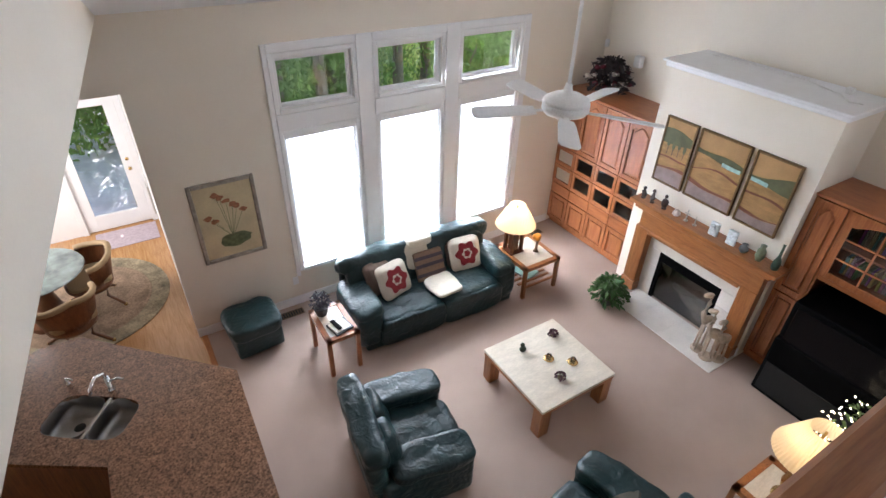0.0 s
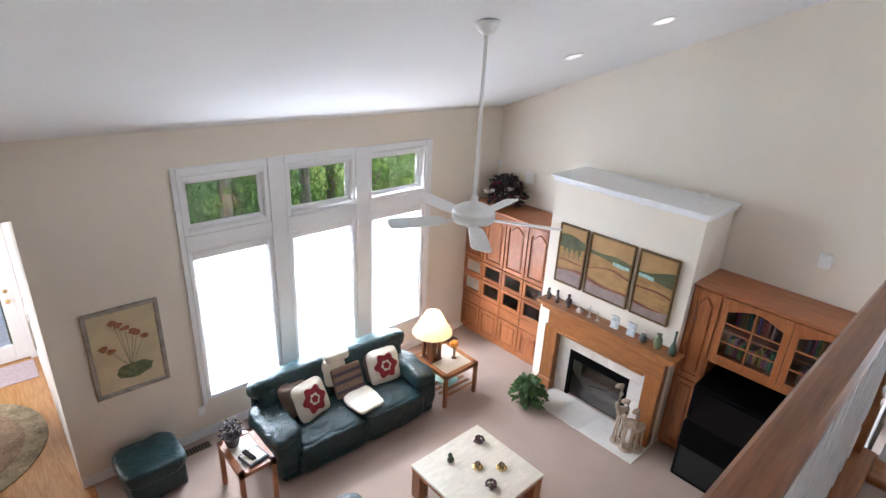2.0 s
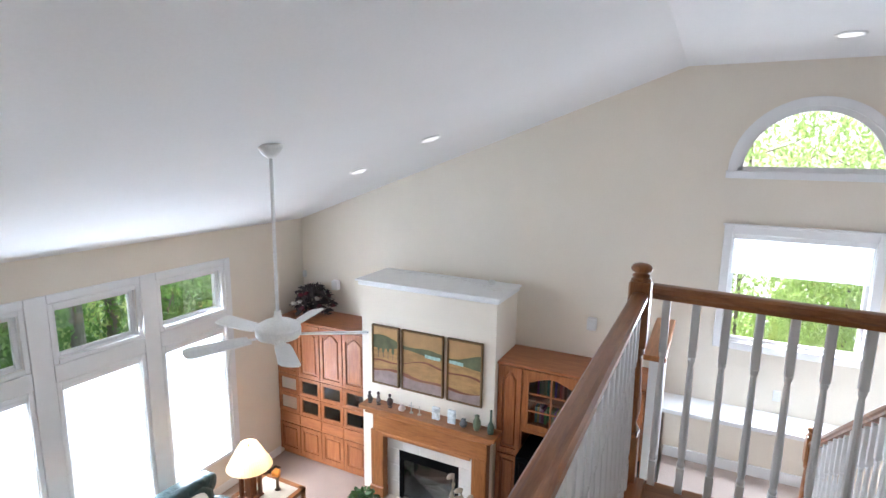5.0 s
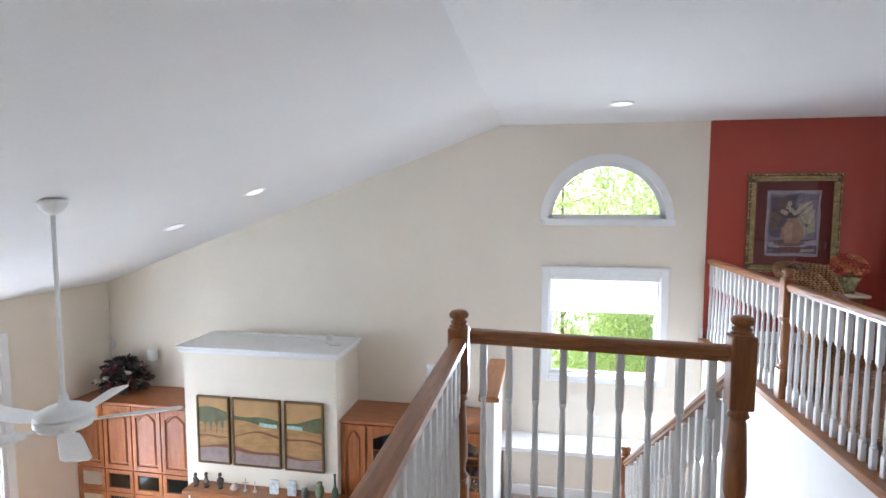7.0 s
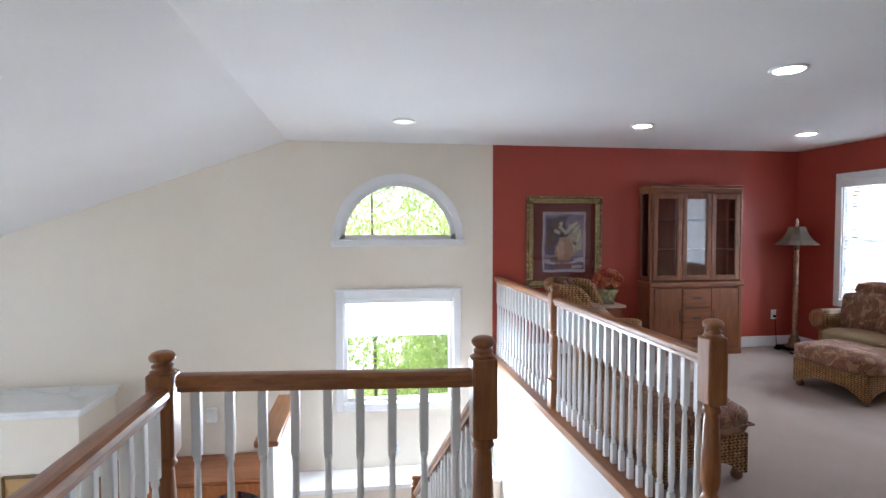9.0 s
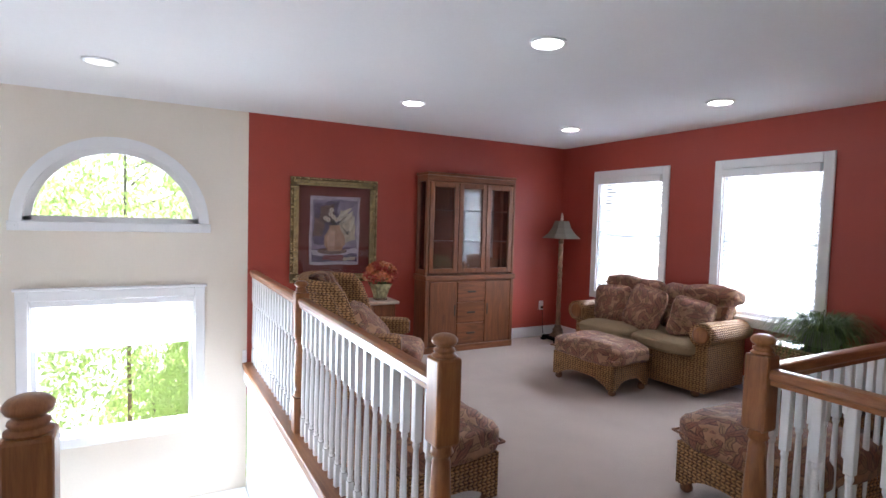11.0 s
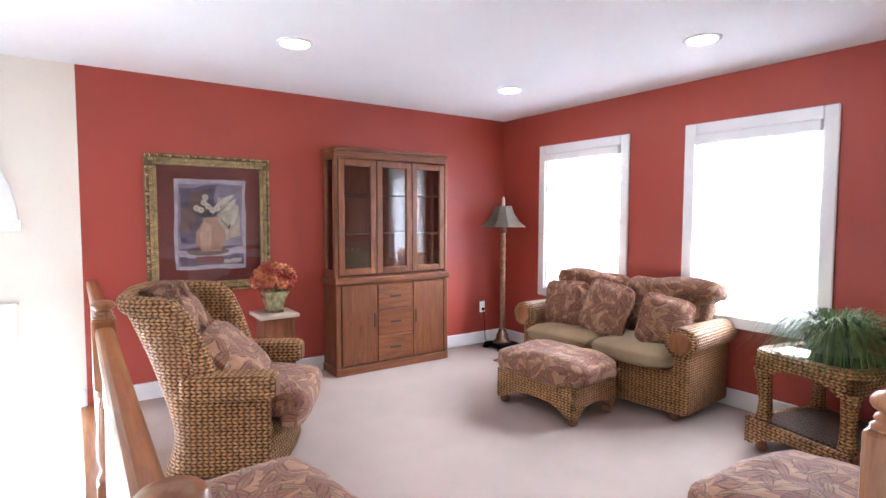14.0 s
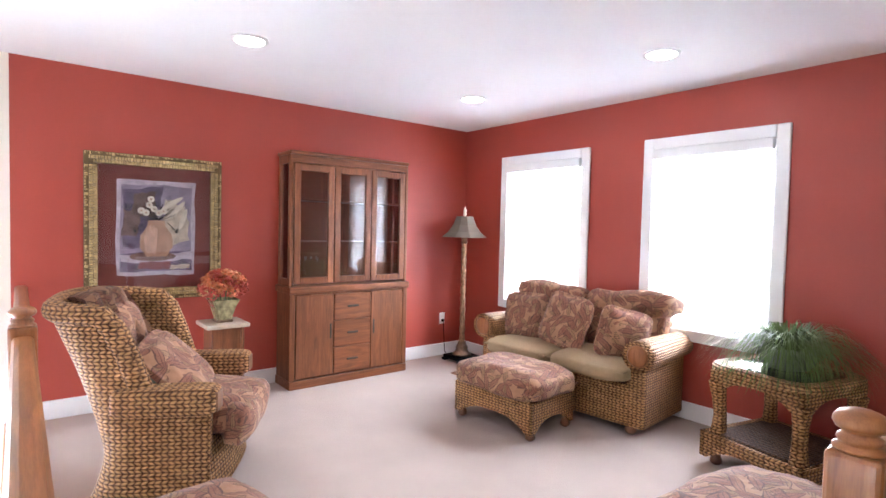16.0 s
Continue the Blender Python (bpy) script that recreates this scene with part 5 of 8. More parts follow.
def wing_chair(x, y, rz):
    """Front is +y. One woven shell runs round the sides and back; its top edge climbs from the arms into the wings."""
    ob = thing("wing_chair", "high-backed woven seagrass wing chair with leaf-print cushions", "armchair", pose(x, y, 0, 0, 0, rz), group="seagrass seating")
    W = 0.70
    half, front, back, rad = W / 2, 0.26, -0.25, 0.15
    plan = [(half, front - (front - back - rad) * i / 17) for i in range(18)]
    plan += [(half - rad + rad * math.cos(a), back + rad - rad * math.sin(a)) for a in [math.pi / 2 * i / 6 for i in range(1, 7)]]
    plan += [((half - rad) * (1 - i / 3), back - 0.03 * math.sin(math.pi / 2 * i / 3)) for i in range(1, 4)]
    plan += [(-px, py) for px, py in plan[-2::-1]]

    def lean(z):
        """How far the back stands behind its waist at a height."""
        if z < 0.28:
            return -0.09 * ((0.28 - z) / 0.28) ** 1.5
        return -0.24 * ((z - 0.28) / 0.70) ** 1.25

    def smooth(u):
        u = max(0.0, min(1.0, u))
        return u * u * (3 - 2 * u)

    def crest(px, py):
        """Height of the shell's top edge."""
        w = smooth((-0.01 - py) / 0.09)
        return 0.54 + 0.39 * w + 0.045 * smooth((0.10 - py) / 0.32) * (1 - (abs(px) / half) ** 2 * 0.6)

    def spot(px, py, z, inset=0.0):
        k = smooth((0.06 - py) / 0.31)
        flare = 1.0 + 0.06 * smooth((z - 0.66) / 0.25) * smooth((0.02 - py) / 0.1) + 0.03 * smooth((0.20 - z) / 0.2)
        return Vector((px * flare * (1 - inset / half), py + lean(z) * k + inset * smooth((0.0 - py) / 0.25), z))

    b = bmesh.new()
    rows = []
    for r_, inset in ((0, 0.0), (1, 0.05)):
        for k in range(15):
            u = k / 14 if r_ == 0 else 1 - k / 14
            row = []
            for i, (px, py) in enumerate(plan):
                side_u = (py - back) / (front - back)
                foot = 0.035 + (0.055 * max(0.0, 1 - ((side_u - 0.5) / 0.42) ** 2) if abs(px) > half - 0.01 else 0.0)
                row.append(b.verts.new(spot(px, py, foot + (crest(px, py) - foot) * u, inset)))
            rows.append(row)
    rows.append(rows[0])
    n = len(plan)
    for p_, q_ in zip(rows, rows[1:]):
        for i in range(n - 1):
            b.faces.new((p_[i], p_[i + 1], q_[i + 1], q_[i]))
    for i in (0, n - 1):
        b.faces.new([r[i] for r in rows[:-1]])
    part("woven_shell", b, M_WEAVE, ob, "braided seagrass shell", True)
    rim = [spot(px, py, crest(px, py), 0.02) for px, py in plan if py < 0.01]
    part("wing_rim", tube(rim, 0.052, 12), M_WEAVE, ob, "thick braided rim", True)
    for s_ in (-1, 1):
        arm = moved(blob(0.145, 0.46, 0.13, 7, 7, dent=0.002), s_ * (half - 0.005), 0.07, 0.555)
        part("arm_rest", arm, M_WEAVE, ob, smooth=True)
        part("arm_front", moved(box(-0.05, 0.05, -0.006, 0.006, -0.05, 0.04, 0.005, 2), s_ * (half - 0.005), 0.298, 0.555), M_BROWN, ob, "dark wooden arm front")
        for f in (-0.20, 0.20):
            bun_foot(ob, s_ * (half - 0.06), f, 0.05, 0.04)
    b = bmesh.new()
    rows = []
    for k in range(9):
        z = 0.06 + 0.29 * k / 8
        rows.append([b.verts.new((u * (half - 0.002), front - 0.012 + 0.05 * (1 - u * u) * (0.5 + 0.5 * (1 - k / 8)) + 0.03 * (1 - k / 8), z + (0.05 * (1 - u * u) if k == 0 else 0))) for u in [-1 + i / 6 for i in range(13)]])
    for p_, q_ in zip(rows, rows[1:]):
        for i in range(12):
            b.faces.new((p_[i], p_[i + 1], q_[i + 1], q_[i]))
    bmesh.ops.solidify(b, geom=list(b.faces), thickness=0.03)
    part("woven_front", b, M_WEAVE, ob, smooth=True)
    part("deck", box(-half + 0.05, half - 0.05, -0.20, front - 0.01, 0.30, 0.33), M_DARK, ob)
    seat = part("seat_cushion", moved(cushion(W - 0.12, 0.66, 0.19, 0.25, 11, seed=31, dent=0.010), 0, 0.09, 0.425), M_PRINT, ob, "leaf-print seat cushion", True)
    part("seat_front", moved(cushion(W - 0.10, 0.20, 0.15, 0.3, 9, seed=32, dent=0.012), 0, 0.355, 0.385, 80), M_PRINT, seat, smooth=True)
    part("back_cushion", moved(cushion(W - 0.16, 0.52, 0.13, 0.4, 10, seed=33, dent=0.016), 0, -0.255, 0.68, 106), M_PRINT, ob, "leaf-print back cushion", True)
    # loose cover hung over the top of the back
    b = bmesh.new()
    rows = []
    for k in range(19):
        u = k / 18
        if u < 0.55:
            yy, zz = -0.215 - 0.17 * (u / 0.55), 0.68 + 0.33 * (u / 0.55)
        else:
            w = (u - 0.55) / 0.45
            yy, zz = -0.385 - 0.16 * math.sin(w * 1.57), 1.01 + 0.02 * math.sin(w * 3.14) - 0.10 * w * w
        row = []
        for i in range(21):
            v = -1 + i / 10
            fold = 0.016 * math.sin(v * 11 + 3 * u) + 0.012 * math.sin(v * 23 - 5 * u + 1)
            row.append(b.verts.new((v * (0.25 - 0.04 * u) + 0.02 * math.sin(6 * u), yy + 0.045 + fold * 0.8, zz + fold * 0.7 - 0.02 * v * v)))
        rows.append(row)
    for p_, q_ in zip(rows, rows[1:]):
        for i in range(20):
            b.faces.new((p_[i], p_[i + 1], q_[i + 1], q_[i]))
    bmesh.ops.solidify(b, geom=list(b.faces), thickness=0.012)
    part("draped_cover", b, M_PRINT, ob, "rumpled leaf-print cover over the back", True)
    return ob


WC = pose(5.06, -2.06, 0, 0, 0, 150)
wing_chair(5.06, -2.06, 150)
pm = WC @ pose(0.06, 0.02, 0.625, -46, 6, 6)
pl = thing("throw_pillow", "leaf-print throw pillow with a grey-green back on the wing chair", "pillow", pm, group="pillows")
part("front_cover", cushion(0.46, 0.44, 0.15, 0.7, 11, seed=41), M_PRINT, pl, smooth=True)
part("back_cover", moved(cushion(0.465, 0.445, 0.10, 0.7, 9, seed=42), 0, 0, -0.035), mat("grey_green_cloth", (0.26, 0.25, 0.19), 0.9, var=0.08, bump=0.3, bscale=160), pl, "plain grey-green cloth", True)


def pedestal_and_flowers():
    ob = thing("pedestal_stand", "brown wooden pedestal with a pale square top", "stand", pose(6.20, -2.62, 0))
    part("column", box(-0.11, 0.11, -0.11, 0.11, 0.03, 0.60, 0.006), M_CHINA, ob)
    for sx in (-1, 1):
        part("corner_strip", box(sx * 0.11 - 0.012, sx * 0.11 + 0.012, -0.122, -0.098, 0.03, 0.60, 0.003), M_CHINA, ob)
    part("base", box(-0.14, 0.14, -0.14, 0.14, 0, 0.03, 0.006), M_CHINA, ob)
    part("top", box(-0.155, 0.155, -0.155, 0.155, 0.60, 0.632, 0.008, 2), mat("pale_stone_top", (0.45, 0.36, 0.28), 0.35), ob, "pale stone top")
    v = thing("flower_arrangement", "orange-red hydrangeas in a flared mottled green vase", "flowers", pose(6.20, -2.62, 0.632))
    part("vase_foot", box(-0.06, 0.06, -0.06, 0.06, 0, 0.02, 0.006), M_BRONZE, v)
    b = bmesh.new()
    rings = []
    for h_, z in ((0.055, 0.02), (0.06, 0.05), (0.075, 0.11), (0.10, 0.17), (0.095, 0.172), (0.07, 0.11)):
        rings.append([b.verts.new((sx * h_, sy * h_, z)) for sx, sy in ((-1, -1), (1, -1), (1, 1), (-1, 1))])
    for a, c in zip(rings, rings[1:]):
        for i in range(4):
            b.faces.new((a[i], a[(i + 1) % 4], c[(i + 1) % 4], c[i]))
    b.faces.new(rings[-1])
    bmesh.ops.bevel(b, geom=[e for e in b.edges if abs(e.verts[0].co.z - e.verts[1].co.z) > 0.02], offset=0.012, segments=2, affect="EDGES")
    part("vase", b, mat("mottled_green_glaze", (0.28, 0.25, 0.13), 0.2, var=0.7, scale=18, coat=0.4), v, "mottled green vase")
    rnd = random.Random(5)
    mats = [mat("orange_petal", (0.55, 0.16, 0.06), 0.7, var=0.35, scale=30), mat("rust_petal", (0.40, 0.06, 0.035), 0.7, var=0.35, scale=30), mat("peach_petal", (0.62, 0.30, 0.15), 0.7, var=0.3, scale=30)]
    for i in range(34):
        a = i * 2.399
        el = -0.25 + 1.7 * (i / 34)
        c = Vector((0.15 * math.cos(a) * math.cos(el), 0.15 * math.sin(a) * math.cos(el), 0.245 + 0.115 * math.sin(el)))
        b = bmesh.new()
        for k in range(46):
            d = Vector((rnd.gauss(0, 1), rnd.gauss(0, 1), rnd.gauss(0, 1))).normalized()
            q = (d + Vector((rnd.gauss(0, 0.35), rnd.gauss(0, 0.35), rnd.gauss(0, 0.35)))).to_track_quat("Z", "Y").to_matrix()
            o = c + d * rnd.uniform(0.028, 0.046)
            z_ = rnd.uniform(0.010, 0.017)
            vs = [b.verts.new(o + q @ Vector(p_)) for p_ in ((-z_, 0, 0.005), (0, -z_, -0.002), (z_, 0, 0.005), (0, z_, -0.002))]
            b.faces.new(vs)
        part("bloom", b, mats[(0, 1, 1, 2, 0)[i % 5]], v)
    b = bmesh.new()
    for i in range(12):
        a = i * 0.52
        tube([(0.03 * math.cos(a), 0.03 * math.sin(a), 0.12), (0.09 * math.cos(a), 0.09 * math.sin(a), 0.24)], 0.003, 5, b)
    part("stems", b, M_LEAF, v)


pedestal_and_flowers()


def floor_lamp(x, y):
    ob = thing("floor_lamp", "bronze floor lamp with a twisted column and a flared square shade", "lamp", pose(x, y, 0))
    part("base_plate", box(-0.14, 0.14, -0.14, 0.14, 0.02, 0.06, 0.01, 2), M_BLACK, ob, "black square base")
    for sx in (-1, 1):
        for sy in (-1, 1):
            part("foot", box(sx * 0.12 - 0.03, sx * 0.12 + 0.03, sy * 0.12 - 0.03, sy * 0.12 + 0.03, 0, 0.025, 0.006), M_BLACK, ob)
    part("pedestal", lathe([(0.10, 0.06), (0.10, 0.075), (0.075, 0.09), (0.06, 0.12), (0.065, 0.14), (0.045, 0.17), (0.04, 0.20)], 20), M_BRONZE, ob, smooth=True)
    b = bmesh.new()
    n, rings = 20, []
    for i in range(260):
        z = 0.20 + i * (1.02 / 259)
        ph = z * 62
        rr_ = [0.021 + 0.009 * abs(math.cos(2 * math.pi * k / n - ph / 2)) for k in range(n)]
        rings.append([b.verts.new((rr_[k] * math.cos(2 * math.pi * k / n), rr_[k] * math.sin(2 * math.pi * k / n), z)) for k in range(n)])
    for a, c in zip(rings, rings[1:]):
        for k in range(n):
            b.faces.new((a[k], a[(k + 1) % n], c[(k + 1) % n], c[k]))
    part("twisted_column", b, mat("antique_gold_bronze", (0.34, 0.235, 0.15), 0.3, 0.85, var=0.4, scale=30), ob, smooth=True)
    part("collar", lathe([(0.028, 1.22), (0.036, 1.235), (0.026, 1.25), (0.034, 1.27), (0.018, 1.29), (0.012, 1.33)], 16), M_BRONZE, ob, smooth=True)
    b = bmesh.new()
    rings = []
    for h_, z in ((0.215, 1.285), (0.155, 1.34), (0.11, 1.41), (0.085, 1.48), (0.08, 1.50)):
        rings.append([b.verts.new((h_ * cx, h_ * cy, z)) for cx, cy in ((-1, -0.5), (-0.5, -1), (0.5, -1), (1, -0.5), (1, 0.5), (0.5, 1), (-0.5, 1), (-1, 0.5))])
    for a, c in zip(rings, rings[1:]):
        for i in range(8):
            b.faces.new((a[i], a[(i + 1) % 8], c[(i + 1) % 8], c[i]))
    bmesh.ops.solidify(b, geom=list(b.faces), thickness=0.003)
    part("shade", b, translucent("grey_taupe_shade", (0.30, 0.26, 0.21), 0.25), ob, "flared grey-taupe fabric shade")
    part("finial", lathe([(0.01, 1.50), (0.02, 1.52), (0.012, 1.54), (0.018, 1.56), (0.004, 1.60)], 12), M_CREAMP, ob, smooth=True)
    return ob


floor_lamp(6.22, -5.03)


def wicker_table(x, y, rz):
    ob = thing("side_table", "woven seagrass side table with glass top and lower shelf", "side table", pose(x, y, 0, 0, 0, rz), group="seagrass seating")
    w = 0.58
    b = bmesh.new()
    out = basin_outline(0, 0, w + 0.05, w + 0.05, 0, 40)
    inn = basin_outline(0, 0, w - 0.09, w - 0.09, 0, 40)
    rings = []
    for loop, z in ((inn, 0.565), (out, 0.575), (out, 0.603), ([(x_ * 0.975, y_ * 0.975) for x_, y_ in out], 0.615), (inn, 0.615), (inn, 0.565)):
        rings.append([b.verts.new((x_, y_, z)) for x_, y_ in loop])
    for p_, q_ in zip(rings, rings[1:]):
        for i in range(40):
            b.faces.new((p_[i], p_[(i + 1) % 40], q_[(i + 1) % 40], q_[i]))
    part("top_rim", b, M_WEAVE, ob, "braided seagrass rim")
    part("top_apron", arched_skirt(w - 0.03, w - 0.03, 0.44, 0.568, 0.085, 0.03), M_WEAVE, ob)
    g = part("glass_top", box(-w / 2 + 0.046, w / 2 - 0.046, -w / 2 + 0.046, w / 2 - 0.046, 0.602, 0.612), M_GLASS_CAB, ob, "clear glass top")
    part("deck", box(-w / 2 + 0.05, w / 2 - 0.05, -w / 2 + 0.05, w / 2 - 0.05, 0.575, 0.59), M_WEAVE, ob)
    for sx in (-1, 1):
        for sy in (-1, 1):
            b = bmesh.new()
            rings = []
            for z, o, h_ in ((0.17, 0.045, 0.045), (0.22, 0.055, 0.036), (0.30, 0.058, 0.031), (0.40, 0.052, 0.033), (0.47, 0.045, 0.040), (0.50, 0.045, 0.045)):
                rings.append([b.verts.new((sx * (w / 2 - o) + h_ * cx, sy * (w / 2 - o) + h_ * cy, z)) for cx, cy in ((-1, -0.6), (-0.6, -1), (0.6, -1), (1, -0.6), (1, 0.6), (0.6, 1), (-0.6, 1), (-1, 0.6))])
            for p_, q_ in zip(rings, rings[1:]):
                for i in range(8):
                    b.faces.new((p_[i], p_[(i + 1) % 8], q_[(i + 1) % 8], q_[i]))
            b.faces.new(rings[0])
            b.faces.new(rings[-1])
            part("leg", b, M_WEAVE, ob, smooth=True)
            bun_foot(ob, sx * (w / 2 - 0.05), sy * (w / 2 - 0.05))
    part("shelf", box(-w / 2 + 0.03, w / 2 - 0.03, -w / 2 + 0.03, w / 2 - 0.03, 0.185, 0.20, 0.004), weave("dark_woven_shelf", (0.03, 0.014, 0.008), (0.16, 0.085, 0.045), 0.03, 0.016), ob, "dark woven shelf")
    part("bottom_skirt", arched_skirt(w + 0.03, w + 0.03, 0.045, 0.195, 0.075, 0.03), M_WEAVE, ob)


wicker_table(3.17, -4.86, -14)


def fern(x, y, z):
    ob = thing("fern", "lush green arching grass fern in a glass bowl", "plant", pose(x, y, z))
    part("bowl", lathe([(0.07, 0), (0.12, 0.02), (0.15, 0.07), (0.14, 0.12), (0.13, 0.13)], 20), mat("grey_glaze", (0.25, 0.27, 0.24), 0.15, var=0.2), ob, smooth=True)
    rnd = random.Random(9)
    b = bmesh.new()
    for i in range(760):
        a = rnd.uniform(0, 6.283)
        L = rnd.uniform(0.16, 0.50)
        lift = rnd.uniform(0.06, 0.30)
        s = Vector((math.cos(a), math.sin(a), 0))
        t = Vector((-s.y, s.x, 0)) * rnd.uniform(0.003, 0.006)
        p0 = s * rnd.uniform(0, 0.08) + Vector((0, 0, 0.10))
        prev = None
        for k in range(6):
            u = k / 5
            c = p0 + s * L * u + Vector((0, 0, lift * 1.9 * u * (1.15 - u) - 0.17 * u * u * u))
            pr = (b.verts.new(c - t * (1 - u * 0.9)), b.verts.new(c + t * (1 - u * 0.9)))
            if prev:
                b.faces.new((prev[0], prev[1], pr[1], pr[0]))
            prev = pr
    part("leaves", b, M_FERN, ob)


fern(3.17, -4.86, 0.612)


def outlet(x, y, z, axis="x"):
    ob = thing("wall_outlet", "white electrical outlet plate on the wall", "outlet", group="wall outlets")
    if axis == "x":
        part("plate", box(x - 0.008, x - 0.001, y - 0.036, y + 0.036, z - 0.06, z + 0.06, 0.003), M_TRIM, ob)
        for dz in (-0.022, 0.022):
            part("socket", box(x - 0.011, x - 0.008, y - 0.016, y + 0.016, z + dz - 0.013, z + dz + 0.013, 0.002), M_WHITE, ob)
    else:
        part("plate", box(x - 0.036, x + 0.036, y - 0.008, y - 0.001, z - 0.06, z + 0.06, 0.003), M_TRIM, ob)
        for dz in (-0.022, 0.022):
            part("socket", box(x - 0.016, x + 0.016, y - 0.011, y - 0.008, z + dz - 0.013, z + dz + 0.013, 0.002), M_WHITE, ob)


outlet(EX, -5.0, 0.40)
cd = thing("lamp_cord", "thin dark cord from the outlet to the floor lamp", "cord")
part("cord", tube([(EX - 0.03, -5.0, 0.38), (EX - 0.045, -5.0, 0.22), (EX - 0.05, -5.01, 0.05), (EX - 0.09, -5.03, 0.006), (6.36, -5.03, 0.006)], 0.004, 6), M_BLACK, cd)
part("plug", box(EX - 0.035, EX - 0.011, -5.014, -4.986, 0.365, 0.392, 0.004), M_BLACK, cd)
outlet(EX, -0.25, -1.02)
outlet(1.62, NY, FL + 0.38, "y")

# recessed lights
M_LAMP = glow("lit_lamp_face", (1.0, 0.97, 0.92), 6.0)
# for unlit lamps: a faint glow added to keep their faces pale
M_LAMP_OFF = glow("unlit_lamp_face_glow", (1.0, 0.97, 0.92), 0.3)


def downlight(x, y, z, tilt=0.0, lit=True):
    ob = thing("recessed_light", "round recessed ceiling light with a white trim ring", "ceiling light", pose(x, y, z, tilt), group="recessed lights")
    part("trim_ring", lathe([(0.105, -0.001), (0.105, -0.008), (0.085, -0.012), (0.080, -0.003)], 28), M_TRIM, ob, smooth=True)
    part("lamp_face", lathe([(0.078, -0.013), (0.078, -0.0145), (0.001, -0.016)], 28), M_LAMP if lit else M_LAMP_OFF, ob, "glowing lamp face")


downlight(5.31, -0.26, CE, 0.0, False)
for x, y in ((5.20, -2.47), (3.75, -4.40), (5.35, -4.33), (3.43, -2.43)):
    downlight(x, y, CE)
sl = -math.degrees(math.atan(SLOPE))
for x, y in ((4.90, 4.0), (4.81, 3.08)):
    downlight(x, y, CE - SLOPE * (y - RIDGE), sl, False)


# ---- great room ----
CX, CY0, CY1, CZ = 5.80, 2.70, 4.63, -0.15
chim = thing("fireplace", "cream chimney breast with oak mantel, pale tile surround and black firebox", "fireplace")
b = wall_panel("x", CX, EX - 0.001, CY0, CY1, FL, CZ - 0.08, [(3.15, 4.04, FL, -2.47)])
part("chimney_breast", b, M_WALL, chim)
part("crown_cap", box(CX - 0.075, EX - 0.002, CY0 - 0.06, CY1 + 0.06, CZ - 0.025, CZ, 0.006), M_TRIM, chim, "white painted cap")
part("crown_moulding", box(CX - 0.045, EX - 0.003, CY0 - 0.035, CY1 + 0.035, CZ - 0.085, CZ - 0.026, 0.018, 2), M_TRIM, chim, "white crown moulding")
part("firebox_back", box(EX - 0.35, EX - 0.30, 3.10, 4.09, FL, -2.4), M_DARK, chim)
part("firebox_floor", box(CX + 0.05, EX - 0.30, 3.152, 4.038, FL + 0.002, FL + 0.02), M_DARK, chim)
part("insert_frame", box(CX - 0.01, CX + 0.03, 3.15, 4.04, -2.60, -2.47), M_BLACK, chim, "black metal louvre")
for y in (3.15, 3.99):
    part("insert_frame", box(CX - 0.01, CX + 0.03, y, y + 0.05, FL + 0.01, -2.60), M_BLACK, chim)
g = part("fire_glass", box(CX + 0.012, CX + 0.018, 3.20, 3.99, FL + 0.06, -2.60), M_GLASS_CAB, chim, "dark fire glass")
logs = thing("fire_logs", "charred logs lying in the gas firebox", "logs")
for i, (y, z, a) in enumerate(((3.45, 0.08, 8), (3.70, 0.08, -10), (3.58, 0.19, 25))):
    part("log", moved(tube([(0, -0.28, 0), (0.02, -0.1, 0.01), (0, 0.1, -0.01), (0.01, 0.28, 0)], 0.055, 9), CX + 0.22 + 0.06 * i, y, FL + z, 0, 0, a), mat("charred_bark", (0.10, 0.075, 0.055), 0.95, var=0.5, scale=20, bump=0.6), logs)
# tile surround
for y0, y1, z0, z1 in ((2.96, 3.148, FL + 0.01, -2.47), (4.042, 4.23, FL + 0.01, -2.47)):
    n = 3
    for i in range(n):
        a, c = z0 + (z1 - z0) * i / n, z0 + (z1 - z0) * (i + 1) / n
        part("tile", box(CX - 0.012, CX - 0.001, y0, y1, a + 0.0015, c - 0.0015, 0.002), M_TILE, chim)
for i in range(5):
    a = 2.96 + 1.27 * i / 5
    part("tile", box(CX - 0.012, CX - 0.001, a + 0.0015, a + 1.27 / 5 - 0.0015, -2.468, -2.24, 0.002), M_TILE, chim)
part("mantel_shelf", box(5.53, CX - 0.001, 2.58, 4.52, -1.86, -1.81, 0.008, 2), M_OAK_Y, chim, "honey oak mantel shelf")
part("shelf_moulding", box(5.58, CX - 0.001, 2.64, 4.46, -1.93, -1.861, 0.02, 2), M_OAK_Y, chim)
part("frieze", box(5.69, CX - 0.001, 2.73, 4.40, -2.24, -1.931, 0.006), M_OAK_Y, chim)
part("frieze_moulding", box(5.675, CX - 0.013, 2.95, 4.24, -2.27, -2.215, 0.010), M_OAK_Y, chim)
for y in (2.73, 4.23):
    part("pilaster", box(5.68, CX - 0.001, y, y + 0.20, FL + 0.16, -2.21, 0.006), M_OAK, chim)
    part("plinth_block", box(5.66, CX - 0.001, y - 0.01, y + 0.21, FL + 0.008, FL + 0.16, 0.008), M_OAK, chim)
hearth = tagged(mesh_ob("hearth", box(5.28, CX, 2.70, 4.20, FL, FL + 0.006), M_TILE), "pale flush tile hearth", "hearth", kind="structure")
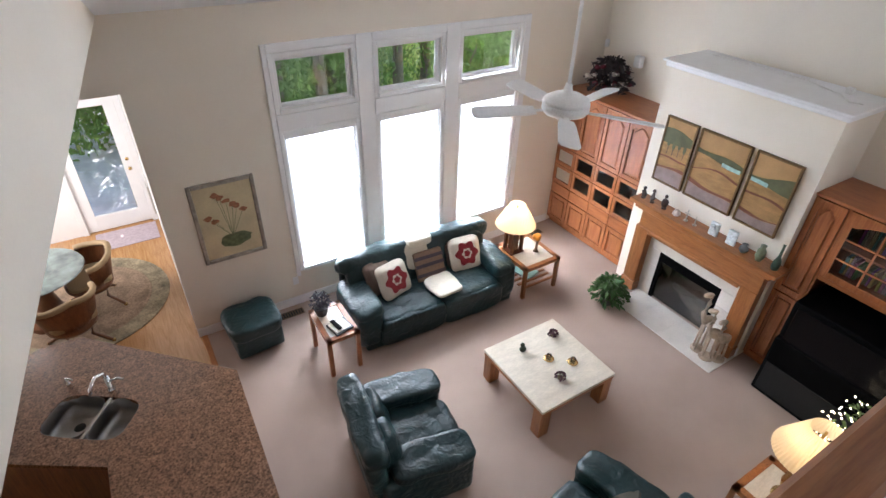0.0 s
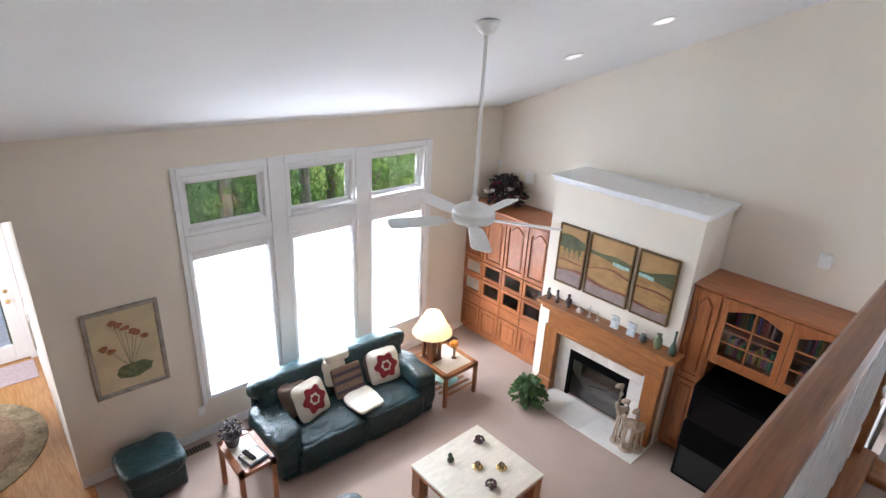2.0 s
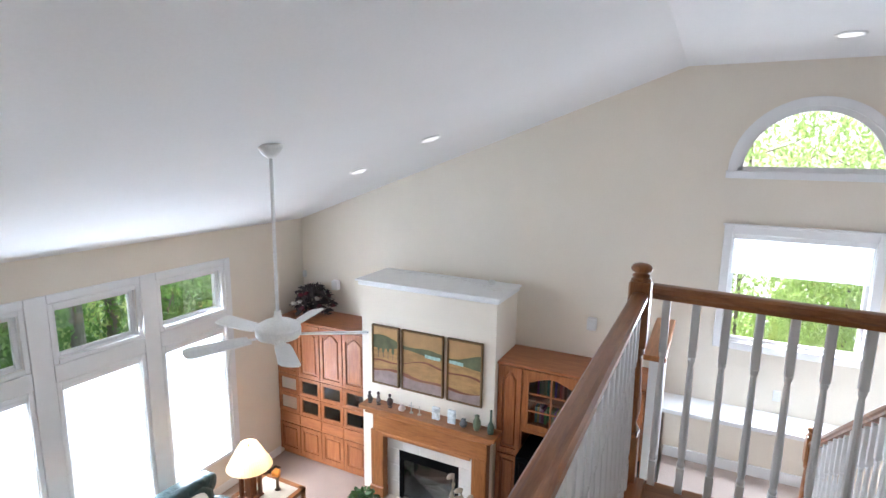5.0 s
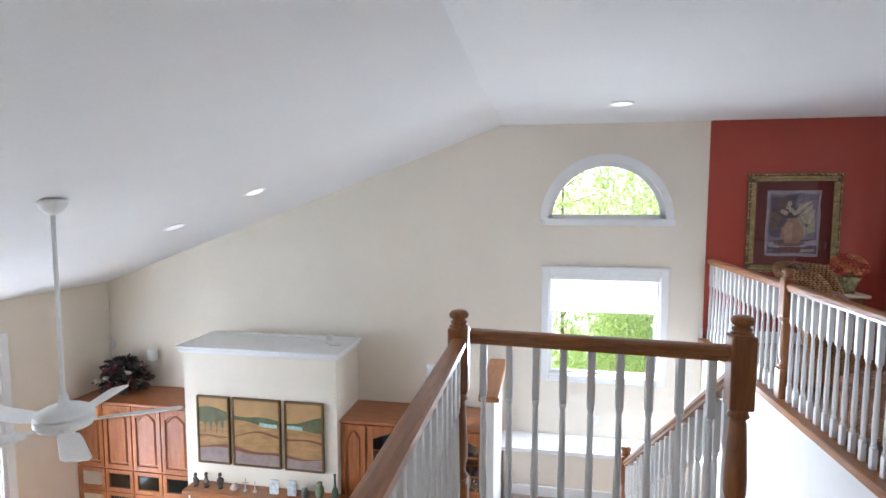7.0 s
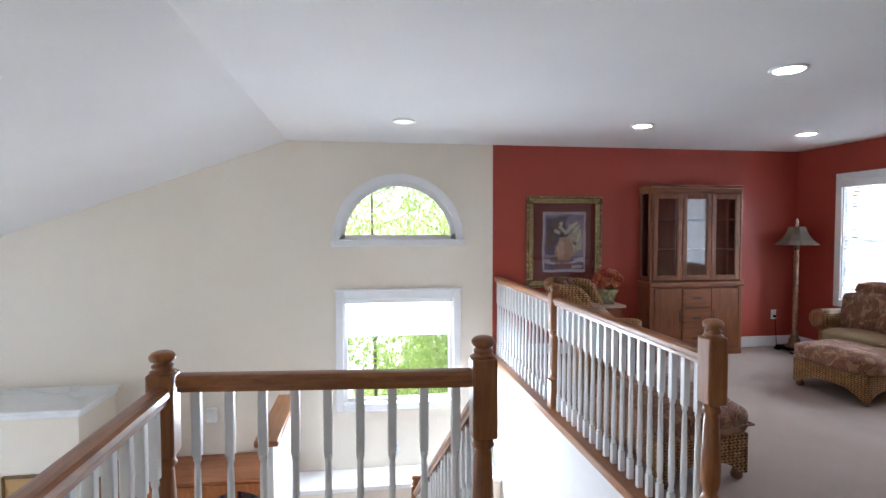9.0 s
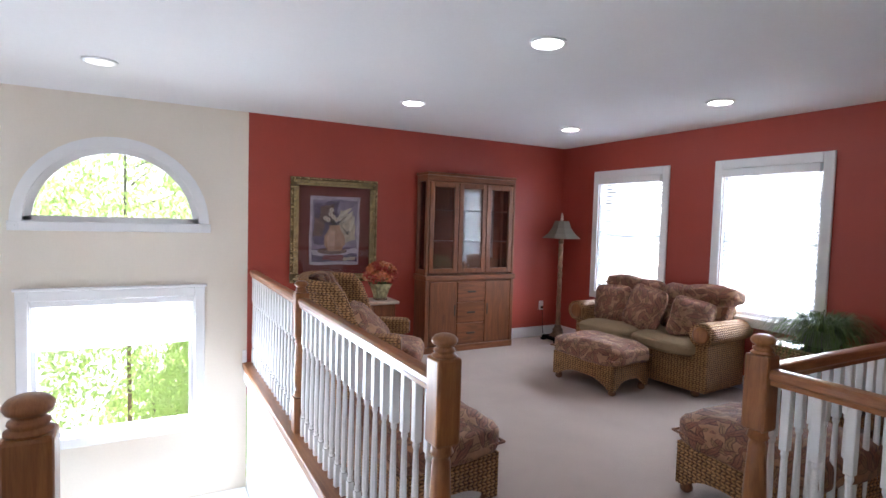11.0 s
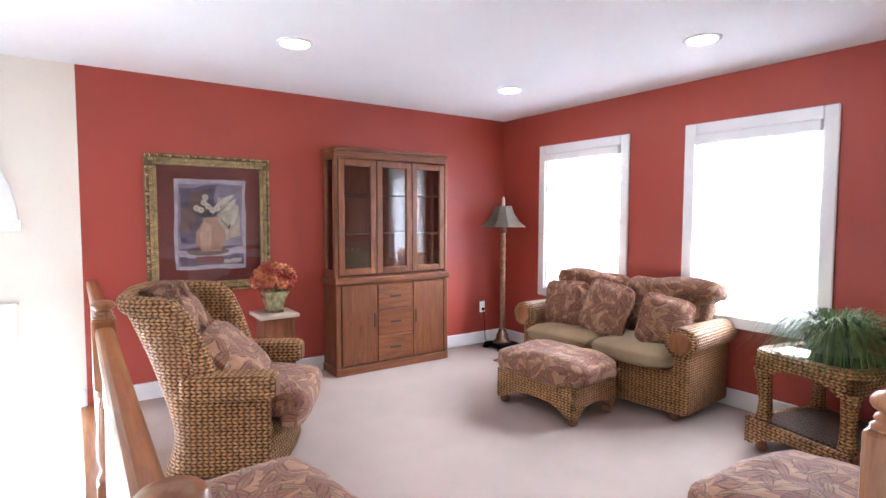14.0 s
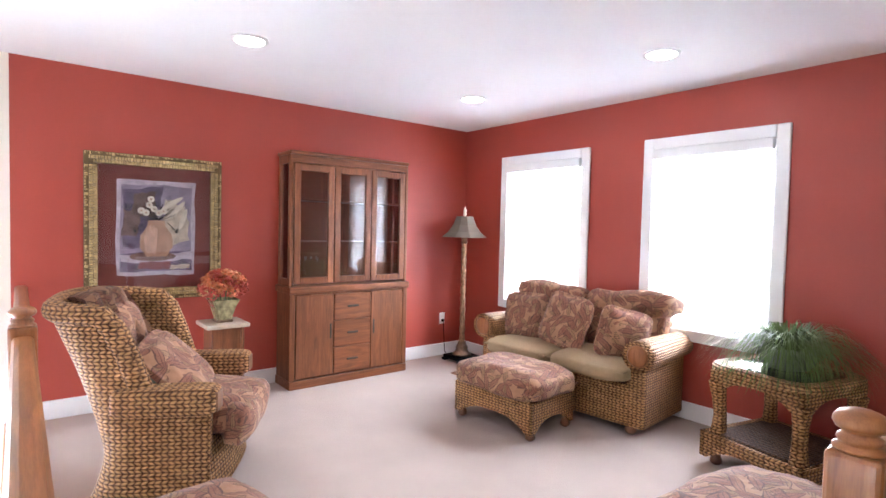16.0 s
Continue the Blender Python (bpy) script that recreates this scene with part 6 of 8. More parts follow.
for i in range(4):
    a = 2.70 + 1.5 * i / 4
    part("tile", box(5.282, CX - 0.002, a + 0.002, a + 0.373, FL + 0.006, FL + 0.011, 0.002), M_TILE, hearth)
baseboard("baseboard_chimney", CX - 0.016, CX, 2.70, 2.725, FL)

# triptych
M_OCHRE = mat("ochre_field_paint", (0.36, 0.20, 0.07), 0.7, var=0.3, scale=7, var2=0.2, stretch=(1, 1, 3))
M_SKY = mat("golden_sky_paint", (0.42, 0.25, 0.10), 0.7, var=0.15, scale=5)
M_HILL = mat("dark_green_hill_paint", (0.09, 0.10, 0.045), 0.7, var=0.3, scale=9)
M_MAUVE = mat("mauve_ground_paint", (0.27, 0.20, 0.19), 0.7, var=0.25, scale=9)
M_RUST = mat("rust_line_paint", (0.17, 0.055, 0.025), 0.7, var=0.3, scale=9)
M_TEAL = mat("pale_teal_water_paint", (0.35, 0.55, 0.52), 0.6, var=0.3, scale=20)
M_FRAME = mat("gilt_dark_frame", (0.16, 0.09, 0.03), 0.4, 0.3, var=0.3, scale=20)


def band(y0, y1, lo, hi):
    """A painted strip between two wavy lines, each a function of y."""
    n = 14
    ys = [y0 + (y1 - y0) * i / n for i in range(n + 1)]
    return [(y, lo(y)) for y in ys] + [(y, hi(y)) for y in ys[::-1]]


def triptych_panel(y0, y1, z0, z1, seed):
    ob = thing("landscape_painting", "one panel of a golden landscape painting in a thin dark frame", "picture", group="triptych above the mantel")
    x, w = CX, 0.022
    for a, c, d, e in ((y0, y0 + w, z0, z1), (y1 - w, y1, z0, z1), (y0 + w, y1 - w, z0, z0 + w), (y0 + w, y1 - w, z1 - w, z1)):
        part("frame", box(x - 0.045, x - 0.003, a, c, d, e, 0.004), M_FRAME, ob)
    a, c, H = y0 + w, y1 - w, z1 - z0
    part("canvas", box(x - 0.030, x - 0.006, a, c, z0 + w, z1 - w), M_SKY, ob, "golden painted canvas")
    f = lambda k, amp, ph: (lambda y: z0 + H * k + amp * math.sin(3.1 * y + ph) + amp * 0.5 * math.sin(9 * y + ph * 2))
    part("painted_field", flat_shape(band(a, c, f(0.22, 0.03, 1), f(0.62, 0.03, 2)), x, 0.0325), M_OCHRE, ob)
    part("painted_hill", flat_shape(band(a, c, f(0.62, 0.03, 2), f(0.76, 0.05, 0.4)), x, 0.0325), M_HILL, ob)
    part("painted_ground", flat_shape(band(a, c, lambda y: z0 + w + 0.002, f(0.20, 0.03, 1)), x, 0.0325), M_MAUVE, ob)
    part("painted_ridge", flat_shape(band(a, c, f(0.205, 0.03, 1), f(0.24, 0.035, 1.3)), x, 0.0345), M_RUST, ob)
    part("painted_ridge", flat_shape(band(a, c, f(0.42, 0.05, 3), f(0.445, 0.05, 3.1)), x, 0.0345), M_RUST, ob)
    if seed != 0:
        yy = (a + 0.02, a + 0.24) if seed == 1 else (c - 0.20, c - 0.01)
        part("painted_water", flat_shape(band(yy[0], yy[1], f(0.60, 0.02, 2), f(0.65, 0.02, 2.2)), x, 0.0355), M_TEAL, ob)
    else:
        for i in range(4):
            yy = a + 0.07 + 0.075 * i
            part("painted_tree", flat_shape(oval(yy, z0 + H * (0.60 + 0.03 * (i % 2)), 0.022, 0.05, 10), x, 0.0355), M_HILL, ob)
            part("painted_stem", flat_shape([(yy - 0.003, z0 + H * 0.46), (yy + 0.003, z0 + H * 0.46), (yy + 0.003, z0 + H * 0.56), (yy - 0.003, z0 + H * 0.56)], x, 0.0355), M_INK, ob)


for i, (y0, y1) in enumerate(((4.03, 4.45), (3.38, 3.99), (2.85, 3.33))):
    triptych_panel(y0, y1, -1.57, -0.745, i)


# built-in cabinets
def cabinet_left():
    xf, xb, y0, y1, top = 5.90, EX - 0.002, CY1 + 0.002, NY - 0.002, -0.96
    ob = thing("wall_cabinet", "tall cherry-stained oak wall unit with glass and panelled doors", "cabinet", group="built-in wall units")
    part("toe_kick", box(xf + 0.05, xb, y0, y1, FL, FL + 0.09), M_CAB_Y, ob)
    b = bmesh.new()
    box(xf + 0.005, xf + 0.025, y0, y1, FL + 0.09, -2.45, bm=b)
    box(xf + 0.005, xf + 0.025, y0, y1, -1.83, top - 0.03, bm=b)
    part("front_panel", b, M_CAB, ob)
    w = (y1 - y0) / 4
    for z in (-1.84, -2.14, -2.45):
        part("rail", box(xf + 0.004, xb, y0, y1, z - 0.012, z + 0.012), M_CAB_Y, ob)
    for i in range(5):
        part("divider", box(xf + 0.003, xb, y0 + w * i - (0.012 if 0 < i < 4 else (0 if i == 0 else 0.022)), y0 + w * i + (0.012 if 0 < i < 4 else (0.022 if i == 0 else 0)), -2.45, -1.83), M_CAB, ob)
    # case back near-black: shade behind the glass is put into its colour
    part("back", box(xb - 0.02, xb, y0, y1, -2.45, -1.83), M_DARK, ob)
    part("top", box(xf - 0.03, xb, y0, y1, top - 0.035, top, 0.006), M_CAB_Y, ob, "cherry-stained top")
    for i in range(4):
        a, c = y0 + w * i + 0.006, y0 + w * (i + 1) - 0.006
        panel_door(ob, "arched_door", xf + 0.005, a, c, -1.825, top - 0.045, -1, 0.055, arch=True)
        panel_door(ob, "glass_door", xf + 0.005, a, c, -2.135, -1.845, -1, 0.05, glass=True)
        panel_door(ob, "glass_door", xf + 0.005, a, c, -2.445, -2.145, -1, 0.05, glass=True)
        part("drawer_front", box(xf - 0.015, xf + 0.005, a, c, -2.63, -2.465, 0.006), M_CAB_Y, ob)
        panel_door(ob, "lower_door", xf + 0.005, a, c, FL + 0.10, -2.645, -1, 0.055)
    return ob


cabinet_left()
rnd = random.Random(21)
for i, (y, z, col) in enumerate(((5.65, -2.43, (0.02, 0.02, 0.02)), (5.25, -2.43, (0.25, 0.16, 0.05)), (4.83, -2.43, (0.45, 0.28, 0.06)), (4.85, -2.125, (0.10, 0.10, 0.10)), (5.25, -2.125, (0.55, 0.56, 0.56)))):
    ob = thing("shelf_ornament", "small ornament standing behind a cabinet glass door", "ornament", pose(6.12, y, z), group="shelf ornaments")
    part("body", lathe([(0.05, 0), (0.07, 0.03), (0.06, 0.10), (0.03, 0.14), (0.035, 0.17)], 14), mat("ornament_glaze", col, 0.3, var=0.3), ob, smooth=True)


def cabinet_right():
    xf, xb, y0, y1, top = 5.90, EX - 0.002, 0.98, CY0 - 0.002, -0.96
    ob = thing("wall_cabinet", "tall cherry-stained oak unit with glass doors and a television niche", "cabinet", group="built-in wall units")
    yd = 2.37
    part("tower", box(xf + 0.005, xb, yd, y1, FL + 0.06, top - 0.03), M_CAB, ob)
    part("toe_kick", box(xf + 0.04, xb, yd, y1, FL, FL + 0.06), M_CAB_Y, ob)
    part("top", box(xf - 0.04, xb, y0 - 0.03, y1, top - 0.03, top, 0.006), M_CAB_Y, ob, "cherry-stained top")
    panel_door(ob, "arched_door", xf + 0.005, yd + 0.02, y1 - 0.02, -2.12, top - 0.05, -1, 0.05, arch=True)
    panel_door(ob, "lower_door", xf + 0.005, yd + 0.02, y1 - 0.02, FL + 0.09, -2.16, -1, 0.05)
    part("end_panel", box(xf + 0.005, xb, y0, y0 + 0.03, FL, top - 0.03), M_CAB, ob)
    part("bridge_floor", box(xf + 0.004, xb, y0 + 0.03, yd, -1.82, -1.76, 0.004), M_CAB_Y, ob)
    part("back", box(xb - 0.02, xb, y0 + 0.03, yd, FL, top - 0.03), M_CAB, ob)
    part("shelf", box(xf + 0.04, xb - 0.02, y0 + 0.03, yd, -1.42, -1.40), M_CAB_Y, ob)
    ym = (y0 + 0.03 + yd) / 2
    for a, c in ((y0 + 0.035, ym - 0.004), (ym + 0.004, yd - 0.005)):
        d = panel_door(ob, "glass_door", xf + 0.008, a, c, -1.755, top - 0.05, -1, 0.065, arch=True, glass=True)
        yc_ = (a + c) / 2
        part("muntin", box(xf - 0.008, xf + 0.004, yc_ - 0.009, yc_ + 0.009, -1.69, top - 0.12), M_CAB, d)
        for z in (-1.52, -1.30):
            part("muntin", box(xf - 0.008, xf + 0.004, a + 0.065, c - 0.065, z - 0.009, z + 0.009), M_CAB_Y, d)
    return ob


cabinet_right()
for k, z in enumerate((-1.76, -1.40)):
    y = 1.10
    while y < 2.25:
        w = rnd.uniform(0.018, 0.035)
        hh = rnd.uniform(0.16, 0.24)
        if rnd.random() < 0.72 and not (1.62 < y < 1.74):
            bk = thing("book", "slim book standing upright on the cabinet shelf", "book", group="shelf books")
            part("cover", box(6.10, 6.26, y, y + w, z, z + hh, 0.002), mat("book_cover", (rnd.uniform(0.05, 0.5), rnd.uniform(0.05, 0.4), rnd.uniform(0.05, 0.4)), 0.6), bk)
        y += w + 0.004

tv = thing("television", "large black floor-standing projection television in the niche", "television")
part("cabinet", box(5.52, 6.40, 1.04, 2.34, FL + 0.01, -2.42, 0.02, 2), M_BLACK, tv)
part("screen_housing", box(5.56, 6.30, 1.04, 2.34, -2.42, -1.95, 0.03, 2), M_BLACK, tv)
part("screen", box(5.545, 5.56, 1.10, 2.28, -2.60, -2.0, 0.004), mat("dark_screen", (0.004, 0.004, 0.005), 0.15, spec=0.2), tv, "dark glossy screen")
part("speaker_grille", box(5.51, 5.52, 1.08, 2.30, FL + 0.06, -2.75, 0.004), mat("black_grille_cloth", (0.004, 0.004, 0.004), 0.9, bump=0.4, bscale=300), tv, "black cloth grille")


# sofa and armchairs
def seam_leather(w, d, h, seed, power=4.5, dent=0.016):
    return blob(w, d, h, power, 10, seed, dent * 0.55, 7)


def leather_sofa(x, y, rz):
    ob = thing("leather_sofa", "dark green leather three-seat sofa with rolled back", "sofa", pose(x, y, FL, 0, 0, rz), group="green leather seating")
    W, D = 2.20, 0.98
    part("base", box(-W / 2 + 0.06, W / 2 - 0.06, -D / 2 + 0.04, D / 2 - 0.06, 0.02, 0.26, 0.03, 2), M_LEATHER, ob)
    for s in (-1, 1):
        part("arm", moved(seam_leather(0.34, D - 0.10, 0.56, 3 + s), s * (W / 2 - 0.15), -0.02, 0.29), M_LEATHER, ob, smooth=True)
        part("arm_pad", moved(seam_leather(0.36, D - 0.22, 0.20, 8 + s), s * (W / 2 - 0.16), -0.06, 0.50, 0, s * 14), M_LEATHER, ob, smooth=True)
    for i, s in enumerate((-1, 1)):
        part("seat_cushion", moved(seam_leather(0.86, 0.72, 0.22, i + 20, 6, 0.02), s * 0.42, -0.12, 0.33, 3), M_LEATHER, ob, smooth=True)
        part("front_pad", moved(seam_leather(0.86, 0.14, 0.36, i + 24, 6), s * 0.42, -0.44, 0.22), M_LEATHER, ob, smooth=True)
        part("back_cushion", moved(seam_leather(0.98, 0.28, 0.52, i + 30, 4.5, 0.03), s * 0.48, 0.25, 0.57, -16), M_LEATHER, ob, smooth=True)
        part("head_roll", moved(seam_leather(1.08, 0.32, 0.27, i + 40, 4, 0.026), s * 0.53, 0.34, 0.765, -14), M_LEATHER, ob, smooth=True)
    part("back_panel", box(-W / 2 + 0.08, W / 2 - 0.08, 0.36, 0.46, 0.03, 0.74, 0.03, 2), M_LEATHER, ob)
    return ob


SOFA = pose(3.06, 5.40, FL, 0, 0, -2)
leather_sofa(3.06, 5.40, -2)


def leather_armchair(x, y, rz, sc=1.0):
    ob = thing("leather_armchair", "dark green leather armchair with broad sloping arms", "armchair", pose(x, y, FL, 0, 0, rz), group="green leather seating")
    W, D = 1.10 * sc, 0.98 * sc
    part("base", box(-W / 2 + 0.04, W / 2 - 0.04, -D / 2 + 0.04, D / 2 - 0.04, 0.02, 0.30, 0.035, 3), M_LEATHER, ob)
    for s in (-1, 1):
        part("arm", box(s * (W / 2 - 0.15) - 0.145, s * (W / 2 - 0.15) + 0.145, -D / 2 + 0.02, D / 2 - 0.10, 0.03, 0.51, 0.06, 4), M_LEATHER, ob, smooth=True)
        part("arm_pad", moved(seam_leather(0.33, D - 0.20, 0.14, 53 + s, 5.5, 0.02), s * (W / 2 - 0.15), -0.10, 0.53, 5, s * 3), M_LEATHER, ob, smooth=True)
    part("seat_cushion", moved(seam_leather(W - 0.54, 0.76, 0.22, 55, 7, 0.022), 0, -0.10, 0.35, 4), M_LEATHER, ob, smooth=True)
    part("front_pad", moved(seam_leather(W - 0.56, 0.14, 0.34, 56, 7), 0, -0.43, 0.22), M_LEATHER, ob, smooth=True)
    for s in (-1, 1):
        part("back_cushion", moved(seam_leather((W - 0.36) / 2 + 0.02, 0.24, 0.40, 57 + s, 5, 0.024), s * (W - 0.36) / 4, 0.25, 0.58, -16), M_LEATHER, ob, smooth=True)
    part("back_shell", moved(box(-W / 2 + 0.05, W / 2 - 0.05, -0.09, 0.09, -0.38, 0.36, 0.06, 4), 0, 0.38, 0.41, -8), M_LEATHER, ob, smooth=True)
    part("head_roll", moved(seam_leather(W - 0.12, 0.24, 0.19, 59, 5, 0.024), 0, 0.40, 0.79, -10), M_LEATHER, ob, smooth=True)
    return ob


leather_armchair(1.73, 3.53, 82)
leather_armchair(2.62, 1.87, 193)
CH = pose(2.62, 1.87, FL, 0, 0, 193)
for lx, ly, lz, rz, m_, lab in ((-0.10, 0.02, 0.62, 10, mat("dark_olive_cloth", (0.06, 0.055, 0.04), 0.9, var=0.15, scale=20), "dark olive throw pillow on the leather armchair"), (0.16, -0.02, 0.60, -18, mat("ochre_brown_cloth", (0.20, 0.11, 0.05), 0.9, var=0.2, scale=20), "ochre brown throw pillow on the leather armchair")):
    p = CH @ Vector((lx, ly, lz))
    throw_pillow(p.x, p.y, p.z, 66, 0, 193 + rz, 0.40, m_, lab, int(lx * 50))

ob = thing("leather_footstool", "dark green leather footstool by the wall", "footstool", pose(0.94, 5.86, FL, 0, 0, 4), group="green leather seating")
part("body", box(-0.27, 0.27, -0.25, 0.25, 0.03, 0.30, 0.03, 2), M_LEATHER, ob)
part("cushion", moved(seam_leather(0.62, 0.58, 0.20, 61), 0, 0, 0.36), M_LEATHER, ob, smooth=True)
for sx in (-1, 1):
    for sy in (-1, 1):
        part("foot", box(sx * 0.2 - 0.02, sx * 0.2 + 0.02, sy * 0.18 - 0.02, sy * 0.18 + 0.02, 0, 0.03), M_BLACK, ob)

# pillows and throw on the sofa
M_CREAM = mat("cream_canvas", (0.66, 0.60, 0.50), 0.85, var=0.06, scale=12, bump=0.3, bscale=120)
M_CRIMSON = mat("crimson_felt", (0.26, 0.02, 0.025), 0.9, var=0.2, scale=25)
M_TAUPE = mat("taupe_fabric", (0.16, 0.11, 0.085), 0.9, var=0.15, scale=20)
M_FLEECE = mat("cream_fleece", (0.72, 0.65, 0.54), 0.95, var=0.06, scale=14, bump=0.6, bscale=90)
M_STRIPE = mat("plaid_wool", (0.24, 0.15, 0.10), 0.95, var=0.15, scale=30, bump=0.3, bscale=120)
M_STRIPE2 = mat("dark_plaid_wool", (0.08, 0.06, 0.07), 0.95, var=0.15, scale=30)


def flower_pillow(lx, ly, lz, rz, lean=62):
    m = SOFA @ pose(lx, ly, lz, lean, 0, rz)
    ob = thing("flower_pillow", "cream pillow with a crimson flower on the sofa", "pillow", m, group="flower pillows")
    part("cover", cushion(0.44, 0.44, 0.14, 0.7, 10, seed=int(lx * 10)), M_CREAM, ob, smooth=True)
    for name, fn, mt, lift in (("petals", lambda a: 0.148 + 0.020 * math.cos(6 * a), M_CRIMSON, 0.004), ("ring", lambda a: 0.066 + 0.008 * math.cos(6 * a), M_CREAM, 0.007), ("centre", lambda a: 0.042 + 0.005 * math.cos(5 * a), M_CRIMSON, 0.010)):
        b = bmesh.new()
        rows = []
        for k in range(6):
            f = (k + 0.02) / 5.02
            row = []
            for i in range(48):
                a = 2 * math.pi * i / 48
                x_, y_ = fn(a) * f * math.cos(a), fn(a) * f * math.sin(a)
                e_ = (1 - abs(x_ / 0.22) ** 4) * (1 - abs(y_ / 0.22) ** 4)
                row.append(b.verts.new((x_, y_, 0.07 * (0.3 + 0.7 * max(0, e_) ** 0.6) + lift + 0.004)))
            rows.append(row)
        for p_, q_ in zip(rows, rows[1:]):
            for i in range(48):
                b.faces.new((p_[i], p_[(i + 1) % 48], q_[(i + 1) % 48], q_[i]))
        b.faces.new(rows[0])
        part(name, b, mt, ob)


flower_pillow(-0.48, -0.02, 0.62, 14)
flower_pillow(0.58, 0.04, 0.63, -6)
for lx, rz in ((-0.60, 16), (0.55, -4)):
    p = SOFA @ Vector((lx, 0.12, 0.62))
    throw_pillow(p.x, p.y, p.z, 64, 0, rz, 0.42, M_TAUPE, "plain taupe pillow behind a flower pillow", int(lx * 30))
p = SOFA @ Vector((-0.02, 0.06, 0.0))
bl = thing("plaid_blanket", "folded brown plaid blanket draped on the sofa back", "blanket", SOFA @ pose(0.06, 0.06, 0.62, -28, 0, 0))
part("fold", box(-0.20, 0.20, -0.03, 0.03, -0.20, 0.18, 0.025, 3), M_STRIPE, bl)
for z in (-0.12, 0.0, 0.10):
    part("stripe", box(-0.202, 0.202, -0.033, -0.029, z - 0.025, z + 0.02, 0.002), M_STRIPE2, bl)
th = thing("fleece_throw", "cream fleece throw over the sofa back and seat", "throw", SOFA)
part("back_fold", moved(seam_leather(0.36, 0.36, 0.13, 71), 0.0, 0.34, 0.86, -14), M_FLEECE, th, smooth=True)
part("back_drape", moved(seam_leather(0.33, 0.05, 0.34, 73), -0.06, 0.17, 0.73, -18, 0, 2), M_FLEECE, th, smooth=True)
part("seat_fold", moved(seam_leather(0.40, 0.40, 0.06, 72), 0.10, -0.24, 0.475, 2, 0, 4), M_FLEECE, th, smooth=True)

# coffee table
ct = thing("coffee_table", "square coffee table with travertine top and oak block legs", "coffee table", pose(3.475, 3.525, FL))
part("stone_top", box(-0.50, 0.50, -0.495, 0.495, 0.385, 0.42, 0.006, 2), M_STONE, ct, "pale travertine slab")
part("oak_edge", box(-0.495, 0.495, -0.49, 0.49, 0.34, 0.384, 0.006), M_OAK_X, ct)
for sx in (-1, 1):
    for sy in (-1, 1):
        part("leg", box(sx * 0.425 - 0.065, sx * 0.425 + 0.065, sy * 0.42 - 0.065, sy * 0.42 + 0.065, 0, 0.34, 0.006), M_OAK, ct)
for i, (x, y) in enumerate(((3.78, 3.80), (3.42, 3.28))):
    ob = thing("dried_flowers", "small bunch of dark plum dried flowers", "flowers", pose(x, y, FL + 0.42), group="table decorations")
    b = bmesh.new()
    rr = random.Random(i)
    for k in range(70):
        d = Vector((rr.gauss(0, 1), rr.gauss(0, 1), abs(rr.gauss(0, 1)))).normalized()
        q = Euler((rr.uniform(0, 6), rr.uniform(0, 6), 0)).to_matrix()
        c = d * 0.055 + Vector((0, 0, 0.02))
        b.faces.new([b.verts.new(c + q @ Vector(v)) for v in ((-0.018, 0, 0), (0, -0.014, 0), (0.018, 0, 0), (0, 0.014, 0))])
    part("petals", b, mat("plum_petal", (0.09, 0.025, 0.04), 0.7, var=0.5, scale=40), ob)
    part("base", lathe([(0.03, 0), (0.035, 0.02), (0.02, 0.03)], 12), M_BRONZE, ob)
ob = thing("bird_ornament", "small dark green ornament of stacked balls", "ornament", pose(3.32, 3.78, FL + 0.42), group="table decorations")
part("body", moved(blob(0.08, 0.07, 0.07, 2.2, 4), 0, 0, 0.035), mat("dark_green_glaze", (0.03, 0.045, 0.02), 0.3), ob, smooth=True)
part("head", moved(blob(0.05, 0.05, 0.05, 2.2, 3), 0, 0.01, 0.09), bpy.data.materials["dark_green_glaze"], ob, smooth=True)
for x, y in ((3.50, 3.55), (3.69, 3.38)):
    ob = thing("candle_dish", "small brass dish with a glass candle cup", "candle holder", pose(x, y, FL + 0.42), group="table decorations")
    part("dish", lathe([(0.05, 0), (0.058, 0.006), (0.056, 0.012), (0.03, 0.008)], 24), M_BRASS, ob, smooth=True)
    part("cup", lathe([(0.025, 0.008), (0.028, 0.06), (0.026, 0.06), (0.022, 0.012)], 16), M_GLASS, ob, smooth=True)


# end tables and lamps
def end_table(x, y, w, d, h, label, m=M_CAB, shelf=True):
    ob = thing("end_table", label, "end table", pose(x, y, FL), group="end tables")
    part("frame_top", arched_skirt(w, d, h - 0.05, h, 0.0, 0.06), m, ob)
    part("inset", box(-w / 2 + 0.058, w / 2 - 0.058, -d / 2 + 0.058, d / 2 - 0.058, h - 0.035, h - 0.008), M_STONE, ob, "pale inset top")
    for sx in (-1, 1):
        for sy in (-1, 1):
            part("leg", box(sx * (w / 2 - 0.025) - 0.024, sx * (w / 2 - 0.025) + 0.024, sy * (d / 2 - 0.025) - 0.024, sy * (d / 2 - 0.025) + 0.024, 0, h - 0.05, 0.004), m, ob)
    if shelf:
        for i in range(7):
            yy = -d / 2 + 0.05 + (d - 0.1) * i / 6
            part("shelf_slat", box(-w / 2 + 0.03, w / 2 - 0.03, yy - 0.02, yy + 0.02, 0.14, 0.155, 0.003), m, ob)
    return ob


end_table(4.52, 5.18, 0.60, 0.68, 0.50, "square oak end table with slatted shelf", M_OAK)
end_table(1.69, 5.15, 0.38, 0.60, 0.55, "narrow oak side table beside the sofa", M_CAB, False)
M_SHADE = translucent("pleated_cream_shade", (0.80, 0.68, 0.48), 0.6)


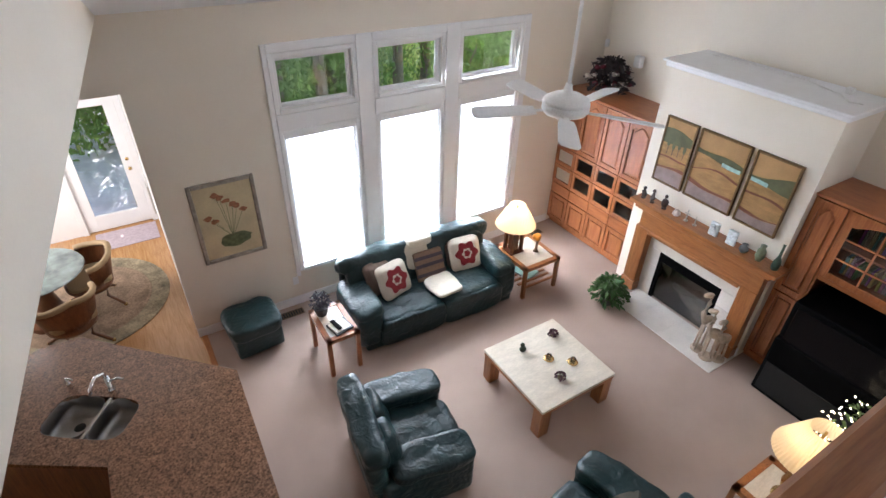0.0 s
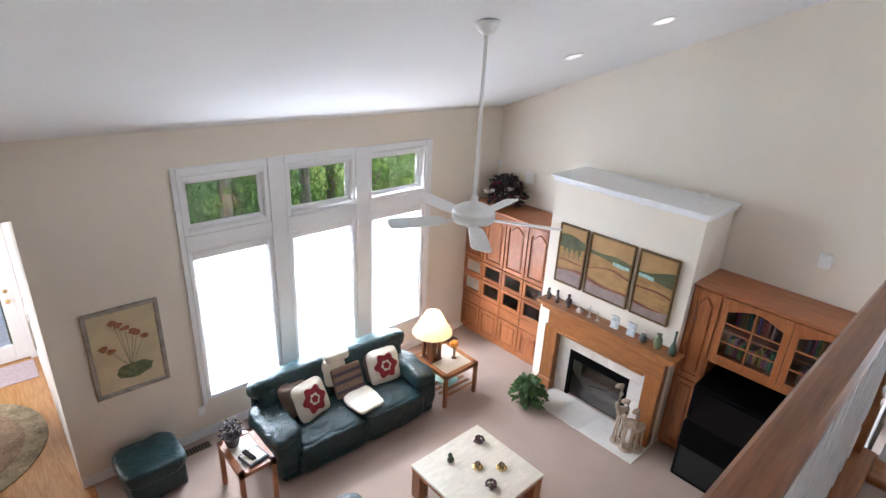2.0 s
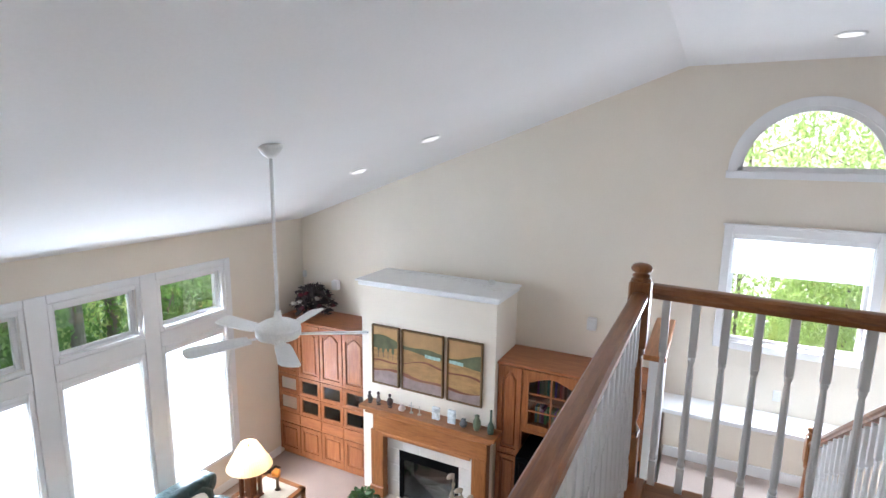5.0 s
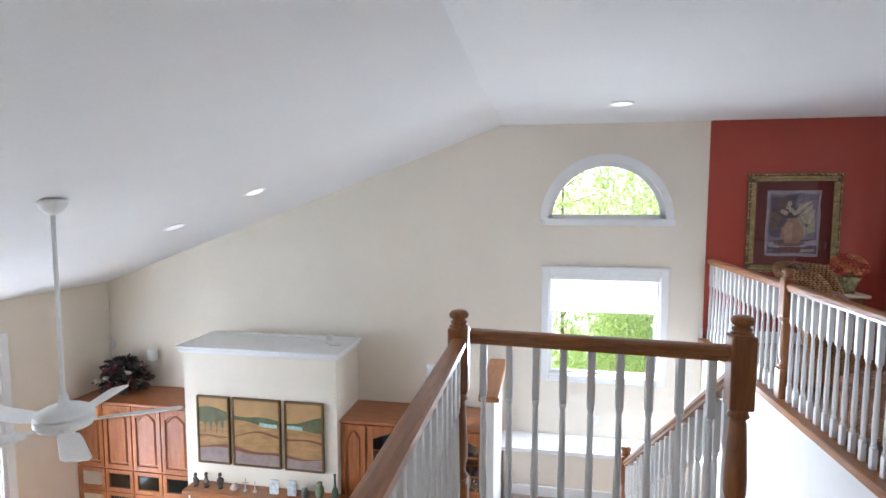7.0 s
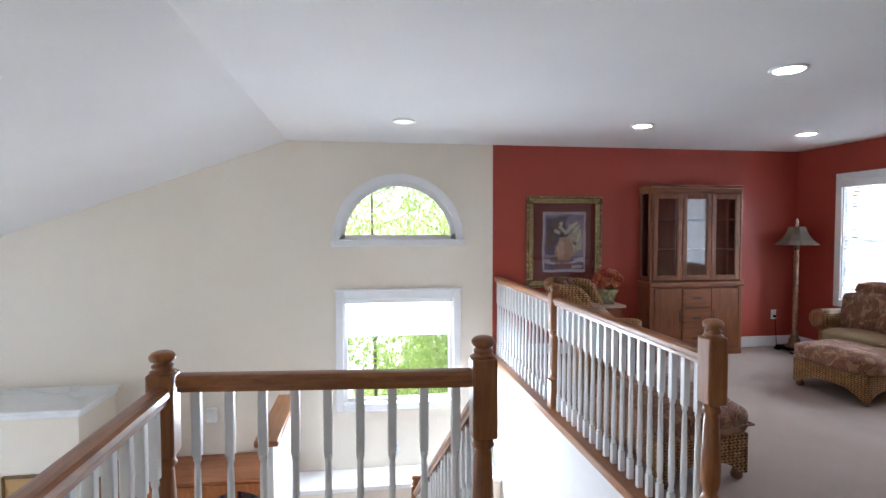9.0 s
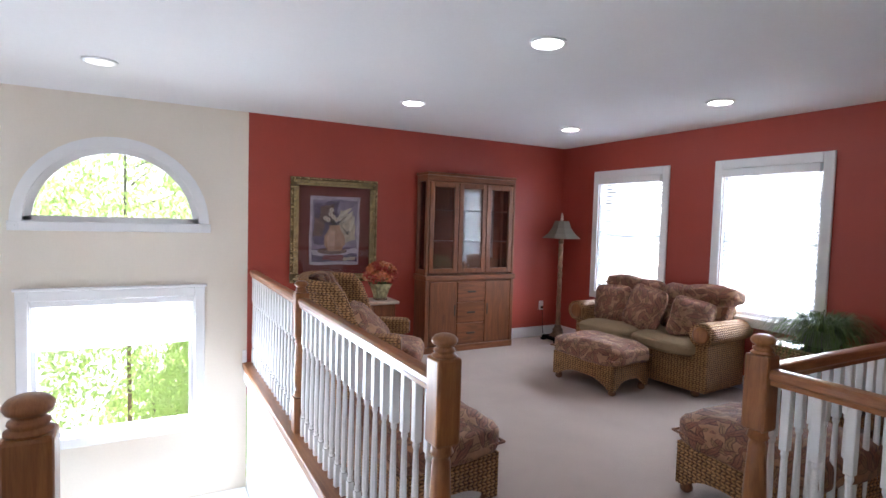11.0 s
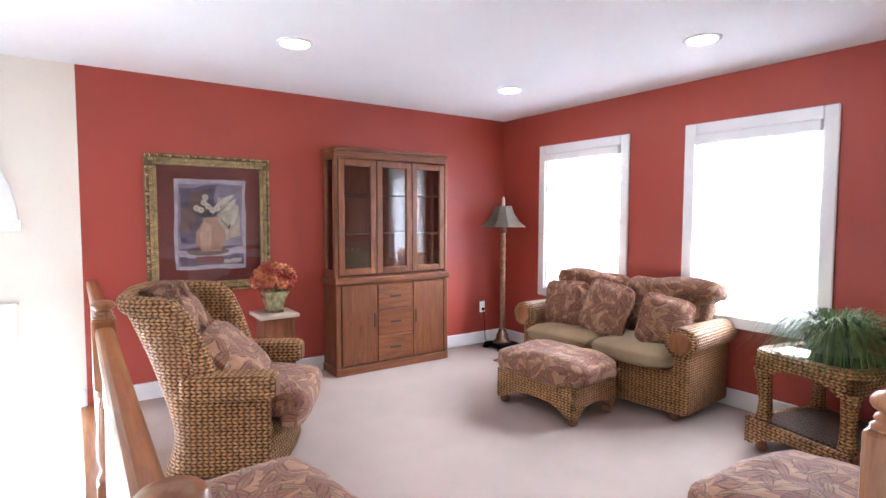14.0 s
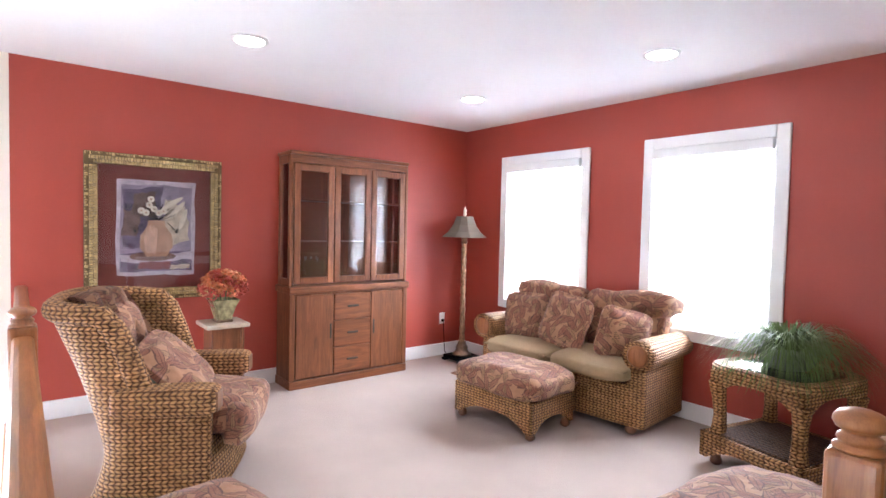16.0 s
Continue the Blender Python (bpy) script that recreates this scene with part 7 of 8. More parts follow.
def table_lamp(x, y, z, r_top, r_bot, h, base_h, label, watts, block=True):
    ob = thing("table_lamp", label, "lamp", pose(x, y, z), group="lit table lamps")
    if block:
        for sx in (-1, 1):
            for sy in (-1, 1):
                part("base_post", box(sx * 0.075 - 0.022, sx * 0.075 + 0.022, sy * 0.075 - 0.022, sy * 0.075 + 0.022, 0.02, base_h - 0.05, 0.004), M_CHINA, ob)
        part("base_block", box(-0.05, 0.05, -0.05, 0.05, 0.02, base_h - 0.05, 0.004), M_CHINA, ob)
        part("base_foot", box(-0.11, 0.11, -0.11, 0.11, 0, 0.02, 0.004), M_CHINA, ob)
        part("base_cap", box(-0.11, 0.11, -0.11, 0.11, base_h - 0.05, base_h - 0.02, 0.004), M_CHINA, ob)
    else:
        part("base", lathe([(0.09, 0), (0.09, 0.02), (0.03, 0.05), (0.06, 0.12), (0.075, 0.2), (0.03, base_h - 0.05), (0.015, base_h)], 20), M_BRASS, ob, smooth=True)
    part("stem", lathe([(0.010, base_h - 0.02), (0.010, base_h + h - 0.02)], 8), M_BRASS, ob)
    b = bmesh.new()
    n = 104
    rings = []
    for k in range(7):
        u = k / 6
        rr = r_bot + (r_top - r_bot) * u
        rings.append([b.verts.new(((rr + (0.0035 if i % 2 else -0.0035)) * math.cos(2 * math.pi * i / n), (rr + (0.0035 if i % 2 else -0.0035)) * math.sin(2 * math.pi * i / n), base_h + h * u)) for i in range(n)])
    for a, c in zip(rings, rings[1:]):
        for i in range(n):
            b.faces.new((a[i], a[(i + 1) % n], c[(i + 1) % n], c[i]))
    part("shade", b, M_SHADE, ob, "glowing cream pleated shade")
    lt = new("lamp_bulb", bpy.data.lights.new("lamp_bulb", "POINT"))
    lt.data.energy, lt.data.color, lt.data.shadow_soft_size = watts, (1.0, 0.72, 0.42), 0.05
    lt.location = (x, y, z + base_h + h * 0.45)


table_lamp(4.36, 5.30, FL + 0.50, 0.10, 0.27, 0.30, 0.42, "wooden block table lamp with a glowing cream shade", 3.2)
end_table(4.02, 1.30, 0.55, 0.55, 0.60, "oak lamp table behind the armchair", M_OAK, False)
table_lamp(4.00, 1.30, FL + 0.60, 0.11, 0.27, 0.30, 0.56, "tall table lamp with a glowing pleated cream shade", 2.0, False)
ob = thing("candle_vase", "orange flower and candle holder on the end table", "ornament", pose(4.62, 5.12, FL + 0.50))
part("candlestick", lathe([(0.04, 0), (0.02, 0.02), (0.018, 0.16), (0.03, 0.17)], 14), M_BRONZE, ob, smooth=True)
part("blossom", moved(blob(0.11, 0.11, 0.10, 2.4, 5, 3, 0.012, 20), 0.02, 0.03, 0.20), mat("orange_blossom", (0.75, 0.30, 0.04), 0.6, var=0.3, scale=25), ob, smooth=True)
for i in range(3):
    ob = thing("magazine", "stack of magazines on the end table shelf", "magazine", pose(4.50, 5.15, FL + 0.155 + i * 0.012, 0, 0, 8 * i), group="magazines")
    part("cover", box(-0.12, 0.12, -0.15, 0.15, 0, 0.011, 0.002), mat("magazine_cover", (0.6 - 0.15 * i, 0.55, 0.5), 0.4), ob)


def leafy(name, label, x, y, z, count, spread, height, lsize, material, seed, pot=None, drape=0.0):
    ob = thing(name, label, "plant", pose(x, y, z))
    rr = random.Random(seed)
    if pot:
        part("pot", lathe([(pot * 0.7, 0), (pot, pot * 1.2), (pot * 1.05, pot * 1.25), (pot * 0.9, pot * 1.25), (pot * 0.85, pot * 1.1)], 18), mat("dark_clay_pot", (0.06, 0.045, 0.04), 0.6), ob, smooth=True)
    z0 = pot * 1.2 if pot else 0.0
    verts, faces = [], []
    for i in range(count):
        a, u, v = rr.uniform(0, 6.283), rr.random() ** 0.6, rr.random()
        r_ = spread * u * math.sqrt(max(0.05, 1 - (v * 0.9) ** 2))
        c = Vector((r_ * math.cos(a), r_ * math.sin(a), z0 + height * v - drape * u * u))
        q = Euler((rr.uniform(-1, 1), rr.uniform(-1, 1), a)).to_matrix()
        s = lsize * rr.uniform(0.6, 1.3)
        k = len(verts)
        for p_ in ((-1, 0, 0), (-0.2, -0.45, 0.12), (0.6, -0.35, 0.1), (1.1, 0, -0.1), (0.6, 0.35, 0.1), (-0.2, 0.45, 0.12)):
            verts.append(tuple(c + q @ Vector(p_) * s))
        faces.append(tuple(range(k, k + 6)))
    me = bpy.data.meshes.new("leaves")
    me.from_pydata(verts, [], faces)
    me.materials.append(material)
    lv = new("leaves", me)
    lv.parent = ob
    b = bmesh.new()
    for i in range(14):
        a = i * 0.449 * 2
        tube([(0, 0, z0 * 0.9), (spread * 0.4 * math.cos(a), spread * 0.4 * math.sin(a), z0 + height * 0.5), (spread * 0.8 * math.cos(a), spread * 0.8 * math.sin(a), z0 + height * 0.55 - drape * 0.5)], 0.003, 4, b)
    part("stems", b, material, ob)
    return ob


leafy("potted_plant", "bushy green pothos in a pot by the hearth", 5.18, 4.22, FL, 420, 0.27, 0.30, 0.045, M_LEAF, 3, 0.11, 0.06)
leafy("heather_plant", "small purple-tinged potted plant on the side table", 1.62, 5.32, FL + 0.55, 260, 0.13, 0.20, 0.02, mat("purple_heather", (0.06, 0.045, 0.06), 0.6, var=0.5, scale=30), 4, 0.085)
fl = leafy("silk_flowers", "dark silk flower arrangement with red and white blooms", 6.18, 5.80, -0.96, 420, 0.34, 0.40, 0.05, mat("dark_silk_leaf", (0.030, 0.020, 0.020), 0.6, var=0.4, scale=20), 5, 0.06)
rr = random.Random(8)
for i in range(24):
    a, u = rr.uniform(0, 6.28), rr.uniform(0.5, 1)
    col = (0.75, 0.70, 0.62) if i % 3 == 0 else (0.14, 0.015, 0.03)
    part("bloom", moved(blob(0.07, 0.07, 0.05, 2.3, 3, i, 0.008, 30), 0.31 * u * math.cos(a), 0.31 * u * math.sin(a), 0.12 + 0.30 * rr.random()), mat("silk_bloom", col, 0.7), fl, smooth=True)
ob = thing("magazine_stack", "books and remote controls on the side table", "books", pose(1.70, 5.02, FL + 0.55, 0, 0, 12))
part("book", box(-0.10, 0.12, -0.12, 0.10, 0, 0.025, 0.003), mat("dark_book", (0.03, 0.03, 0.035), 0.5), ob)
part("pages", box(-0.09, 0.10, -0.10, 0.08, 0.026, 0.034, 0.002), M_CREAMP, ob)
part("remote", box(-0.05, 0.0, -0.08, 0.10, 0.035, 0.055, 0.006), M_BLACK, ob, "black remote control")
lp = leafy("lighted_tree", "small dark tree strung with warm fairy lights", 5.02, 1.24, FL, 300, 0.30, 0.9, 0.03, M_FERN, 11, 0.12)
b = bmesh.new()
for i in range(150):
    a, u = rr.uniform(0, 6.28), rr.random() ** 0.5
    z = rr.uniform(0.35, 1.0)
    bmesh.ops.create_icosphere(b, subdivisions=1, radius=0.008, matrix=pose(0.33 * u * math.cos(a), 0.33 * u * math.sin(a), z))
tagged(part("fairy_lights", b, glow("fairy_light", (1.0, 0.85, 0.55), 5), lp, "warm white fairy lights"), kind="stuff")


# wooden animal sculptures on the hearth, plain shapes
def long_neck(x, y, h, rz):
    b = bmesh.new()
    m = bmesh.new()
    for lx, ly in ((-0.03, -0.05), (0.03, -0.05), (-0.03, 0.05), (0.03, 0.05)):
        tube([(lx, ly, 0.02), (lx * 0.8, ly * 0.9, h * 0.25), (lx * 0.6, ly * 0.8, h * 0.48)], 0.014, 7, m)
    join(m, moved(blob(0.10, 0.17, 0.14, 2.3, 5), 0, 0, h * 0.52))
    tube([(0, 0.06, h * 0.54), (0, 0.10, h * 0.66), (0, 0.07, h * 0.82), (0, 0.08, h * 0.93)], 0.034, 9, m, 0.6)
    join(m, moved(blob(0.06, 0.12, 0.06, 2.2, 4), 0, 0.11, h * 0.955, -12))
    lathe([(0.09, 0), (0.09, 0.015), (0.07, 0.022)], 16, m)
    ob = mesh_ob("camel_sculpture", m, mat("bleached_driftwood", (0.46, 0.36, 0.27), 0.6, var=0.3, scale=14, bump=0.4, bscale=30), None, True)
    ob.matrix_basis = pose(x, y, FL + 0.011, 0, 0, rz)
    tagged(ob, "tall pale carved wooden long-necked animal figure", "sculpture", "hearth figures")


long_neck(5.50, 3.02, 0.88, 60)
long_neck(5.47, 2.88, 0.72, 40)
long_neck(5.56, 2.80, 0.62, 70)

# ornaments along the mantel
cols = [(0.05, 0.035, 0.03), (0.08, 0.05, 0.04), (0.05, 0.03, 0.03), (0.6, 0.5, 0.45), (0.5, 0.48, 0.42), (0.55, 0.5, 0.42), (0.75, 0.78, 0.78), (0.7, 0.75, 0.75), (0.10, 0.11, 0.11), (0.16, 0.20, 0.12), (0.05, 0.09, 0.06)]
ys = [4.42, 4.28, 4.10, 3.92, 3.78, 3.66, 3.42, 3.20, 3.04, 2.86, 2.68]
hs = [0.13, 0.15, 0.16, 0.07, 0.15, 0.12, 0.17, 0.18, 0.10, 0.19, 0.30]
for i, (y, hh, c) in enumerate(zip(ys, hs, cols)):
    ob = thing("mantel_ornament", "small figurine or vase standing on the oak mantel", "ornament", pose(5.66, y, -1.81), group="mantel ornaments")
    m = mat("ornament_%s" % ("glass" if i in (6, 7) else "ceramic"), c, 0.12 if i in (6, 7) else 0.4, var=0.3, scale=20)
    if i in (0, 1, 2):
        part("base", lathe([(0.03, 0), (0.03, 0.012), (0.02, 0.016)], 12), m, ob)
        part("figure", moved(blob(0.05, 0.07, hh * 0.75, 2.4, 5, i, 0.012, 22), 0, 0, hh * 0.42 + 0.012), m, ob, smooth=True)
        part("top", moved(blob(0.04, 0.04, 0.05, 2.2, 3), 0.005, 0.01, hh), m, ob, smooth=True)
    elif i in (4, 5):
        part("stand", lathe([(0.025, 0), (0.025, 0.01), (0.008, 0.02), (0.006, hh)], 12), m, ob)
        part("arm", box(-0.004, 0.004, -0.04, 0.04, hh * 0.62, hh * 0.70, 0.002), m, ob)
    elif i in (6, 7):
        part("block", box(-0.02, 0.02, -0.055, 0.055, 0.0, hh, 0.014, 2), m, ob)
        part("flourish", moved(blob(0.05, 0.07, 0.08, 2.2, 4, i, 0.02, 30), -0.01, 0, hh * 0.6), m, ob, smooth=True)
    elif i == 10:
        part("bottle", lathe([(0.035, 0), (0.042, 0.04), (0.038, 0.10), (0.014, 0.16), (0.011, hh - 0.02), (0.016, hh)], 16), m, ob, smooth=True)
    else:
        part("jar", lathe([(0.03, 0), (0.05, hh * 0.3), (0.045, hh * 0.65), (0.025, hh * 0.85), (0.032, hh)], 16), m, ob, smooth=True)


# ceiling fan
FX, FY, FZ = 2.95, 3.35, 0.245
fan = thing("ceiling_fan", "white ceiling fan on a long down-rod, at rest", "ceiling fan", pose(FX, FY, FZ))
zc = CE - SLOPE * (FY - RIDGE) - FZ
part("canopy", moved(lathe([(0.085, zc + 0.01), (0.085, zc - 0.02), (0.06, zc - 0.06), (0.025, zc - 0.09)], 20), 0, 0, 0), M_WHITE, fan, smooth=True)
part("down_rod", lathe([(0.013, 0.06), (0.013, zc - 0.06)], 12), M_WHITE, fan, smooth=True)
part("motor_top", lathe([(0.022, 0.10), (0.035, 0.04), (0.10, 0.025), (0.155, -0.005), (0.165, -0.03)], 28), M_WHITE, fan, smooth=True)
part("motor", lathe([(0.165, -0.03), (0.165, -0.075), (0.15, -0.10), (0.07, -0.125), (0.05, -0.15), (0.001, -0.155)], 28), M_WHITE, fan, smooth=True)
# dark bars on the housing paint the shade inside its vent slots
for i in range(18):
    a = 2 * math.pi * i / 18
    part("vent_slot", moved(box(0.105, 0.145, -0.006, 0.006, -0.002, 0.014), 0, 0, 0.0, 0, 20, math.degrees(a)), M_DARK, fan)
for i in range(5):
    a = 158 + 72 * i
    br = part("blade_arm", moved(box(0.10, 0.26, -0.018, 0.018, -0.085, -0.075, 0.004), 0, 0, 0, 0, 0, a), M_WHITE, fan)
    b = bmesh.new()
    poly = [(0.22, -0.05), (0.30, -0.062), (0.62, -0.072), (0.655, -0.055), (0.665, 0.0), (0.655, 0.055), (0.62, 0.072), (0.30, 0.062), (0.22, 0.05)]
    prism([(x, y) for x, y in poly], -0.004, 0.004, b)
    part("blade", moved(moved(b, 0, 0, 0, -12), 0, 0, -0.078, 0, 0, a), M_WHITE, fan, "white painted blade")

# flower painting on the north wall
M_PAPER = mat("aged_cream_paper", (0.62, 0.52, 0.33), 0.8, var=0.12, scale=5)
M_SILVER = mat("worn_silver_frame", (0.42, 0.38, 0.33), 0.35, 0.7, var=0.25, scale=18)
fp = thing("poppy_painting", "poppy painting on cream paper in a silver frame", "picture")
y, x0, x1, z0, z1, w = NY, 0.655, 1.35, -2.21, -1.22, 0.045
for a, c, d, e in ((x0, x0 + w, z0, z1), (x1 - w, x1, z0, z1), (x0 + w, x1 - w, z0, z0 + w), (x0 + w, x1 - w, z1 - w, z1)):
    part("frame", box(a, c, y - 0.035, y - 0.003, d, e, 0.008, 2), M_SILVER, fp)
part("paper", box(x0 + w, x1 - w, y - 0.016, y - 0.005, z0 + w, z1 - w), M_PAPER, fp, "cream painted paper")


def flat_y(points, y, off):
    b = bmesh.new()
    f0 = [b.verts.new((px, y - off, pz)) for px, pz in points]
    f1 = [b.verts.new((px, y - off + 0.0015, pz)) for px, pz in points]
    b.faces.new(f0)
    b.faces.new(f1[::-1])
    n = len(points)
    for i in range(n):
        b.faces.new((f0[i], f0[(i + 1) % n], f1[(i + 1) % n], f1[i]))
    return b


M_POPPY = mat("rust_poppy_paint", (0.36, 0.15, 0.075), 0.7, var=0.4, scale=30)
M_MOSS = mat("moss_paint", (0.16, 0.18, 0.09), 0.7, var=0.4, scale=20)
rr = random.Random(17)
for i in range(8):
    px, pz = x0 + 0.14 + 0.42 * ((i * 0.382) % 1.0), z0 + 0.50 + 0.36 * ((i * 0.618 + 0.2) % 1.0)
    pts = [(px + rr.uniform(0.03, 0.055) * math.cos(k * 0.628), pz + rr.uniform(0.02, 0.04) * math.sin(k * 0.628)) for k in range(10)]
    part("painted_poppy", flat_y(pts, y, 0.0185 + 0.0016 * (i % 3)), M_POPPY, fp)
    part("painted_stem", flat_y([(px - 0.002, pz), (px + 0.002, pz), (x0 + 0.36, z0 + 0.28), (x0 + 0.355, z0 + 0.28)], y, 0.0178), M_MOSS, fp)
pts = [(x0 + 0.38 + (0.16 + 0.04 * rr.random()) * math.cos(k * 0.349), z0 + 0.24 + (0.07 + 0.03 * rr.random()) * math.sin(k * 0.349)) for k in range(18)]
part("painted_grass", flat_y(pts, y, 0.0195), M_MOSS, fp)


# small wall fittings
def sconce(x, y, z):
    ob = thing("wall_speaker", "small white bracket speaker on the wall", "speaker", group="wall speakers")
    part("body", box(x - 0.13, x - 0.04, y - 0.055, y + 0.055, z - 0.08, z + 0.07, 0.015, 2), M_WHITE, ob)
    part("bracket", box(x - 0.05, x - 0.001, y - 0.02, y + 0.02, z - 0.02, z + 0.03, 0.004), M_WHITE, ob)


sconce(EX, 1.72, -0.50)
sconce(EX, 5.57, -0.50)
ob = thing("motion_detector", "small white detector in the wall corner", "detector")
part("body", box(EX - 0.06, EX - 0.001, NY - 0.08, NY - 0.03, -0.46, -0.36, 0.01), M_WHITE, ob)
cb = thing("cable_clutter", "loose white cables lying on the chimney cap", "cable")
part("cable", tube([(6.35, 4.5, CZ + 0.008), (6.40, 3.9, CZ + 0.008), (6.36, 3.4, CZ + 0.008), (6.2, 3.0, CZ + 0.01), (6.05, 2.85, CZ + 0.008), (6.1, 2.75, CZ + 0.008)], 0.006, 6), M_WHITE, cb)
part("plug_box", box(6.30, 6.36, 2.95, 3.02, CZ + 0.001, CZ + 0.06, 0.006), M_WHITE, cb)
for i, (x, y, rz) in enumerate(((1.46, 6.12, 0), (5.42, 6.05, 0))):
    vt = thing("floor_vent", "dark metal floor vent in the carpet", "vent", pose(x, y, FL), group="floor vents")
    part("frame", box(-0.16, 0.16, -0.06, 0.06, 0, 0.005, 0.002), M_BRONZE, vt)
    for k in range(9):
        part("louvre", box(-0.14 + k * 0.033, -0.122 + k * 0.033, -0.045, 0.045, 0.005, 0.008), M_DARK, vt)


# ---- kitchen counter and breakfast corner ----
TOP = FL + 0.95
kc = thing("kitchen_peninsula", "brown granite kitchen counter on dark wooden cabinets", "counter")
poly = [(0.55, 4.55), (0.45, 1.6), (-0.53, 1.6), (-0.53, 4.06), (-1.08, 4.41), (-1.6, 4.75), (-1.5, 5.5), (-0.95, 5.74), (-0.62, 5.72)]
def slab_with_hole(outer, inner, z0, z1):
    """A slab over a plan polygon, with a hole cut through it."""
    b = bmesh.new()
    edges = []
    for loop in (outer, inner):
        vs = [b.verts.new((x, y, z1)) for x, y in loop]
        edges += [b.edges.new((vs[i], vs[(i + 1) % len(vs)])) for i in range(len(vs))]
    bmesh.ops.triangle_fill(b, use_beauty=True, edges=edges)
    out = bmesh.ops.extrude_face_region(b, geom=list(b.faces))
    for v in [g for g in out["geom"] if isinstance(g, bmesh.types.BMVert)]:
        v.co.z = z0
    return b


SINK = (-0.61, 4.64, 0.70, 0.42, -36)
part("granite_top", slab_with_hole(poly, basin_outline(*SINK), TOP - 0.04, TOP), M_GRANITE, kc, "speckled brown granite worktop")
inner = [(x * 0.94 - 0.03, 4.2 + (y - 4.2) * 0.95) for x, y in poly]
part("cabinet_body", slab_with_hole(inner, basin_outline(SINK[0], SINK[1], 0.73, 0.45, SINK[4]), FL, TOP - 0.041), M_CHINA, kc, "dark wooden cabinet below the counter")
sk = thing("kitchen_sink", "double-bowl stainless steel sink in the granite", "sink")
M_SINK = mat("sink_steel", (0.30, 0.29, 0.28), 0.32, 1.0, var=0.15)


def steel_bowl(u0, u1):
    """One bowl of the sink: rim, sloping sides and a flat floor."""
    b = bmesh.new()
    rings = []
    for f, z in ((1.0, -0.004), (0.97, -0.012), (0.93, -0.10), (0.85, -0.155), (0.5, -0.165)):
        w, d = (u1 - u0) * f, SINK[3] * f * 1.0
        um = (u0 + u1) / 2
        rings.append([b.verts.new((x, y, z)) for x, y in basin_outline(um, 0, w, d, 0)])
    for p, q in zip(rings, rings[1:]):
        for i in range(24):
            b.faces.new((p[i], p[(i + 1) % 24], q[(i + 1) % 24], q[i]))
    b.faces.new(rings[-1])
    return moved(b, SINK[0], SINK[1], TOP - 0.002, 0, 0, SINK[4])


part("bowl", steel_bowl(-0.35, 0.04), M_SINK, sk, "deep stainless bowl", True)
part("bowl", steel_bowl(0.06, 0.35), M_SINK, sk, "small stainless bowl", True)
part("divider", moved(box(0.035, 0.065, -0.21, 0.21, -0.03, -0.006, 0.006), SINK[0], SINK[1], TOP, 0, 0, SINK[4]), M_SINK, sk)
part("drain", moved(lathe([(0.045, 0.002), (0.04, 0.006), (0.01, 0.004)], 16), SINK[0] - 0.12, SINK[1] + 0.09, TOP - 0.168), M_DARK, sk)
fc = thing("kitchen_faucet", "chrome kitchen faucet with side lever", "faucet", pose(-0.43, 4.86, TOP, 0, 0, -36))
part("base", lathe([(0.035, 0), (0.035, 0.02), (0.022, 0.04), (0.022, 0.16)], 16), M_CHROME, fc, smooth=True)
part("spout", tube([(0, 0, 0.14), (0, -0.02, 0.22), (0, -0.10, 0.26), (0, -0.19, 0.22), (0, -0.21, 0.17)], 0.016, 10), M_CHROME, fc, smooth=True)
part("lever", tube([(0.02, 0, 0.12), (0.09, 0.01, 0.15), (0.14, 0.01, 0.14)], 0.010, 8), M_CHROME, fc, smooth=True)
sd = thing("soap_dispenser", "small chrome soap pump beside the sink", "dispenser", pose(-0.74, 5.10, TOP))
part("body", lathe([(0.022, 0), (0.022, 0.03), (0.010, 0.04), (0.010, 0.09)], 12), M_CHROME, sd, smooth=True)
part("nozzle", tube([(0, 0, 0.085), (0.03, -0.03, 0.09), (0.05, -0.05, 0.08)], 0.008, 8), M_CHROME, sd, smooth=True)

# wood strip between carpet and boards
structure("trim_floor_strip", box(0.39, 0.45, 4.5, NY, FL, FL + 0.010, 0.003), M_OAK_Y, "oak strip between carpet and wooden floor", "trim")

# breakfast room
structure("wall_breakfast_east", box(0.36, 0.50, NY + 0.16, 9.6, FL, -0.2), M_TRIM, "white wall of the breakfast corner", "wall")
b = wall_panel("y", 9.45, 9.6, -2.6, 0.36, FL, -0.2, [(-0.62, 0.28, FL, -1.12)])
structure("wall_breakfast_north", b, M_TRIM, "white wall round the garden door", "wall")
structure("wall_breakfast_west", wall_panel("x", -2.75, -2.6, NY + 0.16, 9.6, FL, -0.2, [(6.9, 9.0, FL + 0.6, -0.8)]), M_TRIM, "white wall with a wide window", "wall")
structure("ceiling_breakfast", box(-2.6, 0.36, NY + 0.16, 9.6, -0.2, -0.1), M_CEIL, "white ceiling of the breakfast corner", "ceiling")
dr = thing("door_1", "white garden door with one large glass pane", "door", kind="structure")
for a, c, d, e in ((-0.62, -0.47, FL + 0.01, -1.12), (0.13, 0.28, FL + 0.01, -1.12), (-0.47, 0.13, FL + 0.01, FL + 0.26), (-0.47, 0.13, -1.27, -1.12)):
    part("door_leaf", box(a, c, 9.47, 9.52, d, e, 0.004), M_TRIM, dr)
g = part("pane", box(-0.47, 0.13, 9.49, 9.496, FL + 0.26, -1.27), M_GLASS, dr, "clear glass pane")
g.visible_shadow = False
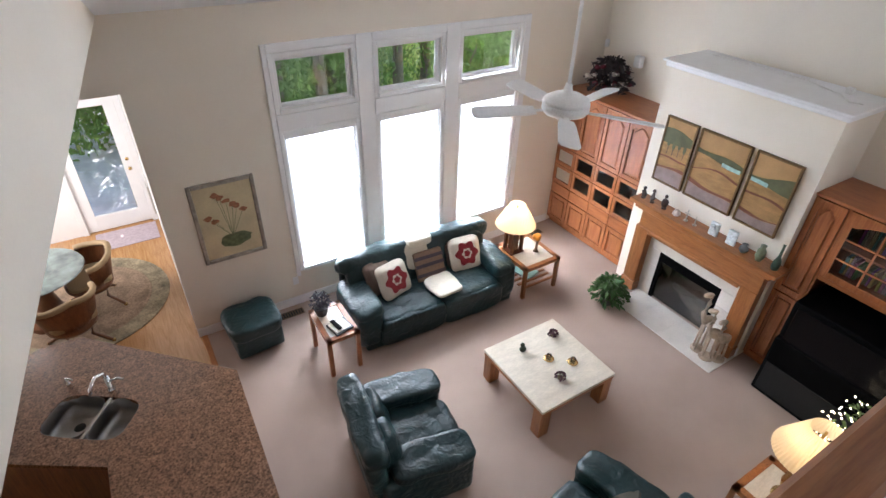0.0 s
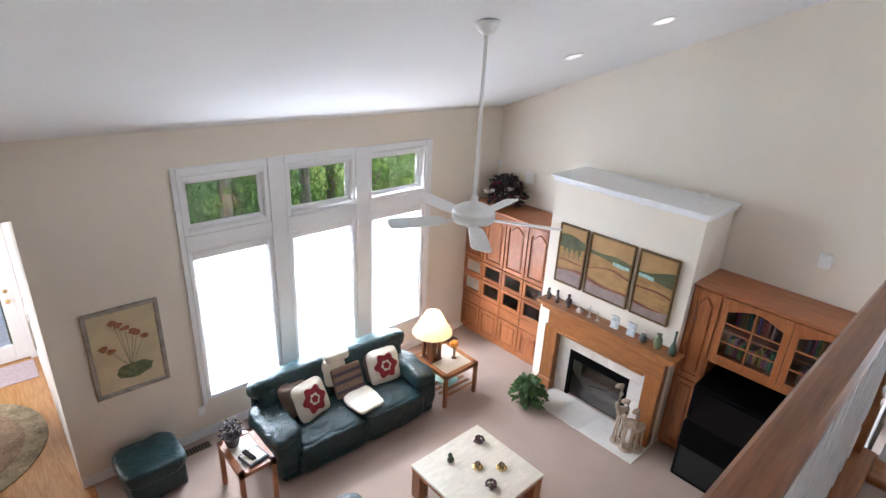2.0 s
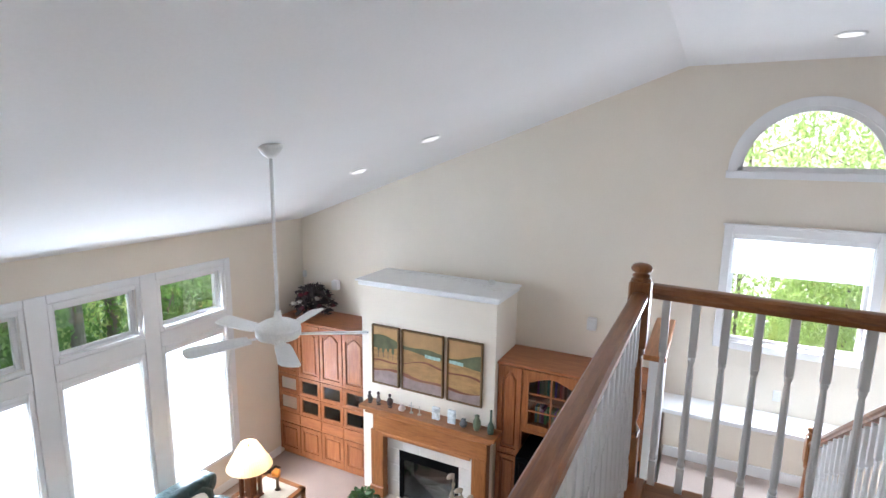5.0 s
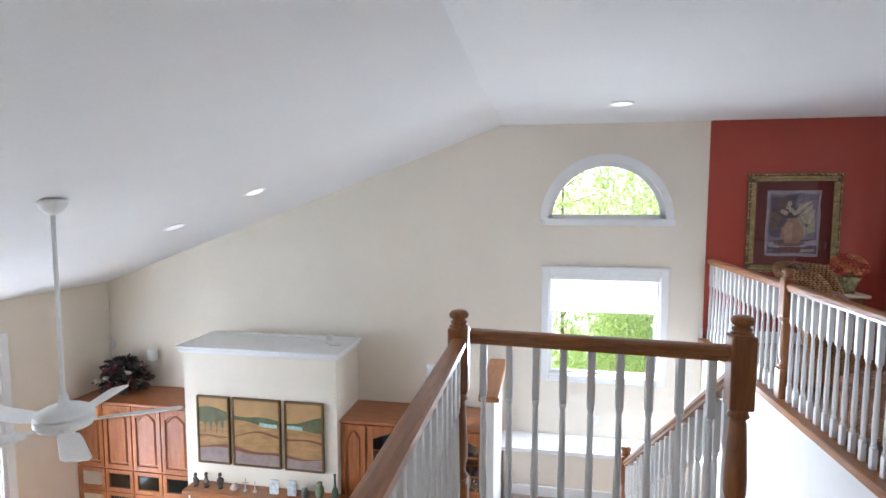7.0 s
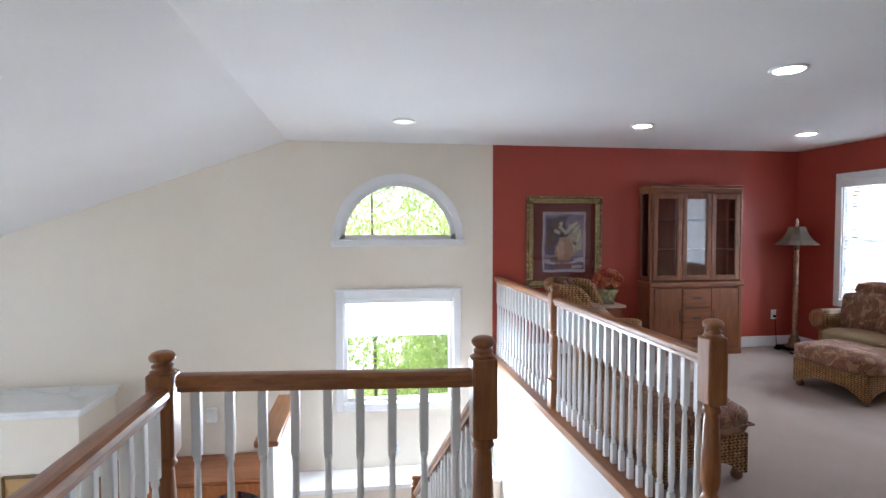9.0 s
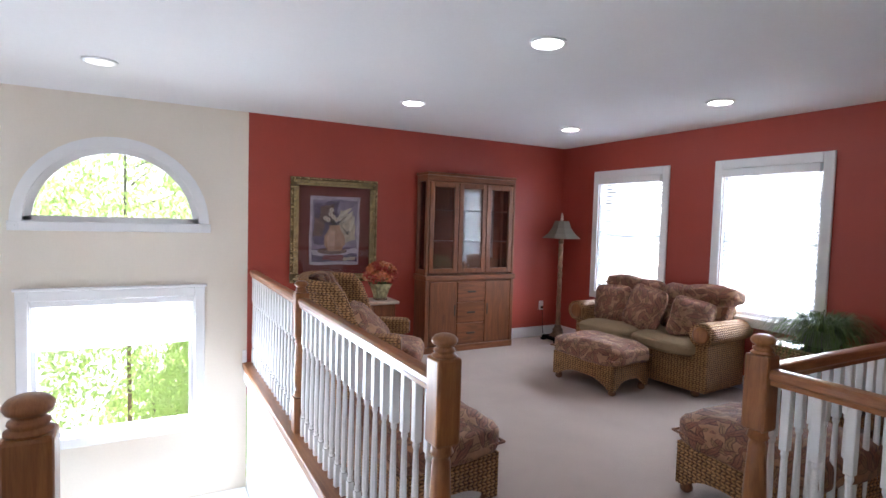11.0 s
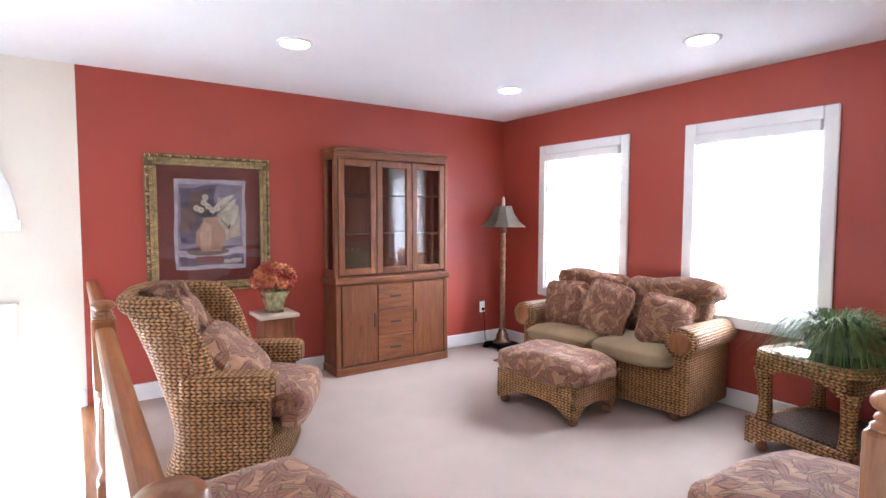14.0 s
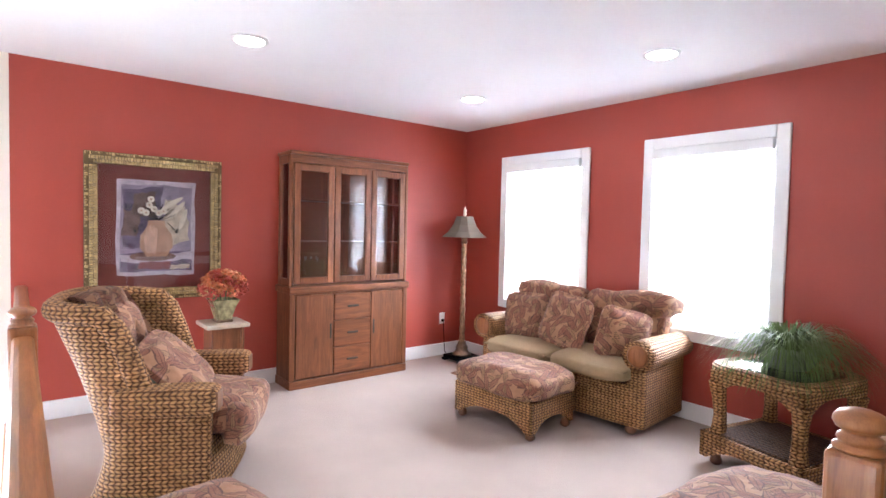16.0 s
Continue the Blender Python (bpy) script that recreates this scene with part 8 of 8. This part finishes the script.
part("knob", moved(lathe([(0.012, 0), (0.012, 0.03), (0.028, 0.045), (0.024, 0.065)], 14), 0.205, 9.47, FL + 0.95, 90), M_BRASS, dr, "brass knob", True)
part("deadbolt", moved(lathe([(0.026, 0), (0.022, 0.012)], 14), 0.205, 9.47, FL + 1.09, 90), M_BRASS, dr, "brass deadbolt", True)
for a, c, d, e in ((-0.70, -0.62, FL, -1.04), (0.28, 0.355, FL, -1.04), (-0.62, 0.28, -1.12, -1.04)):
    part("casing", box(a, c, 9.425, 9.449, d, e, 0.004), M_TRIM, dr)
tagged(mesh_ob("door_mat", box(-0.55, 0.30, 8.85, 9.38, FL, FL + 0.012, 0.004), mat("pale_mauve_mat", (0.50, 0.42, 0.46), 0.95, var=0.15, scale=20)), "pale mauve mat inside the garden door", "mat")
structure("deck", box(-3.2, 0.1, 9.7, 16.2, FL - 0.16, FL - 0.06), mat("weathered_deck_boards", (0.66, 0.66, 0.70), 0.8, var=0.3, scale=4, stretch=(1, 8, 1)), "grey weathered garden deck", "deck")

rug = thing("round_rug", "round mottled green-brown rug under the breakfast table", "rug", pose(-0.80, 7.65, FL))
M_RUG = mat("mottled_rug", (0.28, 0.23, 0.15), 0.95, var=0.5, scale=5, var2=0.3, scale2=40)
part("field", lathe([(1.02, 0), (1.02, 0.010), (0.80, 0.012), (0.78, 0.019), (0.001, 0.019)], 56), mat("brown_rug_field", (0.27, 0.19, 0.13), 0.95, var=0.4, scale=5, var2=0.3, scale2=40), rug)
part("border", lathe([(1.03, 0.0), (1.03, 0.012), (0.82, 0.0135), (0.80, 0.010)], 56), M_RUG, rug, "mottled green border")
bt = thing("breakfast_table", "round glass-topped rattan breakfast table", "table", pose(-1.10, 7.50, FL))
part("pedestal", lathe([(0.30, 0.013), (0.26, 0.06), (0.14, 0.2), (0.10, 0.4), (0.22, 0.66), (0.24, 0.70)], 20), M_BROWN, bt, smooth=True)
part("glass_top", lathe([(0.52, 0.715), (0.53, 0.722), (0.52, 0.73), (0.001, 0.73)], 40), mat("green_tinged_glass", (0.16, 0.20, 0.19), 0.06, var=0.6, scale=6, coat=0.5), bt, "reflective glass top")


def rattan_chair(x, y, rz):
    ob = thing("rattan_chair", "curved rattan dining chair with a tan cushion", "chair", pose(x, y, FL + 0.012, 0, 0, rz), group="breakfast chairs")
    b = bmesh.new()
    n = 16
    rows = []
    for k in range(5):
        z = 0.40 + 0.10 * k
        rows.append([b.verts.new(((0.27 + 0.02 * k) * math.cos(math.pi * (0.0 + i / n)), -(0.27 + 0.02 * k) * math.sin(math.pi * i / n), z - 0.06 * abs(math.cos(math.pi * i / n)) * k * 0.35)) for i in range(n + 1)])
    for p, q in zip(rows, rows[1:]):
        for i in range(n):
            b.faces.new((p[i], p[i + 1], q[i + 1], q[i]))
    bmesh.ops.solidify(b, geom=list(b.faces), thickness=0.035)
    part("back", b, M_BROWN, ob, smooth=True)
    part("back_pad", tube([(0.33 * math.cos(math.pi * i / 12), -0.33 * math.sin(math.pi * i / 12), 0.80 - 0.09 * abs(math.cos(math.pi * i / 12))) for i in range(13)], 0.035, 8), M_TAN, ob, "tan padded rim", True)
    part("seat", moved(cushion(0.50, 0.48, 0.10, 0.3, 7, 3), 0, 0, 0.44), M_TAN, ob, smooth=True)
    part("apron", lathe([(0.24, 0.30), (0.27, 0.34), (0.27, 0.40), (0.24, 0.41)], 20), M_BROWN, ob, smooth=True)
    for i in range(4):
        a = 0.785 + i * 1.5708
        part("leg", tube([(0.20 * math.cos(a), 0.20 * math.sin(a), 0.32), (0.17 * math.cos(a), 0.17 * math.sin(a), 0.16), (0.30 * math.cos(a), 0.30 * math.sin(a), 0.07), (0.36 * math.cos(a), 0.36 * math.sin(a), 0.03)], 0.020, 8), M_BROWN, ob, smooth=True)
        part("caster", moved(blob(0.05, 0.05, 0.05, 2, 3), 0.36 * math.cos(a), 0.36 * math.sin(a), 0.025), M_BRASS, ob, smooth=True)


rattan_chair(-0.62, 7.55, 100)
rattan_chair(-0.85, 6.85, 20)
hk = thing("key_rack", "row of white hooks and hanging things on the wall", "rack")
part("board", box(0.335, 0.36, 8.55, 8.80, FL + 1.0, FL + 1.10, 0.004), M_WHITE, hk)
for i in range(3):
    part("hanging_strap", box(0.33, 0.352, 8.57 + i * 0.08, 8.60 + i * 0.08, FL + 0.55, FL + 1.0, 0.004), M_STEEL, hk)
